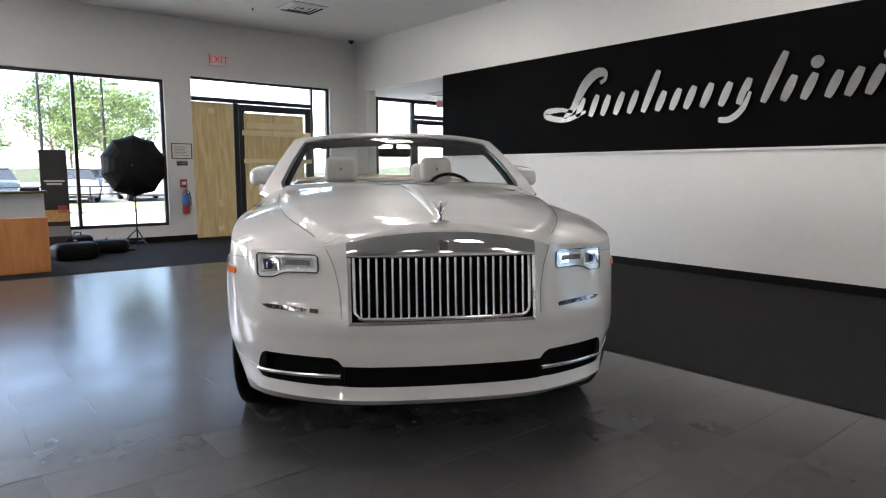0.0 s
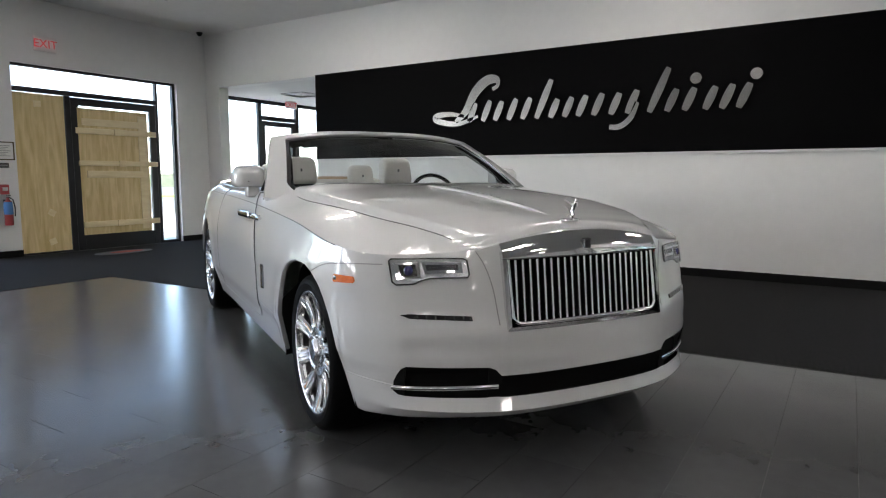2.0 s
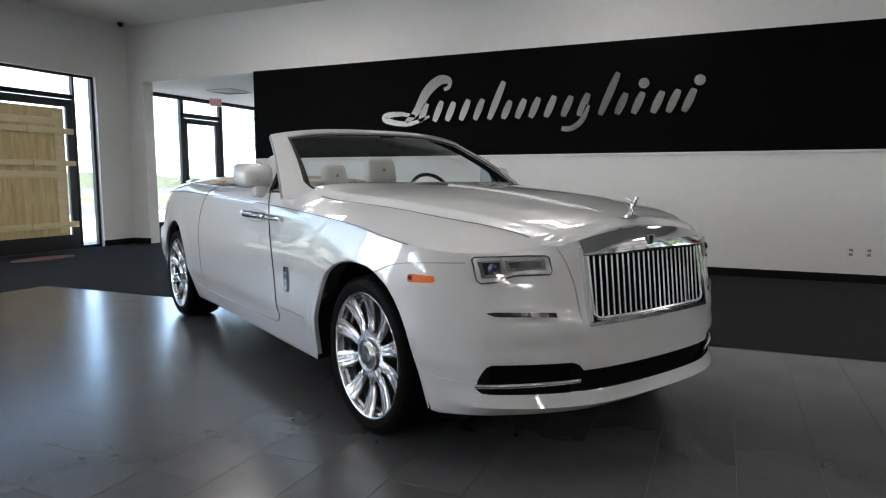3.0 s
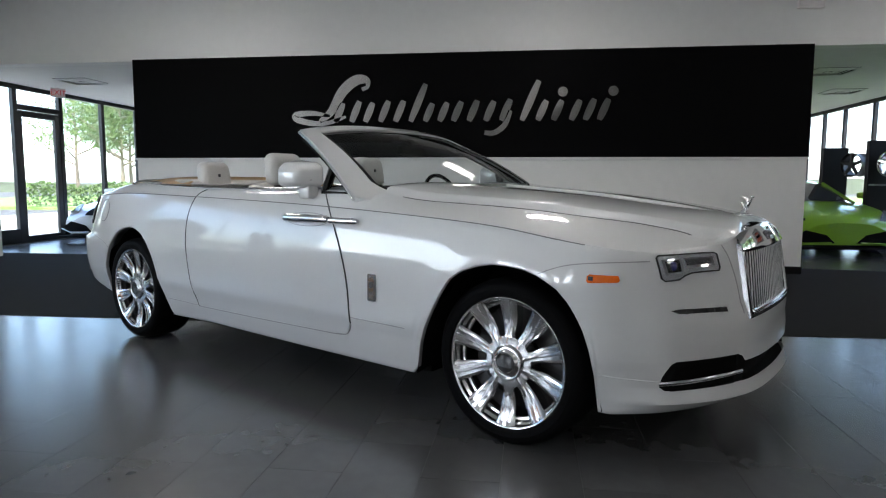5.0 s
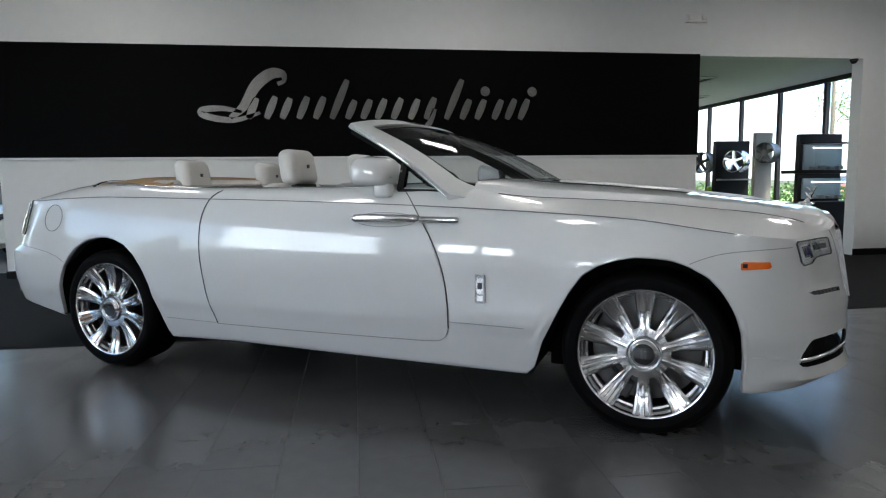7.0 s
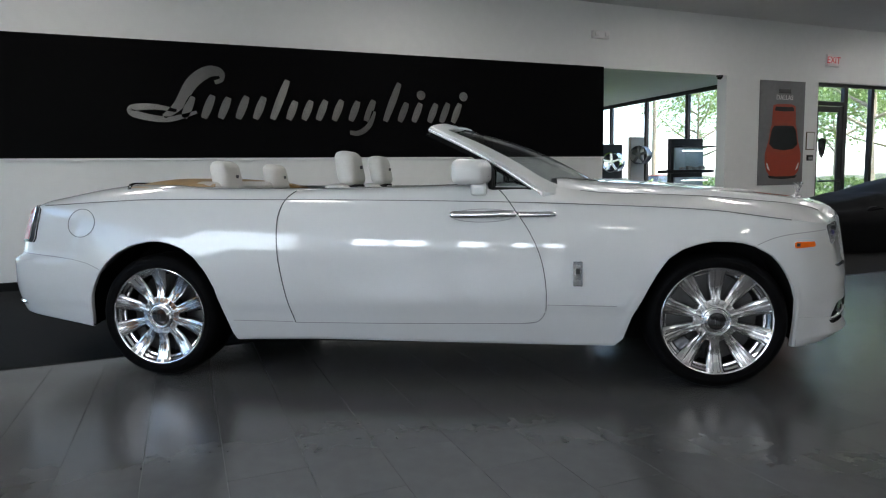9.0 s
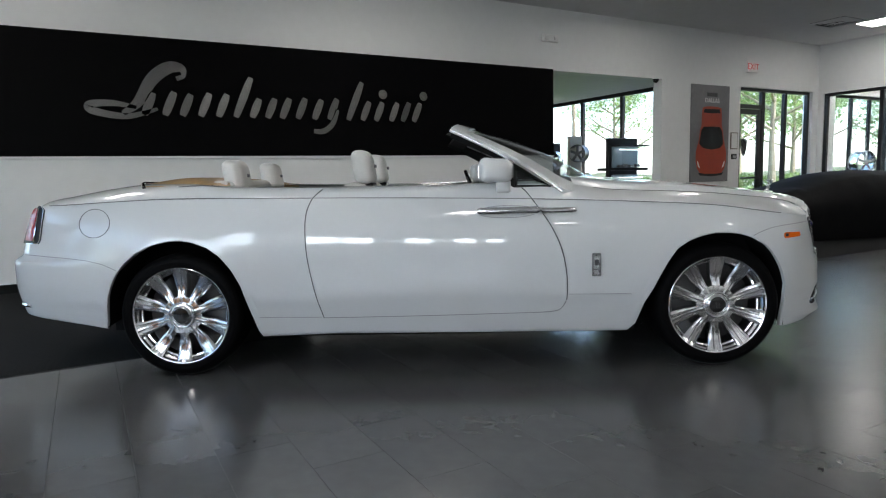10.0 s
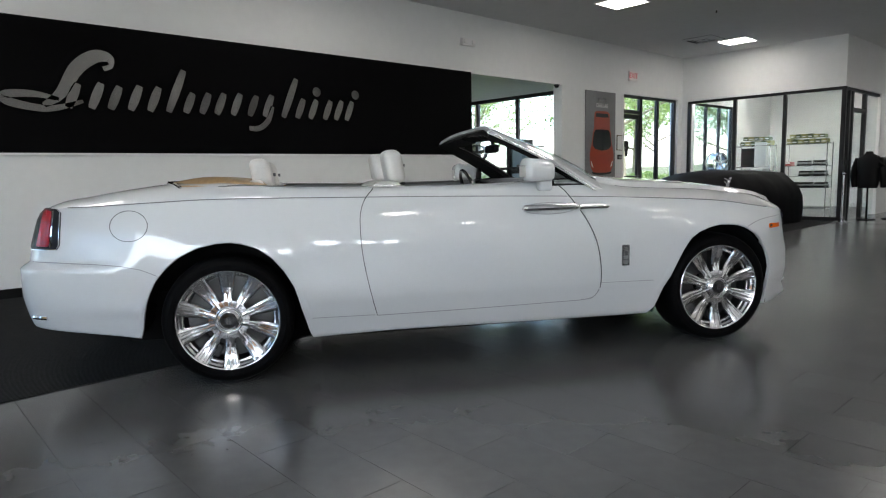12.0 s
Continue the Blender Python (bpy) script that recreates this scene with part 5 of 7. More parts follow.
_l = ceiling_light(6.5, 5.2)
for _x, _y in ((1.9, 5.0), (-2.7, 5.0), (-7.0, 5.0), (6.5, 1.0), (1.9, 1.0), (-2.7, 1.0), (-7.0, 1.0), (6.5, -3.2), (1.9, -3.2), (-2.7, -3.2), (-7.0, -3.2), (6.5, -7.4), (1.9, -7.4), (-2.7, -7.4), (-7.0, -7.4), (11.0, 1.0), (11.0, -3.2), (6.5, -11.2), (1.9, -11.2), (-2.7, -11.2), (-7.0, -11.2)):
    copy_thing(_l, pose(_x, _y, CEIL))
for _x, _y in ((-8.0, 11.0), (-4.0, 11.0), (0.5, 11.0), (-8.0, 14.5), (-4.0, 14.5), (0.5, 14.5)):
    copy_thing(_l, pose(_x, _y, 2.86))
for _x, _y in ((8.7, 4.4), (8.7, 6.2), (10.6, 4.4), (10.6, 6.2)):
    copy_thing(_l, pose(_x, _y, 3.50))


def ceiling_vent(x, y, z, s=.30):
    t = thing("ceiling_vent", "square white ceiling air diffuser with stepped louvres", "ceiling vent", pose(x, y, z), "ceiling air diffusers")
    part("backing", box_bm((-s, -s, -.006), (s, s, -.001)), M["base"], t)
    for k in range(4):
        a, b = s * (1 - .24 * k), s * (1 - .24 * k) - .045
        bm = bmesh.new()
        z0, z1 = -.010 - .004 * k, -.030 + .004 * k
        vs = [[bm.verts.new((sx * r, sy * r, zz)) for sx, sy in ((-1, -1), (1, -1), (1, 1), (-1, 1))] for r, zz in ((a, z0), (b, z1), (b, z1 + .004), (a, z0 + .004))]
        for i in range(4):
            for p, q in zip(vs, vs[1:] + vs[:1]):
                bm.faces.new((p[i], p[(i + 1) % 4], q[(i + 1) % 4], q[i]))
        part("slat", bm, M["ceil"], t)
    return t


_v = ceiling_vent(-9.21, 4.80, CEIL)
for _x, _y, _z in ((5.75, 5.55, CEIL), (-10.6, 8.9, 2.86), (-7.6, 10.2, 2.86), (1.7, 9.3, 2.86), (2.9, 11.6, 2.86)):
    copy_thing(_v, pose(_x, _y, _z))
_s = thing("sprinkler", "small ceiling sprinkler head", "sprinkler", pose(3.6, 4.3, CEIL), "sprinklers")
part("escutcheon", cyl_bm((0, 0, -.006), (0, 0, 0), .035), M["wall"], _s)
part("head", cyl_bm((0, 0, -.045), (0, 0, -.006), .012), M["silver"], _s)
for _x, _y in ((-9.7, 4.2), (4.0, 1.5), (-5, 3.2)):
    copy_thing(_s, pose(_x, _y, CEIL))


def text_bm(s, size, depth=.003):
    cu = bpy.data.curves.new("t", 'FONT')
    cu.body, cu.size, cu.extrude, cu.align_x, cu.align_y = s, size, depth, 'CENTER', 'CENTER'
    ob = bpy.data.objects.new("t", cu)
    scene.collection.objects.link(ob)
    me = bpy.data.meshes.new_from_object(ob.evaluated_get(bpy.context.evaluated_depsgraph_get()))
    bm = bmesh.new()
    bm.from_mesh(me)
    bpy.data.objects.remove(ob)
    bpy.data.meshes.remove(me)
    return bm


M["exitred"] = mat("lit_red_letters", (0.62, 0.10, 0.11), 0.4, emit=(1.0, 0.10, 0.10), estr=0.03)
M["signwhite"] = mat("white_sign_plastic", (0.75, 0.72, 0.71), 0.4, var=.03)


def exit_sign(m, hung=False):
    t = thing("exit_sign", "white exit sign with lit red letters", "exit sign", m, "exit signs")
    part("housing", box_bm((-.155, -.045, -.105), (.155, 0, .105), .008), M["signwhite"], t)
    bm = text_bm("EXIT", .165)
    bmesh.ops.transform(bm, matrix=Matrix.Translation((0, -.0465, 0)) @ Matrix.Rotation(radians(90), 4, 'X'), verts=bm.verts)
    part("letters", bm, M["exitred"], t, "red capital letters")
    return t


exit_sign(pose(WX, 4.14, 3.10, 0, 0, 90))
exit_sign(pose(5.40, NY, 3.14, 0, 0, 0))
_e = exit_sign(pose(-11.55, 9.52, 2.75, 0, 0, 60) @ Matrix.Scale(.8, 4))
part("bracket", box_bm((-.02, -.03, .105), (.02, -.01, .125)), M["signwhite"], _e)

em = thing("emergency_light", "white twin-head emergency light box on the wall", "emergency light", pose(.42, NY, 3.26))
part("housing", box_bm((-.15, -.06, -.055), (.15, 0, .06), .012), M["signwhite"], em)
for s in (-1, 1):
    part("lamp_head", box_bm((s * .09 - .04, -.085, -.03), (s * .09 + .04, -.06, .035), .01), M["signwhite"], em)


def dome_camera(x, y, z):
    t = thing("security_camera", "small black dome security camera", "camera", pose(x, y, z), "dome cameras")
    part("mount", cyl_bm((0, 0, -.02), (0, 0, 0), .055), M["black"], t)
    bm = bmesh.new()
    add_ball(bm, (0, 0, -.02), .047)
    part("dome", bm, M["blackgloss"], t, "", True)
    return t


dome_camera(-10.92, 6.72, CEIL)
dome_camera(2.84, 6.99, 2.78)


# ---- the silver wall script, as a plain flowing shape ----
LX = lambda px: -6.03 + (px - 475) / 138.3
sg = thing("wall_logo", "brushed silver flowing script-like shape on the black band", "wall sign", pose(0, NY - .02, 0))


def stroke(pts, width, name="stroke"):
    """A flat brushed-metal stroke in the wall's plane, standing off it."""
    bm = bmesh.new()
    P = curve_pts(pts, 8)
    rows = []
    for i, (x, z) in enumerate(P):
        a, b = P[max(i - 1, 0)], P[min(i + 1, len(P) - 1)]
        dx, dz = b[0] - a[0], b[1] - a[1]
        L = math.hypot(dx, dz) or 1
        w = width(i / (len(P) - 1)) / 2
        ox, oz = -dz / L * w, dx / L * w
        rows.append([bm.verts.new((x + ox, -.035, z + oz)), bm.verts.new((x - ox, -.035, z - oz)), bm.verts.new((x - ox, -.008, z - oz)), bm.verts.new((x + ox, -.008, z + oz))])
    for a, b in zip(rows, rows[1:]):
        for k in range(4):
            bm.faces.new((a[k], a[(k + 1) % 4], b[(k + 1) % 4], b[k]))
    bm.faces.new(rows[0])
    bm.faces.new(rows[-1][::-1])
    return part(name, bm, M["silver"], sg)


stroke([(-5.30, 1.99), (-5.62, 1.90), (-5.95, 1.95), (-5.98, 2.02), (-5.75, 2.04), (-5.52, 2.0)], lambda t: .035 + .05 * math.sin(math.pi * t))
stroke([(-5.66, 1.93), (-5.50, 2.06), (-5.34, 2.32), (-5.16, 2.46), (-5.02, 2.46), (-5.0, 2.38), (-5.08, 2.34)], lambda t: .05 + .09 * math.sin(math.pi * min(1, t * 1.25)))
_zl, _lean = 1.92, .42
for _px, _zt in ((566, 2.17), (596, 2.19), (622, 2.17), (650, 2.19), (678, 2.19), (706, 2.40), (733, 2.15), (759, 2.16), (784, 2.17), (812, 2.18), (842, 2.17), (870, 2.19), (906, 2.42), (934, 2.17), (961, 2.17), (992, 2.17), (1016, 2.18), (1040, 2.18)):
    _x = LX(_px) - .07
    _h = _zt - _zl
    stroke([(_x, _zl), (_x + _lean * _h * .5, _zl + _h * .5), (_x + _lean * _h, _zt)], lambda t: .045 + .05 * math.sin(math.pi * (.10 + .80 * t)), "stroke")
stroke([(-3.13, 2.05), (-3.20, 1.87), (-3.33, 1.77), (-3.46, 1.77)], lambda t: .055 + .015 * math.sin(math.pi * t))
for _px, _z in ((967, 2.275), (1053, 2.275)):
    bm = cyl_bm((LX(_px), -.035, _z), (LX(_px), -.008, _z), .062, None, 28)
    part("dot", bm, M["silver"], sg)


# ---- fittings beside the west entrance ----
def on_west(name, label, cat, y, z):
    return thing(name, label, cat, pose(WX, y, z, 0, 0, 90))


M["paper"] = mat("white_paper", (0.72, 0.72, 0.70), 0.7, var=.03, scale=12)
M["gold"] = mat("dark_bronze_frame", (0.10, 0.075, 0.04), 0.4, metal=.6)
M["ink"] = mat("grey_print", (0.25, 0.25, 0.25), 0.7)
ct = on_west("framed_notice", "thin-framed white notice on the wall", "picture frame", 3.46, 1.53)
bm = boxes_bm([((-.17, -.02, -.13), (.17, 0, -.115)), ((-.17, -.02, .115), (.17, 0, .13)), ((-.17, -.02, -.115), (-.155, 0, .115)), ((.155, -.02, -.115), (.17, 0, .115))])
part("frame", bm, M["gold"], ct)
nt_ = part("sheet", box_bm((-.155, -.01, -.115), (.155, 0, .115)), M["paper"], ct)
for i in range(7):
    part("text_bar", box_bm((-.12, -.012, .07 - .024 * i), (.12 - .03 * (i % 3), -.010, .078 - .024 * i)), M["ink"], nt_)
pl = on_west("wall_plate", "small grey engraved wall plate", "sign", 3.46, 1.325)
part("plate", box_bm((-.09, -.012, -.035), (.09, 0, .035), .003), M["silver"], pl)
part("text_bar", box_bm((-.07, -.014, -.008), (.07, -.012, .010)), M["ink"], pl)
M["alarm"] = mat("red_alarm_enamel", (0.35, 0.05, 0.05), 0.35, var=.05)
fa = on_west("fire_alarm", "small red fire alarm pull box on the wall", "fire alarm", 3.46, .985)
part("box", box_bm((-.055, -.05, -.07), (.055, 0, .07), .008), M["alarm"], fa)
part("lever", box_bm((-.035, -.06, -.02), (.035, -.05, .03), .004), M["signwhite"], fa)
fe = on_west("fire_extinguisher", "red fire extinguisher with a blue tag on a wall hook", "fire extinguisher", 3.47, .68)
bm = lathe_bm([(.001, -.21), (.050, -.205), (.056, -.19), (.056, .09), (.050, .13), (.022, .16), (.018, .19), (.001, .19)], 24, 'Z')
bmesh.ops.translate(bm, vec=(0, -.08, 0), verts=bm.verts)
part("cylinder", bm, M["alarm"], fe, "red steel cylinder", True, 40)
M["bluetag"] = mat("blue_label", (0.05, 0.17, 0.42), 0.5, var=.05)
bm = lathe_bm([(.0575, -.05), (.0575, .09), (.0515, .131)], 24, 'Z')
bmesh.ops.translate(bm, vec=(0, -.08, 0), verts=bm.verts)
part("label", bm, M["bluetag"], fe, "blue wrap label", True)
bm = boxes_bm([((-.012, -.12, .19), (.012, -.06, .205)), ((-.012, -.15, .215), (.012, -.06, .23)), ((-.03, -.012, -.02), (.03, 0, .16))], .003)
part("valve", bm, M["black"], fe)
bm = bmesh.new()
sweep(bm, [(.0, -.10, .20), (.05, -.12, .16), (.075, -.11, .05), (.072, -.10, -.08)], .009, 8)
part("hose", bm, M["black"], fe, "", True)

# door mat by the entrance
M["matgrey"] = mat("grey_rubber_mat", (0.10, 0.10, 0.11), .9, var=.1, scale=30)
M["matred"] = mat("red_mat_print", (0.30, 0.06, 0.05), .9, var=.2, scale=20)
dm = thing("door_mat", "oval grey door mat with a faded red print", "mat", pose(-10.35, 4.75, .006, 0, 0, 90))
bm = cyl_bm((0, 0, 0), (0, 0, .008), .36, None, 40)
bmesh.ops.scale(bm, vec=(1.25, .6, 1), verts=bm.verts)
part("mat", bm, M["matgrey"], dm)
bm = cyl_bm((.04, 0, .008), (.04, 0, .010), .22, None, 32)
bmesh.ops.scale(bm, vec=(1.2, .5, 1), verts=bm.verts)
part("print", bm, M["matred"], dm)

# softbox on a light stand
sb = thing("studio_softbox", "black octagonal photo softbox on a tripod stand, seen from behind", "studio light", pose(-10.40, 2.52, 0.005))
M["fabric"] = mat("black_nylon", (0.0045, 0.0045, 0.005), .6, var=.2, scale=8, bump=.1, bscale=40, spec=.15)
bm = bmesh.new()
n = 20
cz, R = 1.262, .475
ax = Vector((.93, -.30, .05)).normalized()
e1 = Vector((.30, .93, 0)).normalized()
e2 = ax.cross(e1).normalized()
rings = []
for k in range(7):
    t = k / 6
    r = R * math.sin(math.pi / 2 * t) ** .9 if t else .02
    d = .26 * math.cos(math.pi / 2 * t)
    rings.append([bm.verts.new(Vector((0, 0, cz)) + ax * d + (e1 * math.cos(2 * math.pi * i / n + .3) + e2 * math.sin(2 * math.pi * i / n + .3)) * r * (1 if i % 2 == 0 else .925)) for i in range(n)])
for a, b in zip(rings, rings[1:]):
    for i in range(n):
        bm.faces.new((a[i], a[(i + 1) % n], b[(i + 1) % n], b[i]))
bm.faces.new(rings[0])
bm.faces.new(rings[-1][::-1])
part("softbox", bm, M["fabric"], sb, "black fabric octagon")
bm = bmesh.new()
add_cyl(bm, Vector((0, 0, cz)) + ax * .27, Vector((0, 0, cz)) + ax * .24, .016, None, 10)
part("shaft_tip", bm, M["silver"], sb)
part("pole", cyl_bm((0, 0, .05), (0, 0, cz), .012, None, 10), M["black"], sb)
for a in (20, 140, 260):
    c, s = math.cos(radians(a)), math.sin(radians(a))
    bm = bmesh.new()
    sweep(bm, [(0, 0, .30), (.30 * c, .30 * s, .008)], .009, 8)
    sweep(bm, [(0, 0, .10), (.17 * c, .17 * s, .135)], .006, 8)
    part("leg", bm, M["black"], sb)
bm = bmesh.new()
sweep(bm, [(.25, -.10, .01), (.12, -.38, .012), (.22, -.62, .05), (.1, -.85, .012)], .011, 6)
part("cable", bm, M["black"], sb)


def bag(x, y, z, sx, sy, sz, a):
    bm = bmesh.new()
    vs = soft_box(bm, (0, 0, sz / 2), (sx, sy, sz), .08, None, 5)
    for v in vs:
        k = noise.noise(v.co * 6) * .03
        v.co += Vector((k, -k, k * .6)) * min(1, v.co.z * 8)
    bmesh.ops.translate(bm, vec=(0, 0, -min(v.co.z for v in bm.verts)), verts=bm.verts)
    t = thing("equipment_bag", "soft black camera equipment bag on the carpet", "bag", pose(x, y, .006, 0, 0, a), "equipment bags")
    part("bag_body", bm, M["fabric"], t, "", True, 60)
    bm = bmesh.new()
    sweep(bm, [(-sx * .25, 0, sz * .93), (-sx * .18, .02, sz * 1.10), (sx * .18, .02, sz * 1.10), (sx * .25, 0, sz * .93)], .012, 6)
    part("bag_handle", bm, M["black"], t)
    bm = bmesh.new()
    sweep(bm, [(-sx * .42, -sy * .47, sz * .6), (sx * .42, -sy * .47, sz * .62)], .006, 5)
    part("zip", bm, M["ink"], t)


bag(-9.55, 1.52, 0, .34, .55, .23, 8)
bag(-10.15, 2.02, 0, .36, .62, .19, -15)
# clips on the strap of a sack
bag(-9.95, 1.62, 0, .3, .36, .30, 30)

# banner stand
M["banner"] = mat("dark_printed_banner", (0.018, 0.019, 0.02), .35, var=.1, scale=3)
bn = thing("banner_stand", "tall dark printed roll-up banner", "banner", pose(-9.85, 1.38, .006, 0, 0, 82))
part("foot", box_bm((-.19, -.10, 0), (.19, .10, .07), .02), M["silver"], bn)
pn = part("panel", box_bm((-.16, -.004, .07), (.16, .004, 1.47), .001), M["banner"], bn, "dark printed sheet")
part("pole", cyl_bm((0, .02, .06), (0, .02, 1.46), .008, None, 8), M["silver"], bn)
for i in range(2):
    part("text_bar", box_bm((-.12 + .03 * i, -.007, 1.04 - .04 * i), (.12 - .03 * i, -.005, 1.06 - .04 * i)), M["paper"], pn)
part("picture_patch", box_bm((-.15, -.007, .50), (.15, -.005, .66)), M["deck"], pn)
part("picture_patch", box_bm((-.15, -.007, .30), (.15, -.005, .44)), M["ink"], pn)
part("picture_patch", box_bm((.02, -.007, .62), (.13, -.005, .72)), M["alarm"], pn)

# reception desk
M["oak"] = grain_mat("orange_oak_veneer", (0.40, 0.155, 0.045), (0.52, 0.225, 0.075), .35, (1.5, 3.0, .5), 3.5, coat=.2, bump=.03)
M["grey_glass"] = mat("pale_frosted_glass", (0.42, 0.45, 0.46), .25, var=.04, scale=3)
dk_ = thing("reception_desk", "oak-fronted reception desk with a frosted upper screen", "desk", pose(-8.55, 1.10, .006))
part("front_panel", box_bm((-.03, -2.2, 0), (0, 0, .645), .004), M["oak"], dk_, "orange oak veneer panel")
part("side_panel", box_bm((-.75, -.03, 0), (-.031, 0, .645), .004), M["oak"], dk_)
part("screen_panel", box_bm((-.045, -2.2, .65), (-.03, -.02, .925), .002), M["grey_glass"], dk_, "frosted glass screen")
part("screen_panel", box_bm((-.6, -.035, .65), (-.046, -.02, .925), .002), M["grey_glass"], dk_)
part("worktop", box_bm((-.70, -2.2, .60), (-.046, -.04, .648), .004), M["oak"], dk_)
part("counter_top", box_bm((-.32, -2.22, .926), (.02, .02, .955), .006), M["gold"], dk_, "dark counter top")
ph = thing("desk_tray", "small dark tray on the counter", "tray", pose(-8.66, .98, .961))
part("tray", box_bm((-.10, -.13, 0), (.06, .07, .035), .012), M["black"], ph)

# ---- poster on the pier ----
M["postergrey"] = mat("grey_printed_board", (0.16, 0.16, 0.165), .4, var=.12, scale=2)
M["orange"] = mat("orange_print", (0.33, 0.04, 0.012), .35, var=.1, scale=8)
ps = thing("wall_poster", "grey poster of an orange sports car seen from above", "poster", pose(4.22, NY - .002, 0))
bd = part("board", box_bm((-.53, -.02, .95), (.53, 0, 2.74), .002), M["postergrey"], ps, "grey printed board")


def flat(pts, mtl, y, name):
    bm = bmesh.new()
    extrude_poly(bm, [(.04 + (x - .04) * 1.38, y, z) for x, z in pts], Vector((0, -.0015, 0)))
    part(name, bm, mtl, bd)


def mirrored(half):
    return half + [(-x, z) for x, z in half[::-1] if abs(x) > 1e-6]


flat([(x + .04, z) for x, z in mirrored([(0, 1.06), (.12, 1.065), (.21, 1.10), (.28, 1.20), (.31, 1.34), (.31, 1.50), (.285, 1.60), (.25, 1.75), (.235, 1.90), (.205, 2.0), (.20, 2.2), (.19, 2.32), (.12, 2.345), (0, 2.35)])], M["orange"], -.021, "car_print")
flat([(x + .04, z) for x, z in mirrored([(0, 1.55), (.17, 1.58), (.245, 1.66), (.21, 1.90), (.165, 1.97), (0, 1.98)])], M["blackgloss"], -.0235, "roof_print")
flat([(x + .04, z) for x, z in mirrored([(0, 1.05), (.22, 1.07), (.26, 1.12), (.12, 1.10), (0, 1.10)])], M["black"], -.0235, "nose_print")
flat([(x + .04, z) for x, z in mirrored([(0, 2.22), (.17, 2.23), (.15, 2.30), (0, 2.30)])], M["black"], -.0235, "tail_print")
for s in (-1, 1):
    flat([(.04 + s * .22, 1.20), (.04 + s * .265, 1.24), (.04 + s * .285, 1.34), (.04 + s * .26, 1.32)][::s], M["signwhite"], -.0235, "lamp_print")
bm = text_bm("DALLAS", .115, .001)
bmesh.ops.transform(bm, matrix=Matrix.Translation((.04, -.0225, 2.455)) @ Matrix.Rotation(radians(90), 4, 'X'), verts=bm.verts)
part("lettering", bm, M["signwhite"], bd, "white capital letters")
part("brand_bar", box_bm((-.10, -.0225, 2.53), (.18, -.0205, 2.60)), M["blackgloss"], bd)
fr2 = thing("framed_notice", "small white framed notice beside the door", "picture frame", pose(4.93, NY - .001, 1.72))
part("frame", box_bm((-.10, -.015, -.16), (.10, 0, .16), .004), M["gold"], fr2)
part("sheet", box_bm((-.085, -.018, -.145), (.085, -.0145, .145)), M["paper"], fr2)
kp = thing("wall_keypad", "small black keypad on the wall", "keypad", pose(4.93, NY - .001, 1.42))
part("body", box_bm((-.07, -.03, -.05), (.07, 0, .05), .008), M["black"], kp)
part("button_panel", box_bm((-.05, -.033, -.03), (.05, -.0295, .02), .001), M["ink"], kp)
ou = thing("power_outlet", "white double wall socket plate", "socket", pose(-.24, NY - .001, .34), "wall sockets")
part("plate", box_bm((-.04, -.008, -.06), (.04, 0, .06), .003), M["signwhite"], ou)
for z in (-.024, .024):
    part("socket", box_bm((-.018, -.010, z - .015), (.018, -.0075, z + .015), .001), M["ink"], ou)
copy_thing(ou, pose(-.07, NY - .001, .34))


# ---- car under a black cover ----
M["cover"] = mat("black_car_cover", (0.005, 0.005, 0.0055), .7, var=.2, scale=6, bump=.25, bscale=9, spec=.08)
cv = thing("covered_car", "low sports car under a stretched black cover", "car", pose(5.05, 5.30, .006, 0, 0, -11.5))
bm = bmesh.new()
top = [(-2.25, .42), (-2.1, .66), (-1.75, .73), (-1.2, .81), (-.75, .91), (-.2, 1.04), (.35, 1.09), (.9, 1.09), (1.5, 1.065), (1.95, 1.04), (2.15, 1.0), (2.28, .75)]
wid = [(-2.25, .62), (-2.1, .80), (-1.6, .93), (-.8, .95), (0, .96), (.9, .98), (1.6, .98), (2.0, .94), (2.2, .88), (2.28, .80)]
rows = []
for i in range(61):
    x = -2.25 + 4.53 * i / 60
    zt, w = lerp_table(top, x), lerp_table(wid, x)
    row = []
    for k in range(29):
        t = -1 + 2 * k / 28
        a = abs(t)
        if a < .5:
            y, z = a / .5 * (w * .66), zt - .10 * (a / .5) ** 2.4 * (1 if -1.0 < x < 1.2 else .55)
        elif a < .68:
            u = (a - .5) / .18
            y, z = w * (.66 + .32 * u ** .8), zt - .10 - (zt * .72 - .45) * u
            z = min(z, zt - .08)
        else:
            u = (a - .68) / .32
            zz = min(zt - .10 - (zt * .72 - .45), zt - .08)
            y, z = w * (.98 + .02 * math.sin(math.pi * u)), zz * (1 - u) + .015 * u
        p = Vector((x, math.copysign(y, t), z))
        q = noise.noise(p * 2.3) * .035 + noise.noise(p * 7) * .010
        p += Vector((0, math.copysign(q, t) * .8, q * .7)) * min(1, p.z * 2)
        row.append(bm.verts.new(p))
    rows.append(row)
for a, b in zip(rows, rows[1:]):
    for k in range(28):
        bm.faces.new((a[k], b[k], b[k + 1], a[k + 1]))
bm.faces.new(rows[0])
bm.faces.new(rows[-1][::-1])
part("cover", bm, M["cover"], cv, "creased black fabric", True, 70)
for x in (-1.35, 1.32):
    for s in (-1, 1):
        bm = lathe_bm([(.20, -.01), (.30, 0), (.325, -.03), (.325, -.2), (.2, -.2)], 28)
        bmesh.ops.transform(bm, matrix=Matrix.Translation((x, s * .86, .327)) @ Matrix.Rotation(0 if s > 0 else math.pi, 4, 'Z'), verts=bm.verts)
        part("tyre", bm, M["rubber"], cv, "", True)


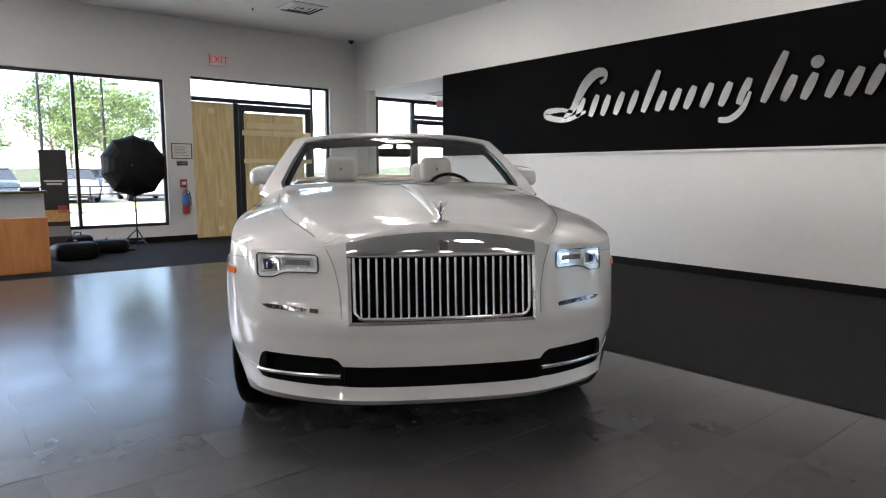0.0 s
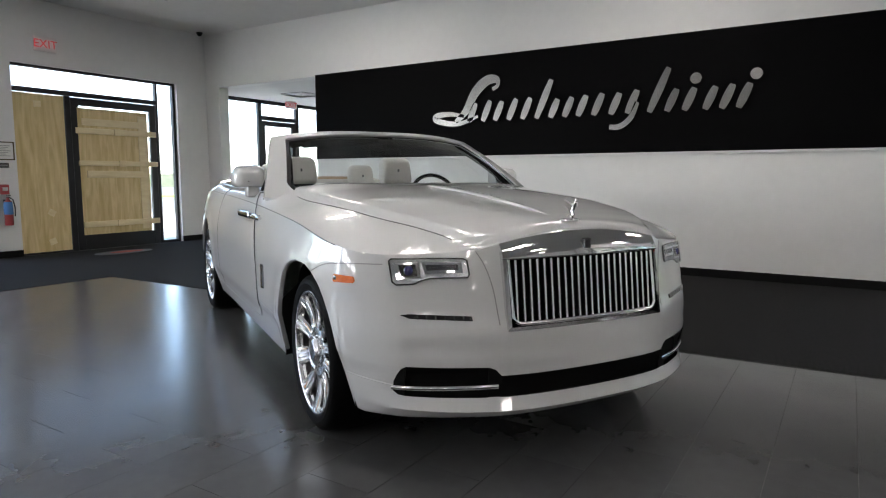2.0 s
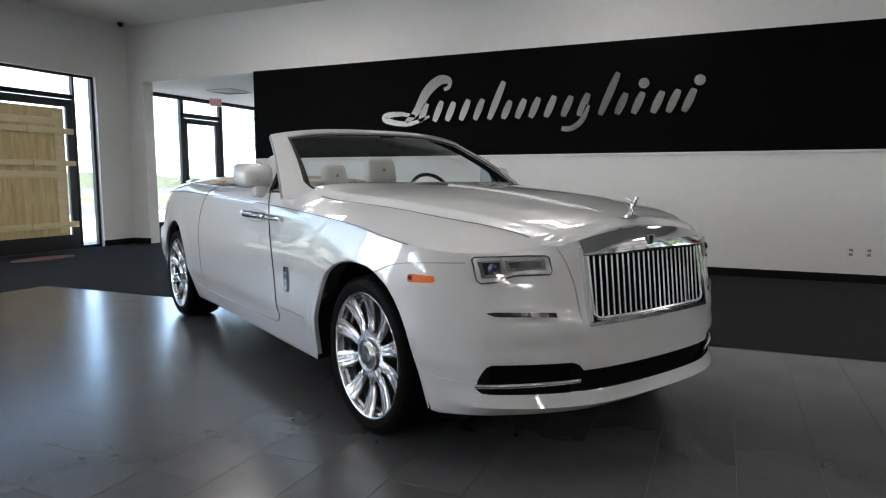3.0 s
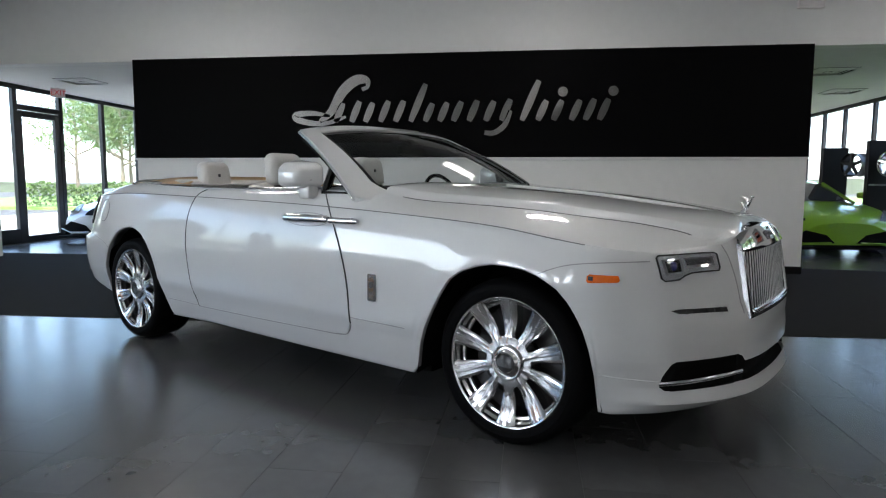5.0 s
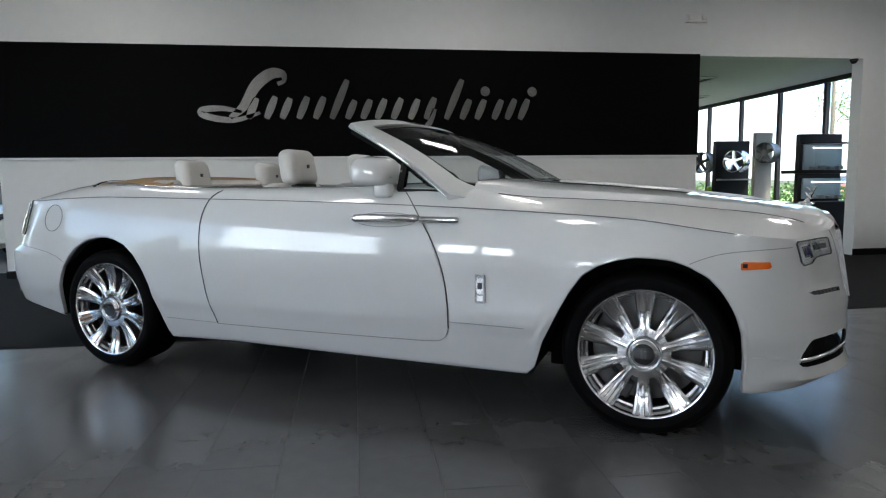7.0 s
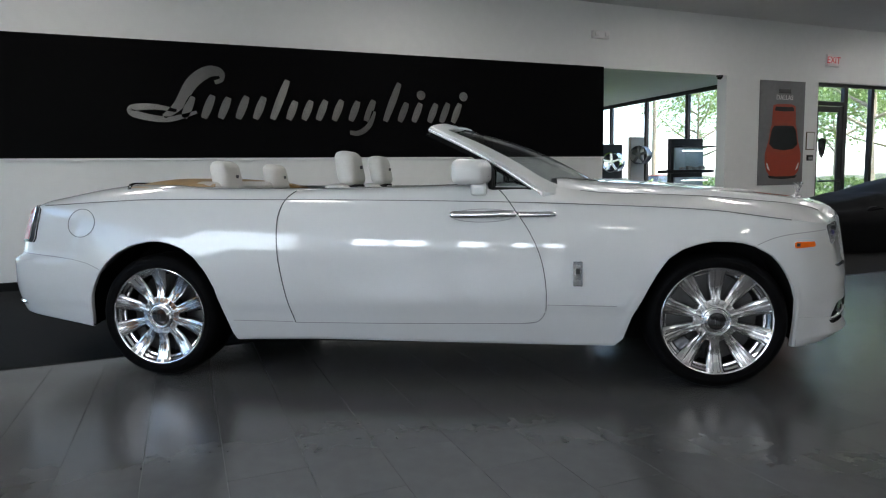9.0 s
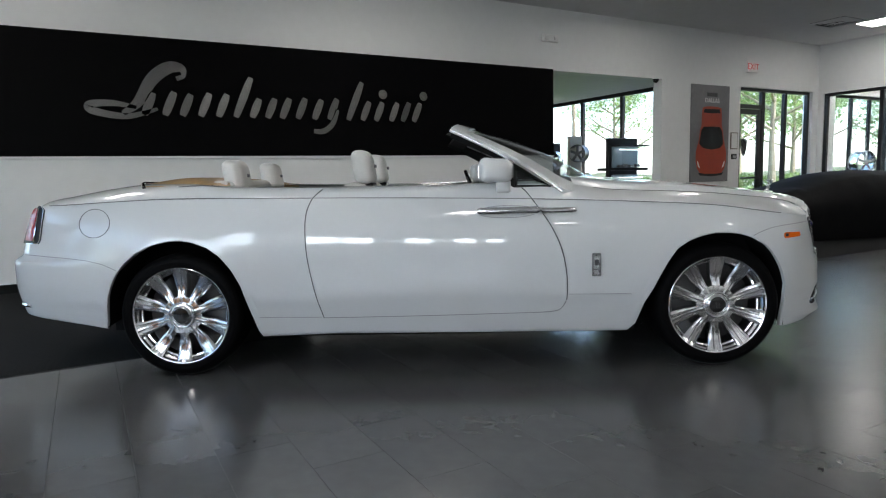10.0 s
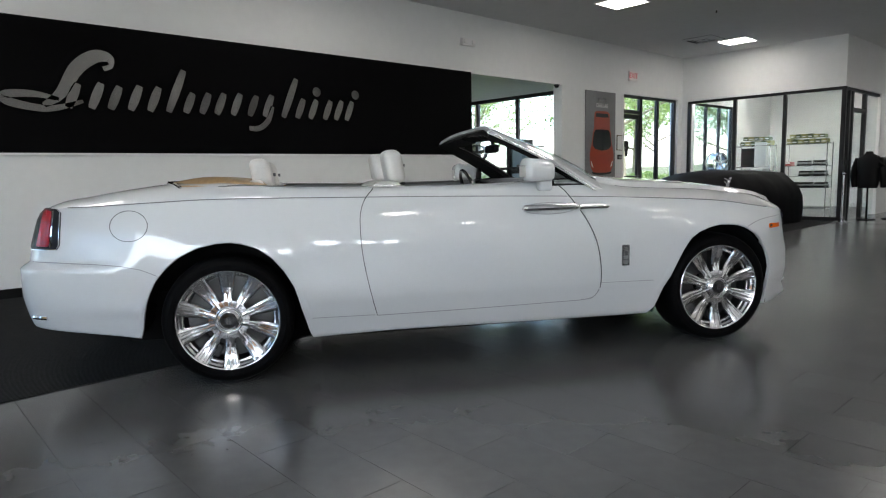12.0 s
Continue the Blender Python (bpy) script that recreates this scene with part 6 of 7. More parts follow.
# ---- wedge-shaped sports cars in the rear hall ----
M["green"] = mat("lime_green_paint", (0.22, 0.42, 0.015), .3, var=.03, scale=20, coat=1.0)
M["white2"] = mat("white_sports_paint", (0.78, 0.78, 0.78), .3, var=.02, scale=20, coat=1.0)
M["darkglass"] = mat("dark_car_glass", (0.02, 0.022, 0.024), .04, coat=1.0)


def sports_car(m, paint, label, stripes=False):
    """x forward from the car's middle, length 4.5 m."""
    t = thing("sports_car", label, "car", m)
    sec = [(2.24, .62, .17, .40, .47, .50), (2.15, .82, .15, .44, .60, .55), (1.9, .93, .14, .56, .66, .64), (1.4, .97, .15, .70, .72, .74), (.9, .96, .17, .78, .74, .82), (.35, .95, .18, .83, .74, .90),
           (-.3, .95, .18, .85, .74, .92), (-1.0, .98, .18, .88, .74, .95), (-1.6, .99, .2, .88, .76, .93), (-2.0, .96, .25, .84, .74, .88), (-2.22, .88, .34, .78, .70, .82)]
    bm = bmesh.new()
    rows = []
    for x, w, z0, zs, wt, zt in sec:
        half = [(w * .86, z0), (w * .99, z0 + .10), (w, (z0 + zs) / 2), (w * .95, zs), (wt * .86, zt - .015), (wt * .4, zt + .012), (0, zt + .018)]
        pts = [(x, -y, z) for y, z in half] + [(x, y, z) for y, z in half[-2::-1]]
        rows.append([bm.verts.new(p) for p in pts])
    for a, b in zip(rows, rows[1:]):
        for k in range(len(a) - 1):
            bm.faces.new((a[k], b[k], b[k + 1], a[k + 1]))
        bm.faces.new((a[0], a[-1], b[-1], b[0]))
    bm.faces.new(rows[0])
    bm.faces.new(rows[-1][::-1])
    bmesh.ops.bevel(bm, geom=[e for e in bm.edges if e.calc_face_angle(0) > .45], offset=.02, segments=2, affect='EDGES')
    part("body", bm, paint, t, "", True, 28)
    bm = bmesh.new()
    low = [(1.05, .72, .79), (.1, .80, .88), (-.6, .80, .90), (-1.75, .66, .90)]
    up = [(.99, .60, .82), (.20, .52, 1.13), (-.40, .52, 1.165), (-1.55, .46, .95)]
    rr = []
    for (xl, yl, zl), (xu, yu, zu) in zip(low, up):
        rr.append([bm.verts.new((xl, -yl, zl)), bm.verts.new((xu, -yu, zu)), bm.verts.new((xu, 0, zu + .02)), bm.verts.new((xu, yu, zu)), bm.verts.new((xl, yl, zl))])
    for a, b in zip(rr, rr[1:]):
        for k in range(4):
            bm.faces.new((a[k], b[k], b[k + 1], a[k + 1]))
    part("glasshouse", bm, M["darkglass"], t, "dark raked windows")
    bm = bmesh.new()
    extrude_poly(bm, [(.16, -.50, 1.14), (.16, .50, 1.14), (-.42, .50, 1.175), (-.42, -.50, 1.175)], Vector((0, 0, .02)))
    part("roof", bm, paint, t)
    for s in (-1, 1):
        bm = bmesh.new()
        sweep(bm, [(1.02, s * .70, .80), (.22, s * .545, 1.14)], .028, 8)
        part("pillar", bm, paint, t)
        bm = bmesh.new()
        extrude_poly(bm, [(2.10, s * .56, .545), (1.62, s * .86, .675), (1.75, s * .90, .62), (2.02, s * .80, .53)], Vector((0, 0, .035)))
        part("head_lamp", bm, M["lampdark"], t, "slanted smoked head lamp")
        bm = bmesh.new()
        extrude_poly(bm, [(2.215, s * .16, .20), (2.215, s * .66, .185), (2.20, s * .78, .30), (2.215, s * .60, .40), (2.235, s * .30, .33)], Vector((.035, 0, 0)))
        part("front_intake", bm, M["blackmat"], t, "angular black intake")
        bm = bmesh.new()
        sweep(bm, [(2.262, s * .22, .21), (2.255, s * .62, .195), (2.21, s * .84, .26)], .012, 6)
        part("intake_lip", bm, paint, t)
        for x in (1.36, -1.28):
            w = part("wheel", lathe_bm([(.20, -.02), (.255, -.005), (.27, -.02), (.26, -.2)], 30), M["black"], t, "", True)
            w.matrix_basis = Matrix.Translation((x, s * .965, .335)) @ Matrix.Rotation(0 if s > 0 else math.pi, 4, 'Z')
            part("tyre", lathe_bm([(.265, -.01), (.30, .004), (.33, -.02), (.335, -.06), (.335, -.22), (.27, -.25)], 36), M["rubber"], w, "", True)
            for i in range(5):
                o = part("spoke", box_bm((-.02, -.03, .02), (.02, -.006, .26), .006, 1), M["silver"], w)
                o.matrix_basis = Matrix.Rotation(2 * math.pi * i / 5, 4, 'Y')
        bm = bmesh.new()
        soft_box(bm, (.72, s * 1.02, .93), (.16, .2, .11), .04)
        part("door_mirror", bm, paint, t, "", True)
        if stripes:
            bm = bmesh.new()
            pts = [(2.26, .50), (2.15, .575), (1.9, .665), (1.4, .765), (1.0, .83)]
            vs = [[bm.verts.new((x, s * a, z + .012)) for a in (.10, .30)] for x, z in pts]
            for a, b in zip(vs, vs[1:]):
                bm.faces.new((a[0], b[0], b[1], a[1]))
            part("stripe", bm, M["blackmat"], t, "broad black bonnet stripe")
    part("splitter", box_bm((2.0, -.85, .10), (2.30, .85, .135), .01), M["blackmat"], t)
    return t


sports_car(pose(1.98, 11.5, 0, 0, 0, -88), M["green"], "lime green wedge-shaped sports car with dark windows")
sports_car(pose(-10.40, 11.42, 0, 0, 0, -95), M["white2"], "white wedge-shaped sports car with black bonnet stripes", True)


# ---- displays along the east glazing ----
def alloy(t, c, face, r, mtl, name="wheel"):
    """A bare alloy wheel; face is the way its front points."""
    q = Vector(face).to_track_quat('Y', 'Z').to_matrix().to_4x4()
    m = Matrix.Translation(c) @ q
    w = part(name, lathe_bm([(r * .93, -.01), (r, 0), (r, -.02), (r * .94, -.04), (r * .90, -.22), (r * .98, -.25), (r * .98, -.26), (r * .86, -.24), (r * .86, -.05)], 36), mtl, t, "", True)
    w.matrix_basis = m
    for i in range(5):
        o = part("spoke", box_bm((-.028, -.05, .03), (.028, -.012, r * .95), .008, 1), mtl, w)
        o.matrix_basis = Matrix.Rotation(2 * math.pi * i / 5, 4, 'Y')
    part("hub", cyl_bm((0, -.06, 0), (0, -.006, 0), .055, None, 16), mtl, w)


s1 = thing("display_stand", "tall black display panel with a polished alloy wheel mounted on it", "display stand", pose(3.32, 10.6, 0))
part("panel", box_bm((-.36, 0, 0), (.36, .12, 1.88), .006), M["black"], s1)
part("shelf", box_bm((-.34, -.2, 1.10), (.34, 0, 1.13), .004), M["ink"], s1)
part("foot", box_bm((-.40, -.25, 0), (.40, .3, .05), .006), M["black"], s1)
alloy(s1, (-.20, -.32, 1.47), (-.90, -.44, 0), .215, M["rimchrome"])
s2 = thing("display_stand", "black display panel with a dark alloy wheel mounted on it", "display stand", pose(2.70, 11.5, 0))
part("panel", box_bm((-.10, 0, 0), (.34, .12, 1.80), .006), M["black"], s2)
part("foot", box_bm((-.2, -.25, 0), (.40, .3, .05), .006), M["black"], s2)
alloy(s2, (.14, -.52, 1.47), (-.90, -.44, 0), .215, M["black"])
M["beige"] = mat("beige_display_board", (0.40, 0.38, 0.33), .6, var=.06, scale=4)
s3 = thing("display_stand", "narrow beige display panel with a spoked wheel mounted on it", "display stand", pose(3.41, 9.75, 0))
part("panel", box_bm((-.17, 0, 0), (.17, .10, 1.98), .004), M["beige"], s3)
part("foot", box_bm((-.2, -.2, 0), (.2, .25, .04), .004), M["beige"], s3)
alloy(s3, (-.10, -.14, 1.60), (-.90, -.44, 0), .19, M["disc"])
M["glow"] = mat("lit_showcase_tube", (.9, .95, 1), .4, emit=(.85, .93, 1), estr=0.6)
M["caseblue"] = mat("pale_blue_case_back", (0.30, 0.38, 0.43), .35, var=.05, scale=4)
s4 = thing("display_cabinet", "black display cabinet with two lit glass showcases", "display cabinet", pose(3.61, 8.42, 0))
part("back_panel", box_bm((-.40, .10, 0), (.38, .20, 1.86), .006), M["black"], s4)
part("plinth", box_bm((-.46, -.35, 0), (.46, .10, .10), .01), M["black"], s4)
part("drawer_base", box_bm((-.40, -.22, .10), (.42, .10, .74), .008), M["black"], s4)
part("side_shelf", box_bm((-.72, -.16, 1.20), (.42, .10, 1.255), .004), M["black"], s4)
for z0, z1 in ((1.262, 1.68), (.78, 1.12)):
    part("case_back", box_bm((-.34, .06, z0), (.36, .095, z1), .002), M["caseblue"], s4)
    part("light_tube", box_bm((-.30, -.10, z1 - .07), (.33, -.08, z1 - .052), .004), M["glow"], s4, "lit tube")
    part("glass_box", box_bm((-.34, -.2, z0), (.36, -.195, z1)), M["glass"], s4).visible_shadow = False
    for i in range(4):
        part("small_model", box_bm((-.28 + .16 * i, -.06, z0 + .002), (-.18 + .16 * i, .02, z0 + .05 + .02 * (i % 2)), .012), M["ink"], s4)
part("shelf_top", box_bm((-.40, -.2, 1.685), (.42, .10, 1.71), .004), M["black"], s4)


# ---- the small shop: shelving and goods ----
M["wire"] = mat("chromed_wire", (.6, .6, .6), .25, metal=1.0)


def wire_rack(x, y, w, levels):
    t = thing("wire_shelving", "chromed wire shelving rack with folded goods", "shelving", pose(x, y, 0), "wire shelving racks")
    for dx in (0, .40):
        for dy in (0, w):
            part("post", cyl_bm((dx, dy, 0), (dx, dy, levels[-1] + .03), .013, None, 8), M["wire"], t)
    for z in levels:
        bm = bmesh.new()
        for i in range(9):
            add_box(bm, (.05 * i - .004, 0, z - .004), (.05 * i + .004, w, z + .004))
        for dy in (0, w / 2, w):
            add_box(bm, (0, dy - .005, z - .02), (.40, dy + .005, z - .004))
        part("shelf", bm, M["wire"], t)
    return t


wire_rack(9.35, 4.30, .95, (.15, .63, .90, 1.14, 1.66))
wire_rack(9.35, 5.55, .84, (.15, .63, .90, 1.14, 1.66))
M["olive"] = mat("olive_carton", (0.07, 0.09, 0.035), .6, var=.2, scale=9)
M["yellow"] = mat("yellow_carton", (0.27, 0.26, 0.10), .6, var=.2, scale=9)
_rng = random.Random(4)
for _y0, _n in ((4.36, 7), (5.58, 6)):
    for i in range(_n):
        y = _y0 + .125 * i
        b = thing("boxed_goods", "small olive and yellow carton on a wire shelf", "box", pose(9.45, y, 1.666), "cartons on shelves")
        part("carton", box_bm((0, 0, 0), (.26, .105, .095 + .035 * _rng.random()), .006), M["olive"] if i % 2 else M["yellow"], b)
        part("lid_strip", box_bm((-.002, .01, .03), (.0, .095, .05)), M["paper"], b)
for _y0, _n in ((4.40, 6), (5.62, 5)):
    for i in range(_n):
        b = thing("boxed_goods", "small yellow and olive carton stacked on another", "box", pose(9.46, _y0 + .128 * i, 1.80), "cartons on shelves")
        part("carton", box_bm((0, 0, 0), (.24, .11, .075 + .02 * _rng.random()), .006), M["yellow"] if i % 2 else M["olive"], b)
        part("lid_strip", box_bm((-.002, .012, .02), (.0, .095, .04)), M["paper"], b)
rb = thing("boxed_goods", "low red and white printed box on a wire shelf", "box", pose(9.42, 5.20, 1.146), "cartons on shelves")
part("carton", box_bm((0, -.12, 0), (.22, .10, .10), .006), M["alarm"], rb)
part("lid_strip", box_bm((-.002, -.10, .055), (0, .08, .09)), M["paper"], rb)
for _y, _z, _h in ((5.66, .906, .18), (5.85, .906, .14), (6.10, .906, .20), (5.70, .636, .15), (6.05, .636, .19)):
    b = thing("boxed_goods", "plain pale carton on a lower wire shelf", "box", pose(9.44, _y, _z), "cartons on shelves")
    part("carton", box_bm((0, -.07, 0), (.24, .09, _h), .006), M["paper"], b)
    part("lid_strip", box_bm((-.002, -.05, .03), (0, .07, .06)), M["ink"], b)
for _z, _ys in ((1.146, (4.50, 4.84)), (.906, (4.48, 4.80)), (.636, (4.46, 4.78, 5.08))):
    for y in _ys:
        f = thing("folded_clothes", "pile of folded dark clothing on a wire shelf", "clothes", pose(9.40, y, _z), "folded clothes")
        for k in range(3):
            bm = bmesh.new()
            soft_box(bm, (.17, 0, .022 + .04 * k), (.32 - .02 * k, .25 - .01 * k, .04), .018)
            part("garment", bm, M["fabric"] if k != 1 else M["ink"], f, "", True)
pnl = thing("picture", "black square framed picture on the shelving", "picture frame", pose(9.38, 5.93, 1.146))
part("panel", box_bm((0, 0, 0), (.03, .32, .46), .004), M["black"], pnl)
part("stand_foot", box_bm((0, .05, 0), (.14, .27, .012), .003), M["black"], pnl)
pnw = thing("picture", "pale square framed picture on the shelving", "picture frame", pose(9.36, 5.64, 1.146))
part("panel", box_bm((0, 0, 0), (.03, .28, .60), .004), M["paper"], pnw)
part("stand_foot", box_bm((0, .02, 0), (.14, .16, .012), .003), M["paper"], pnw)
ws = thing("wheel_display", "polished alloy wheel standing on a white plinth", "wheel", pose(8.7, 6.45, 0))
part("plinth", box_bm((-.25, -.25, 0), (.25, .25, 1.0), .01), M["signwhite"], ws)
alloy(ws, (0, 0, 1.26), (-.25, -.97, 0), .26, M["rimchrome"])


# ---- mannequin torso with a black jacket, and a barrier post ----
def jacket_stand(x, y, a):
    t = thing("clothes_mannequin", "headless dress form wearing a dark jacket on a steel base", "mannequin", pose(x, y, 0, 0, 0, a), "dress forms")
    bm = bmesh.new()
    bmesh.ops.create_cone(bm, cap_ends=True, segments=28, radius1=.17, radius2=.16, depth=.02, matrix=Matrix.Translation((0, 0, .010)))
    add_cyl(bm, (0, 0, .02), (0, 0, .85), .018, None, 12)
    prof = [(.18, .66, .13), (.22, .80, .15), (.21, .98, .14), (.23, 1.14, .14), (.24, 1.24, .13), (.20, 1.31, .10), (.08, 1.36, .07), (.06, 1.41, .06)]
    rings = [[bm.verts.new((rx * math.cos(u), ry * math.sin(u), z)) for u in [2 * math.pi * i / 20 for i in range(20)]] for rx, z, ry in prof]
    for p, q in zip(rings, rings[1:]):
        for i in range(20):
            bm.faces.new((p[i], p[(i + 1) % 20], q[(i + 1) % 20], q[i]))
    bm.faces.new(rings[0][::-1])
    bm.faces.new(rings[-1])
    for s in (-1, 1):
        sweep(bm, [(s * .21, 0, 1.26), (s * .28, .01, 1.08), (s * .31, .0, .88), (s * .30, -.04, .68)], lambda u: .075 - .018 * u, 10)
    mesh = part("dress_form", bm, M["fabric"], t, "", True, 60)
    return t


jacket_stand(8.30, 3.20, 70)
jacket_stand(8.72, 2.86, 50)
st = thing("barrier_post", "chromed barrier post on a round base", "barrier post", pose(7.42, 3.40, 0))
part("base", lathe_bm([(.001, 0), (.16, 0), (.16, .012), (.05, .04), (.02, .05), (.001, .05)], 28, 'Z'), M["chrome"], st, "", True)
part("post", cyl_bm((0, 0, .04), (0, 0, .95), .018, None, 14), M["chrome"], st, "", True)
bm = bmesh.new()
add_ball(bm, (0, 0, .97), .035)
part("knob", bm, M["chrome"], st, "", True)

# ---- outdoors ----
M["asphalt"] = mat("worn_asphalt", (0.055, 0.055, 0.056), .9, var=.2, scale=.6, bump=.2, bscale=30)
M["concrete"] = mat("pale_concrete", (0.24, 0.24, 0.23), .85, var=.12, scale=.8, bump=.1, bscale=25)
M["grass"] = mat("lawn_grass", (0.12, 0.20, 0.045), .9, var=.3, scale=1.2, bump=.5, bscale=50)
M["bark"] = mat("grey_bark", (0.16, 0.13, 0.10), .9, var=.3, scale=9, bump=.5, bscale=25)
M["leaf"] = mat("spring_leaves", (0.13, 0.19, 0.06), .6, var=.35, scale=1.5)
M["leaf2"] = mat("dark_leaves", (0.09, 0.14, 0.045), .65, var=.35, scale=1.5)
for _m in (M["leaf"], M["leaf2"]):
    _nt = _m.node_tree
    _tl, _mx = _nt.nodes.new("ShaderNodeBsdfTranslucent"), _nt.nodes.new("ShaderNodeMixShader")
    _mx.inputs[0].default_value = 0.45
    _bs = _nt.nodes["Principled BSDF"]
    _nt.links.new(_bs.inputs["Base Color"].links[0].from_socket, _tl.inputs[0])
    _nt.links.new(_bs.outputs[0], _mx.inputs[1])
    _nt.links.new(_tl.outputs[0], _mx.inputs[2])
    _nt.links.new(_mx.outputs[0], _nt.nodes["Material Output"].inputs[0])
M["farwood"] = mat("distant_wood", (0.04, 0.05, 0.03), .9, var=.4, scale=.25)
GZ = -0.16
structure("ground", box_bm((-900, -900, GZ - .5), (900, 900, GZ)), M["asphalt"], "wide worn asphalt car park reaching the horizon", "ground")
structure("pavement", boxes_bm([((-21.0, -30, GZ), (-12.25, 40, GZ + .10)), ((5.2, 7.2, GZ), (15.2, 9.0, GZ + .12)), ((4.2, 9.0, GZ), (6.0, 24, GZ + .12))], .02), M["concrete"], "pale concrete walk beside the building", "pavement")
structure("lawn", boxes_bm([((-27.0, -30, GZ), (-22.2, 7.5, GZ + .14)), ((-40.0, 25.0, GZ), (-22.0, 60, GZ + .14)), ((6.0, 9.0, GZ), (40, 60, GZ + .16))]), M["grass"], "mown green lawn strip", "lawn")
structure("kerb", boxes_bm([((-22.2, -30, GZ), (-21.9, 7.5, GZ + .16)), ((-22.3, 25.0, GZ), (-22.0, 60, GZ + .16))], .02), M["concrete"], "concrete kerb along the lawn", "kerb")


def tree(seed, h, spread, leaf, n, label):
    rng = random.Random(seed)
    t = thing("tree", label, "tree", None, "trees outside")
    bm = bmesh.new()
    fork = h * .30
    sweep(bm, [(0, 0, -.1), (.03, .02, fork * .5), (0, .05, fork), (.05, 0, h * .62), (.02, .03, h * .92)], lambda u: h * .022 * (1 - .85 * u) + .01, 8)
    tips = []
    for i in range(11):
        a = i * 2.4 + rng.random() * .6
        z0 = fork + (h * .55) * i / 11
        L = spread * (1 - .55 * i / 11) * (.75 + .4 * rng.random())
        p0 = Vector((.02, .02, z0))
        p2 = p0 + Vector((math.cos(a) * L, math.sin(a) * L, L * (.45 + .3 * rng.random())))
        p1 = p0.lerp(p2, .5) + Vector((0, 0, -.06 * L))
        sweep(bm, [p0, p1, p2], lambda u: h * .009 * (1 - .8 * u) + .006, 6)
        tips += [(p1, .55), (p0.lerp(p2, .75), .8), (p2, 1.0)]
        for k in range(3):
            q = p1.lerp(p2, .2 + .3 * k)
            r = q + Vector((rng.uniform(-1, 1), rng.uniform(-1, 1), rng.uniform(.1, .9))) * L * .35
            sweep(bm, [q, r], lambda u: .012 * (1 - .6 * u), 5)
            tips.append((r, .7))
    tips.append((Vector((.02, .03, h * .95)), .9))
    part("trunk", bm, M["bark"], t, "", True)
    co, fa = [], []
    for i in range(n):
        c, s = tips[rng.randrange(len(tips))]
        p = c + Vector((rng.gauss(0, 1), rng.gauss(0, 1), rng.gauss(0, .8))) * spread * .17 * s
        u = Vector((rng.uniform(-1, 1), rng.uniform(-1, 1), rng.uniform(-1, 1))).normalized()
        v = u.orthogonal().normalized()
        w = u.cross(v)
        L = .07 + .06 * rng.random()
        k = len(co)
        co += [p - v * L, p - w * L * .45, p + v * L, p + w * L * .45]
        fa.append((k, k + 1, k + 2, k + 3))
    me = bpy.data.meshes.new("crown")
    me.from_pydata(co, [], fa)
    me.materials.append(leaf)
    c = new("crown", me)
    c.parent = t
    c["label"] = "loose crown of small leaves"
    return t


ta = tree(1, 6.5, 2.6, M["leaf"], 5200, "young spring-green deciduous tree on a lawn")
ta.matrix_world = pose(-40.0, 8.2, GZ)
tb = tree(2, 9.0, 4.2, M["leaf"], 8000, "broad spring-green deciduous tree")
tb.matrix_world = pose(22.0, 17.5, GZ)
tc_ = tree(3, 8.0, 3.4, M["leaf2"], 7000, "dense darker green tree")
tc_.matrix_world = pose(-31.0, 40.0, GZ)
for _x, _y, _a in ((-58, 9.6, 90), (-62, 4.0, 200)):
    copy_thing(ta, pose(_x, _y, GZ, 0, 0, _a))
for _x, _y, _a in ((34.0, 24.0, 80), (30, 36, 250), (44.0, 28.0, 20), (-42.0, 50.0, 130), (42, 16, 200)):
    copy_thing(tb, pose(_x, _y, GZ, 0, 0, _a))
for _x, _y, _a in ((-33.0, 44.0, 70), (-22.0, 36.0, 190), (28.0, 23.5, 45), (38.0, 19.0, 120)):
    copy_thing(tc_, pose(_x, _y, GZ, 0, 0, _a))


def hedge(name, x0, y0, x1, y1, h, seed):
    rng = random.Random(seed)
    co, fa = [], []
    n = int(math.hypot(x1 - x0, y1 - y0) * 420)
    dx, dy = x1 - x0, y1 - y0
    L = math.hypot(dx, dy)
    for i in range(n):
        s, q = rng.random(), rng.gauss(0, .28)
        p = Vector((x0 + dx * s - dy / L * q, y0 + dy * s + dx / L * q, GZ + .1 + (h + .12 * math.sin(s * L * 2)) * rng.random() ** .7))
        u = Vector((rng.uniform(-1, 1), rng.uniform(-1, 1), rng.uniform(-1, 1))).normalized()
        v = u.orthogonal().normalized()
        w = u.cross(v)
        r = .05 + .05 * rng.random()
        k = len(co)
        co += [p - v * r, p - w * r * .6, p + v * r, p + w * r * .6]
        fa.append((k, k + 1, k + 2, k + 3))
    me = bpy.data.meshes.new(name)
    me.from_pydata(co, [], fa)
    me.materials.append(M["leaf2"])
    return tagged(new(name, me), "clipped dense green hedge behind the lawn", "hedge", "", "stuff")


hedge("hedge", -25.5, 25.0, -18.5, 36.0, 1.1, 1)
hedge("hedge", 9.0, 22.0, 34.0, 16.0, 1.0, 2)
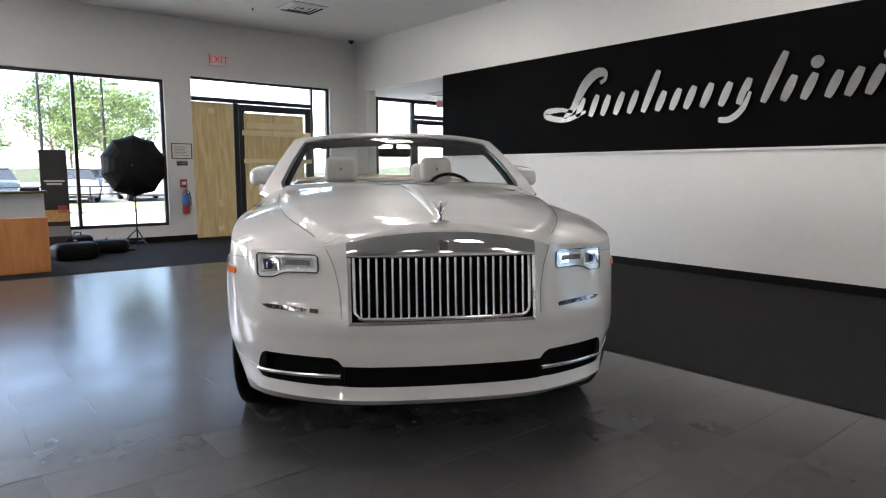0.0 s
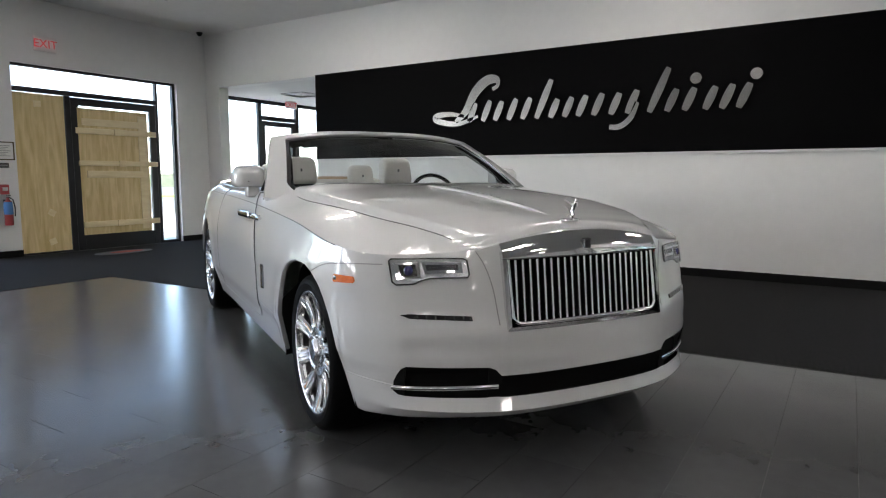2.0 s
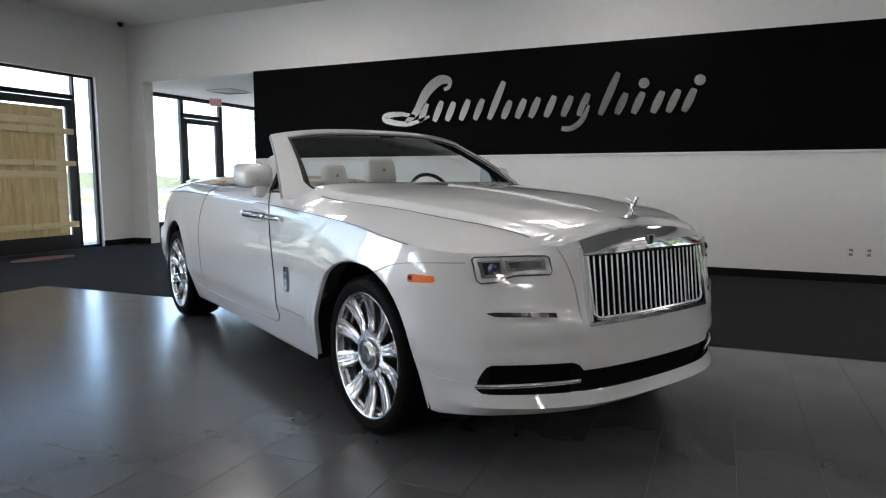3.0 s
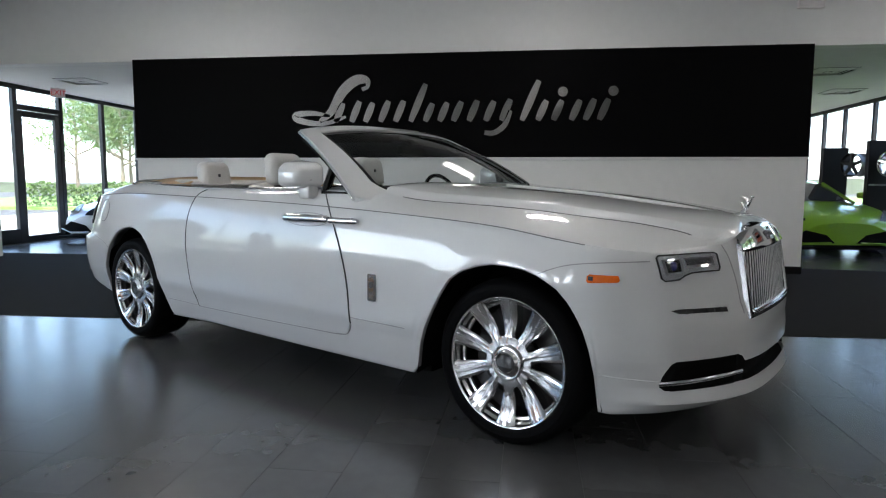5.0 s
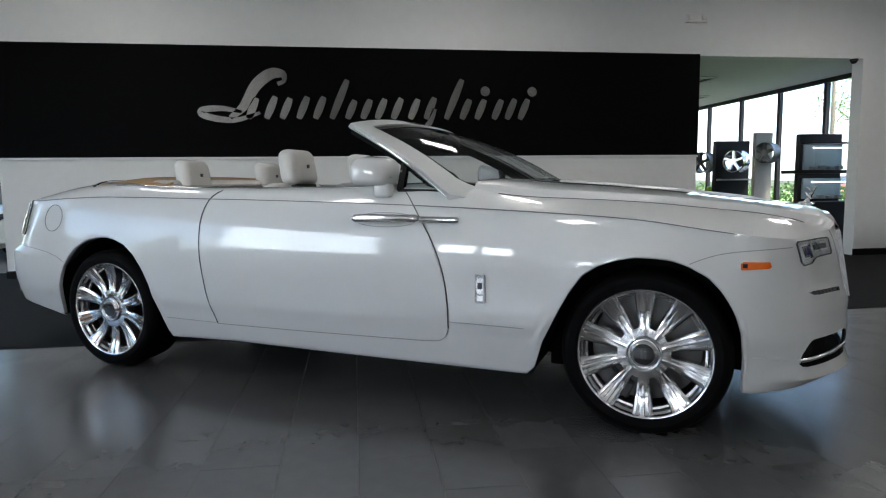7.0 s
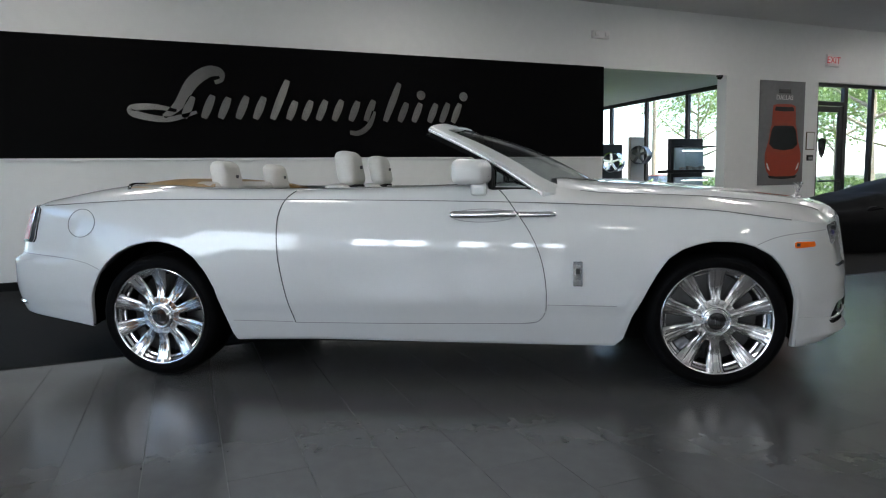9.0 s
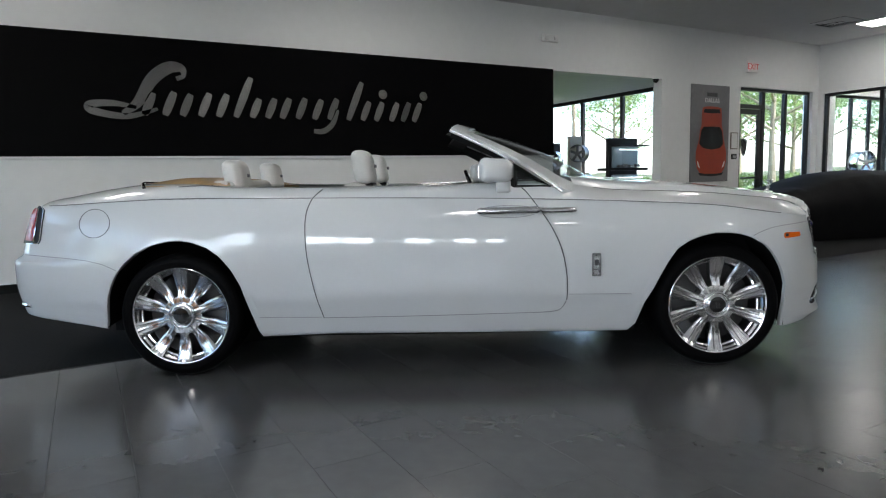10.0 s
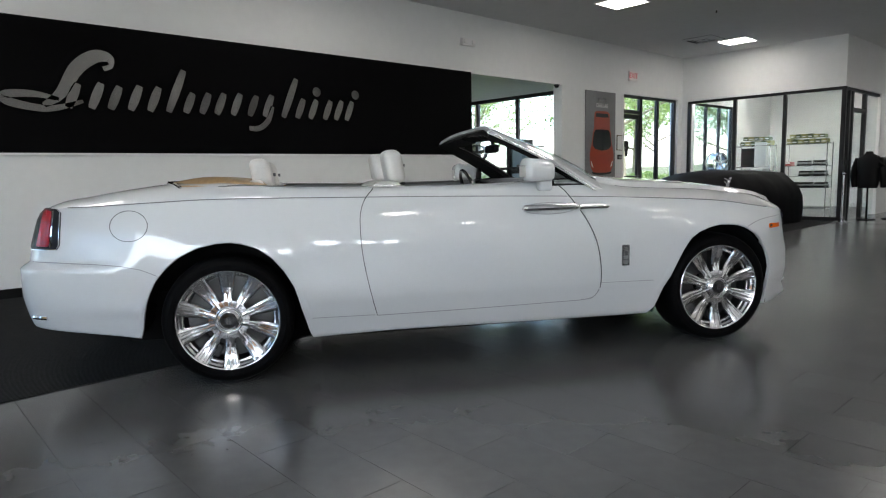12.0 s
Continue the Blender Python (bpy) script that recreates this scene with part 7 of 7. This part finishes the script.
# distant wood
for _nm, _r, _h, _a0, _a1, _sd in (("backdrop", 95, 2.4, 0, 360, 5),):
    bm = bmesh.new()
    prev = None
    for i in range(361):
        a = radians(i)
        hh = _h * (.55 + .45 * noise.noise(Vector((math.cos(a) * 6, math.sin(a) * 6, _sd))) + .18 * noise.noise(Vector((math.cos(a) * 40, math.sin(a) * 40, _sd))))
        cur = [bm.verts.new((_r * math.cos(a), _r * math.sin(a), GZ - .05)), bm.verts.new(((_r + 3) * math.cos(a), (_r + 3) * math.sin(a), max(.9, hh)))]
        if prev:
            bm.faces.new((prev[0], cur[0], cur[1], prev[1]))
        prev = cur
    structure(_nm, bm, M["farwood"], "distant line of trees round the car park", "backdrop")


# parked cars
def parked_car(m, paint, label, h=1.46):
    t = thing("parked_car", label, "car", m, "parked cars")
    bm = bmesh.new()
    sec = [(2.2, .70, .30, .62), (2.0, .84, .22, .74), (1.2, .90, .20, .88), (.6, .91, .20, .95), (-1.2, .91, .20, .98), (-1.9, .88, .24, .98), (-2.25, .78, .34, .88)]
    rows = []
    for x, w, z0, z1 in sec:
        rows.append([bm.verts.new((x, y, z)) for y, z in ((-w * .9, z0), (-w, (z0 + z1) / 2), (-w * .9, z1), (0, z1 + .03), (w * .9, z1), (w, (z0 + z1) / 2), (w * .9, z0))])
    for a, b in zip(rows, rows[1:]):
        for k in range(7):
            bm.faces.new((a[k], b[k], b[(k + 1) % 7], a[(k + 1) % 7]))
    bm.faces.new(rows[0])
    bm.faces.new(rows[-1][::-1])
    part("body", bm, paint, t, "", True, 50)
    bm = bmesh.new()
    lo = [(.95, .80, .93), (.2, .82, .95), (-.9, .82, .96), (-1.75, .78, .97)]
    up = [(.15, .62, h - .03), (.0, .63, h), (-.85, .63, h), (-1.3, .60, h - .05)]
    rr = [[bm.verts.new((a[0], -a[1], a[2])), bm.verts.new((b[0], -b[1], b[2])), bm.verts.new((b[0], b[1], b[2])), bm.verts.new((a[0], a[1], a[2]))] for a, b in zip(lo, up)]
    for a, b in zip(rr, rr[1:]):
        for k in range(3):
            bm.faces.new((a[k], b[k], b[k + 1], a[k + 1]))
    bm.faces.new(rr[0])
    bm.faces.new(rr[-1][::-1])
    part("glasshouse", bm, M["darkglass"], t, "dark windows")
    bm = bmesh.new()
    extrude_poly(bm, [(.12, -.60, h - .01), (.12, .60, h - .01), (-1.2, .60, h - .01), (-1.2, -.60, h - .01)], Vector((0, 0, .03)))
    part("roof", bm, paint, t)
    for x in (1.38, -1.36):
        for s in (-1, 1):
            w = part("tyre", lathe_bm([(.18, .0), (.30, .0), (.325, -.03), (.325, -.2), (.2, -.2)], 24), M["rubber"], t, "", True)
            w.matrix_basis = Matrix.Translation((x, s * .90, .325)) @ Matrix.Rotation(0 if s > 0 else math.pi, 4, 'Z')
            part("rim", lathe_bm([(.001, -.02), (.16, -.03), (.20, .002)], 20), M["silver"], w, "", True)
    for s in (-1, 1):
        part("tail_lamp", box_bm((-2.24, s * .66 - .12, .70), (-2.16, s * .66 + .12, .84), .02), M["red"], t)
    return t


M["carsilver"] = mat("silver_car_paint", (.5, .51, .52), .3, metal=.5, coat=.8)
M["carblue"] = mat("slate_car_paint", (.10, .12, .15), .3, metal=.3, coat=.8)
parked_car(pose(-33.5, 2.4, GZ, 0, 0, 182), M["carblue"], "slate grey saloon parked nose-in outdoors")
parked_car(pose(-32.2, 5.3, GZ, 0, 0, 175), M["carsilver"], "silver saloon parked outdoors")
parked_car(pose(-32.5, 8.3, GZ, 0, 0, 176), M["white2"], "white estate car parked outdoors", 1.62)
parked_car(pose(-40.0, -2.0, GZ, 0, 0, 90), M["carsilver"], "silver saloon parked across the lot")
parked_car(pose(-42.0, 9.0, GZ, 0, 0, 95), M["carblue"], "dark saloon parked across the lot")
parked_car(pose(24.0, 33.0, GZ, 0, 0, 20), M["alarm"], "red saloon parked by the road")


def lot_lamp(x, y, h, a):
    t = thing("street_lamp", "tall car park lamp post with twin heads", "street lamp", pose(x, y, GZ, 0, 0, a), "car park lamps")
    part("base", cyl_bm((0, 0, 0), (0, 0, .7), .25, None, 16), M["concrete"], t)
    part("pole", cyl_bm((0, 0, .7), (0, 0, h), .085, .06, 12), M["black"], t)
    for s in (-1, 1):
        part("arm", cyl_bm((0, 0, h - .1), (0, s * .5, h), .03, None, 8), M["black"], t)
        part("lamp_head", box_bm((-.2, s * .75 - .3, h - .05), (.2, s * .75 + .3, h + .1), .03), M["black"], t)


lot_lamp(-38, 5.0, 6.9, 60)
lot_lamp(-38, 7.9, 7.2, 20)
lot_lamp(-50, 10.4, 7.4, 0)
for _x, _y, _a in ((-52, 7.4, 40), (-55, 13.5, 130), (-26.5, 45.0, 200)):
    copy_thing(tc_, pose(_x, _y, GZ, 0, 0, _a))
rf = thing("guard_rail", "low black metal rail along the car park", "railing", pose(-28.2, 0, GZ))
for i in range(9):
    part("post", box_bm((-.03, -6 + 1.6 * i, 0), (.03, -5.94 + 1.6 * i, .75)), M["black"], rf)
for z in (.42, .72):
    part("rail", box_bm((-.025, -6, z), (.025, 6.9, z + .05)), M["black"], rf)
pw = thing("utility_pole", "wooden utility pole with wires by the road", "utility pole", pose(26, 36, GZ))
part("pole", cyl_bm((0, 0, 0), (0, 0, 10.5), .16, .12, 12), M["bark"], pw)
part("crossarm", box_bm((-1.2, -.06, 9.6), (1.2, .06, 9.75)), M["bark"], pw)
for s in (-1, 0, 1):
    bm = bmesh.new()
    sweep(bm, [(s, 0, 9.8), (s - 10, 1, 9.0), (s - 22, 2, 9.6)], .02, 5)
    part("wire", bm, M["black"], pw)

# ---- floor tiles ----
TW, TL, G = .305, .61, .0020


def tile_mesh():
    bm = bmesh.new()
    w, l, b = (TW - G) / 2, (TL - G) / 2, .0002
    lo = [bm.verts.new((x * w, y * l, -.003)) for x, y in ((-1, -1), (1, -1), (1, 1), (-1, 1))]
    md = [bm.verts.new((x * w, y * l, -b)) for x, y in ((-1, -1), (1, -1), (1, 1), (-1, 1))]
    hi = [bm.verts.new((x * (w - b), y * (l - b), 0)) for x, y in ((-1, -1), (1, -1), (1, 1), (-1, 1))]
    for p, q in ((lo, md), (md, hi)):
        for i in range(4):
            bm.faces.new((p[i], p[(i + 1) % 4], q[(i + 1) % 4], q[i]))
    bm.faces.new(hi)
    me = bpy.data.meshes.new("tile")
    bm.to_mesh(me)
    bm.free()
    me.materials.append(M["tile"])
    return me


_tm = tile_mesh()
_rest_v, _rest_f = [], []
_w, _l = (TW - G) / 2, (TL - G) / 2
for i in range(-27, 65):
    cx = -4.185 + TW * (i + .5)
    if not (NX0 < cx - TW / 2 and cx < 14.9):
        continue
    for j in range(-22, 30):
        cy = .535 + (.305 if i % 2 else 0) + TL * (j + .5)
        if cy < SOUTH + .3 or cy > NEND - .3:
            continue
        if cx < -8.35 and cy < 7.2 or cx < -8.4 and cy < 7.25:
            continue
        if -8.0 < cx < 7.3 and 4.0 < cy < 7.15:
            continue
        if -7.6 < cx < .6 and -1.6 < cy < 3.5:
            o = new("tile", _tm)
            o.location = (cx, cy, 0)
            o.parent = floor
        else:
            k = len(_rest_v)
            t = 0.0
            _rest_v += [(cx - _w, cy - _l, t), (cx + _w, cy - _l, t), (cx + _w, cy + _l, t), (cx - _w, cy + _l, t),
                        (cx - _w, cy - _l, -.003), (cx + _w, cy - _l, -.003), (cx + _w, cy + _l, -.003), (cx - _w, cy + _l, -.003)]
            _rest_f += [(k, k + 1, k + 2, k + 3)] + [(k + a, k + 4 + a, k + 4 + (a + 1) % 4, k + (a + 1) % 4) for a in range(4)]
_me = bpy.data.meshes.new("tile_field")
_me.from_pydata(_rest_v, [], _rest_f)
_me.materials.append(M["tile"])
_o = new("tile_field", _me)
_o.parent = floor
tagged(_o, "grey slate tiles in half bond", "", "", "stuff")
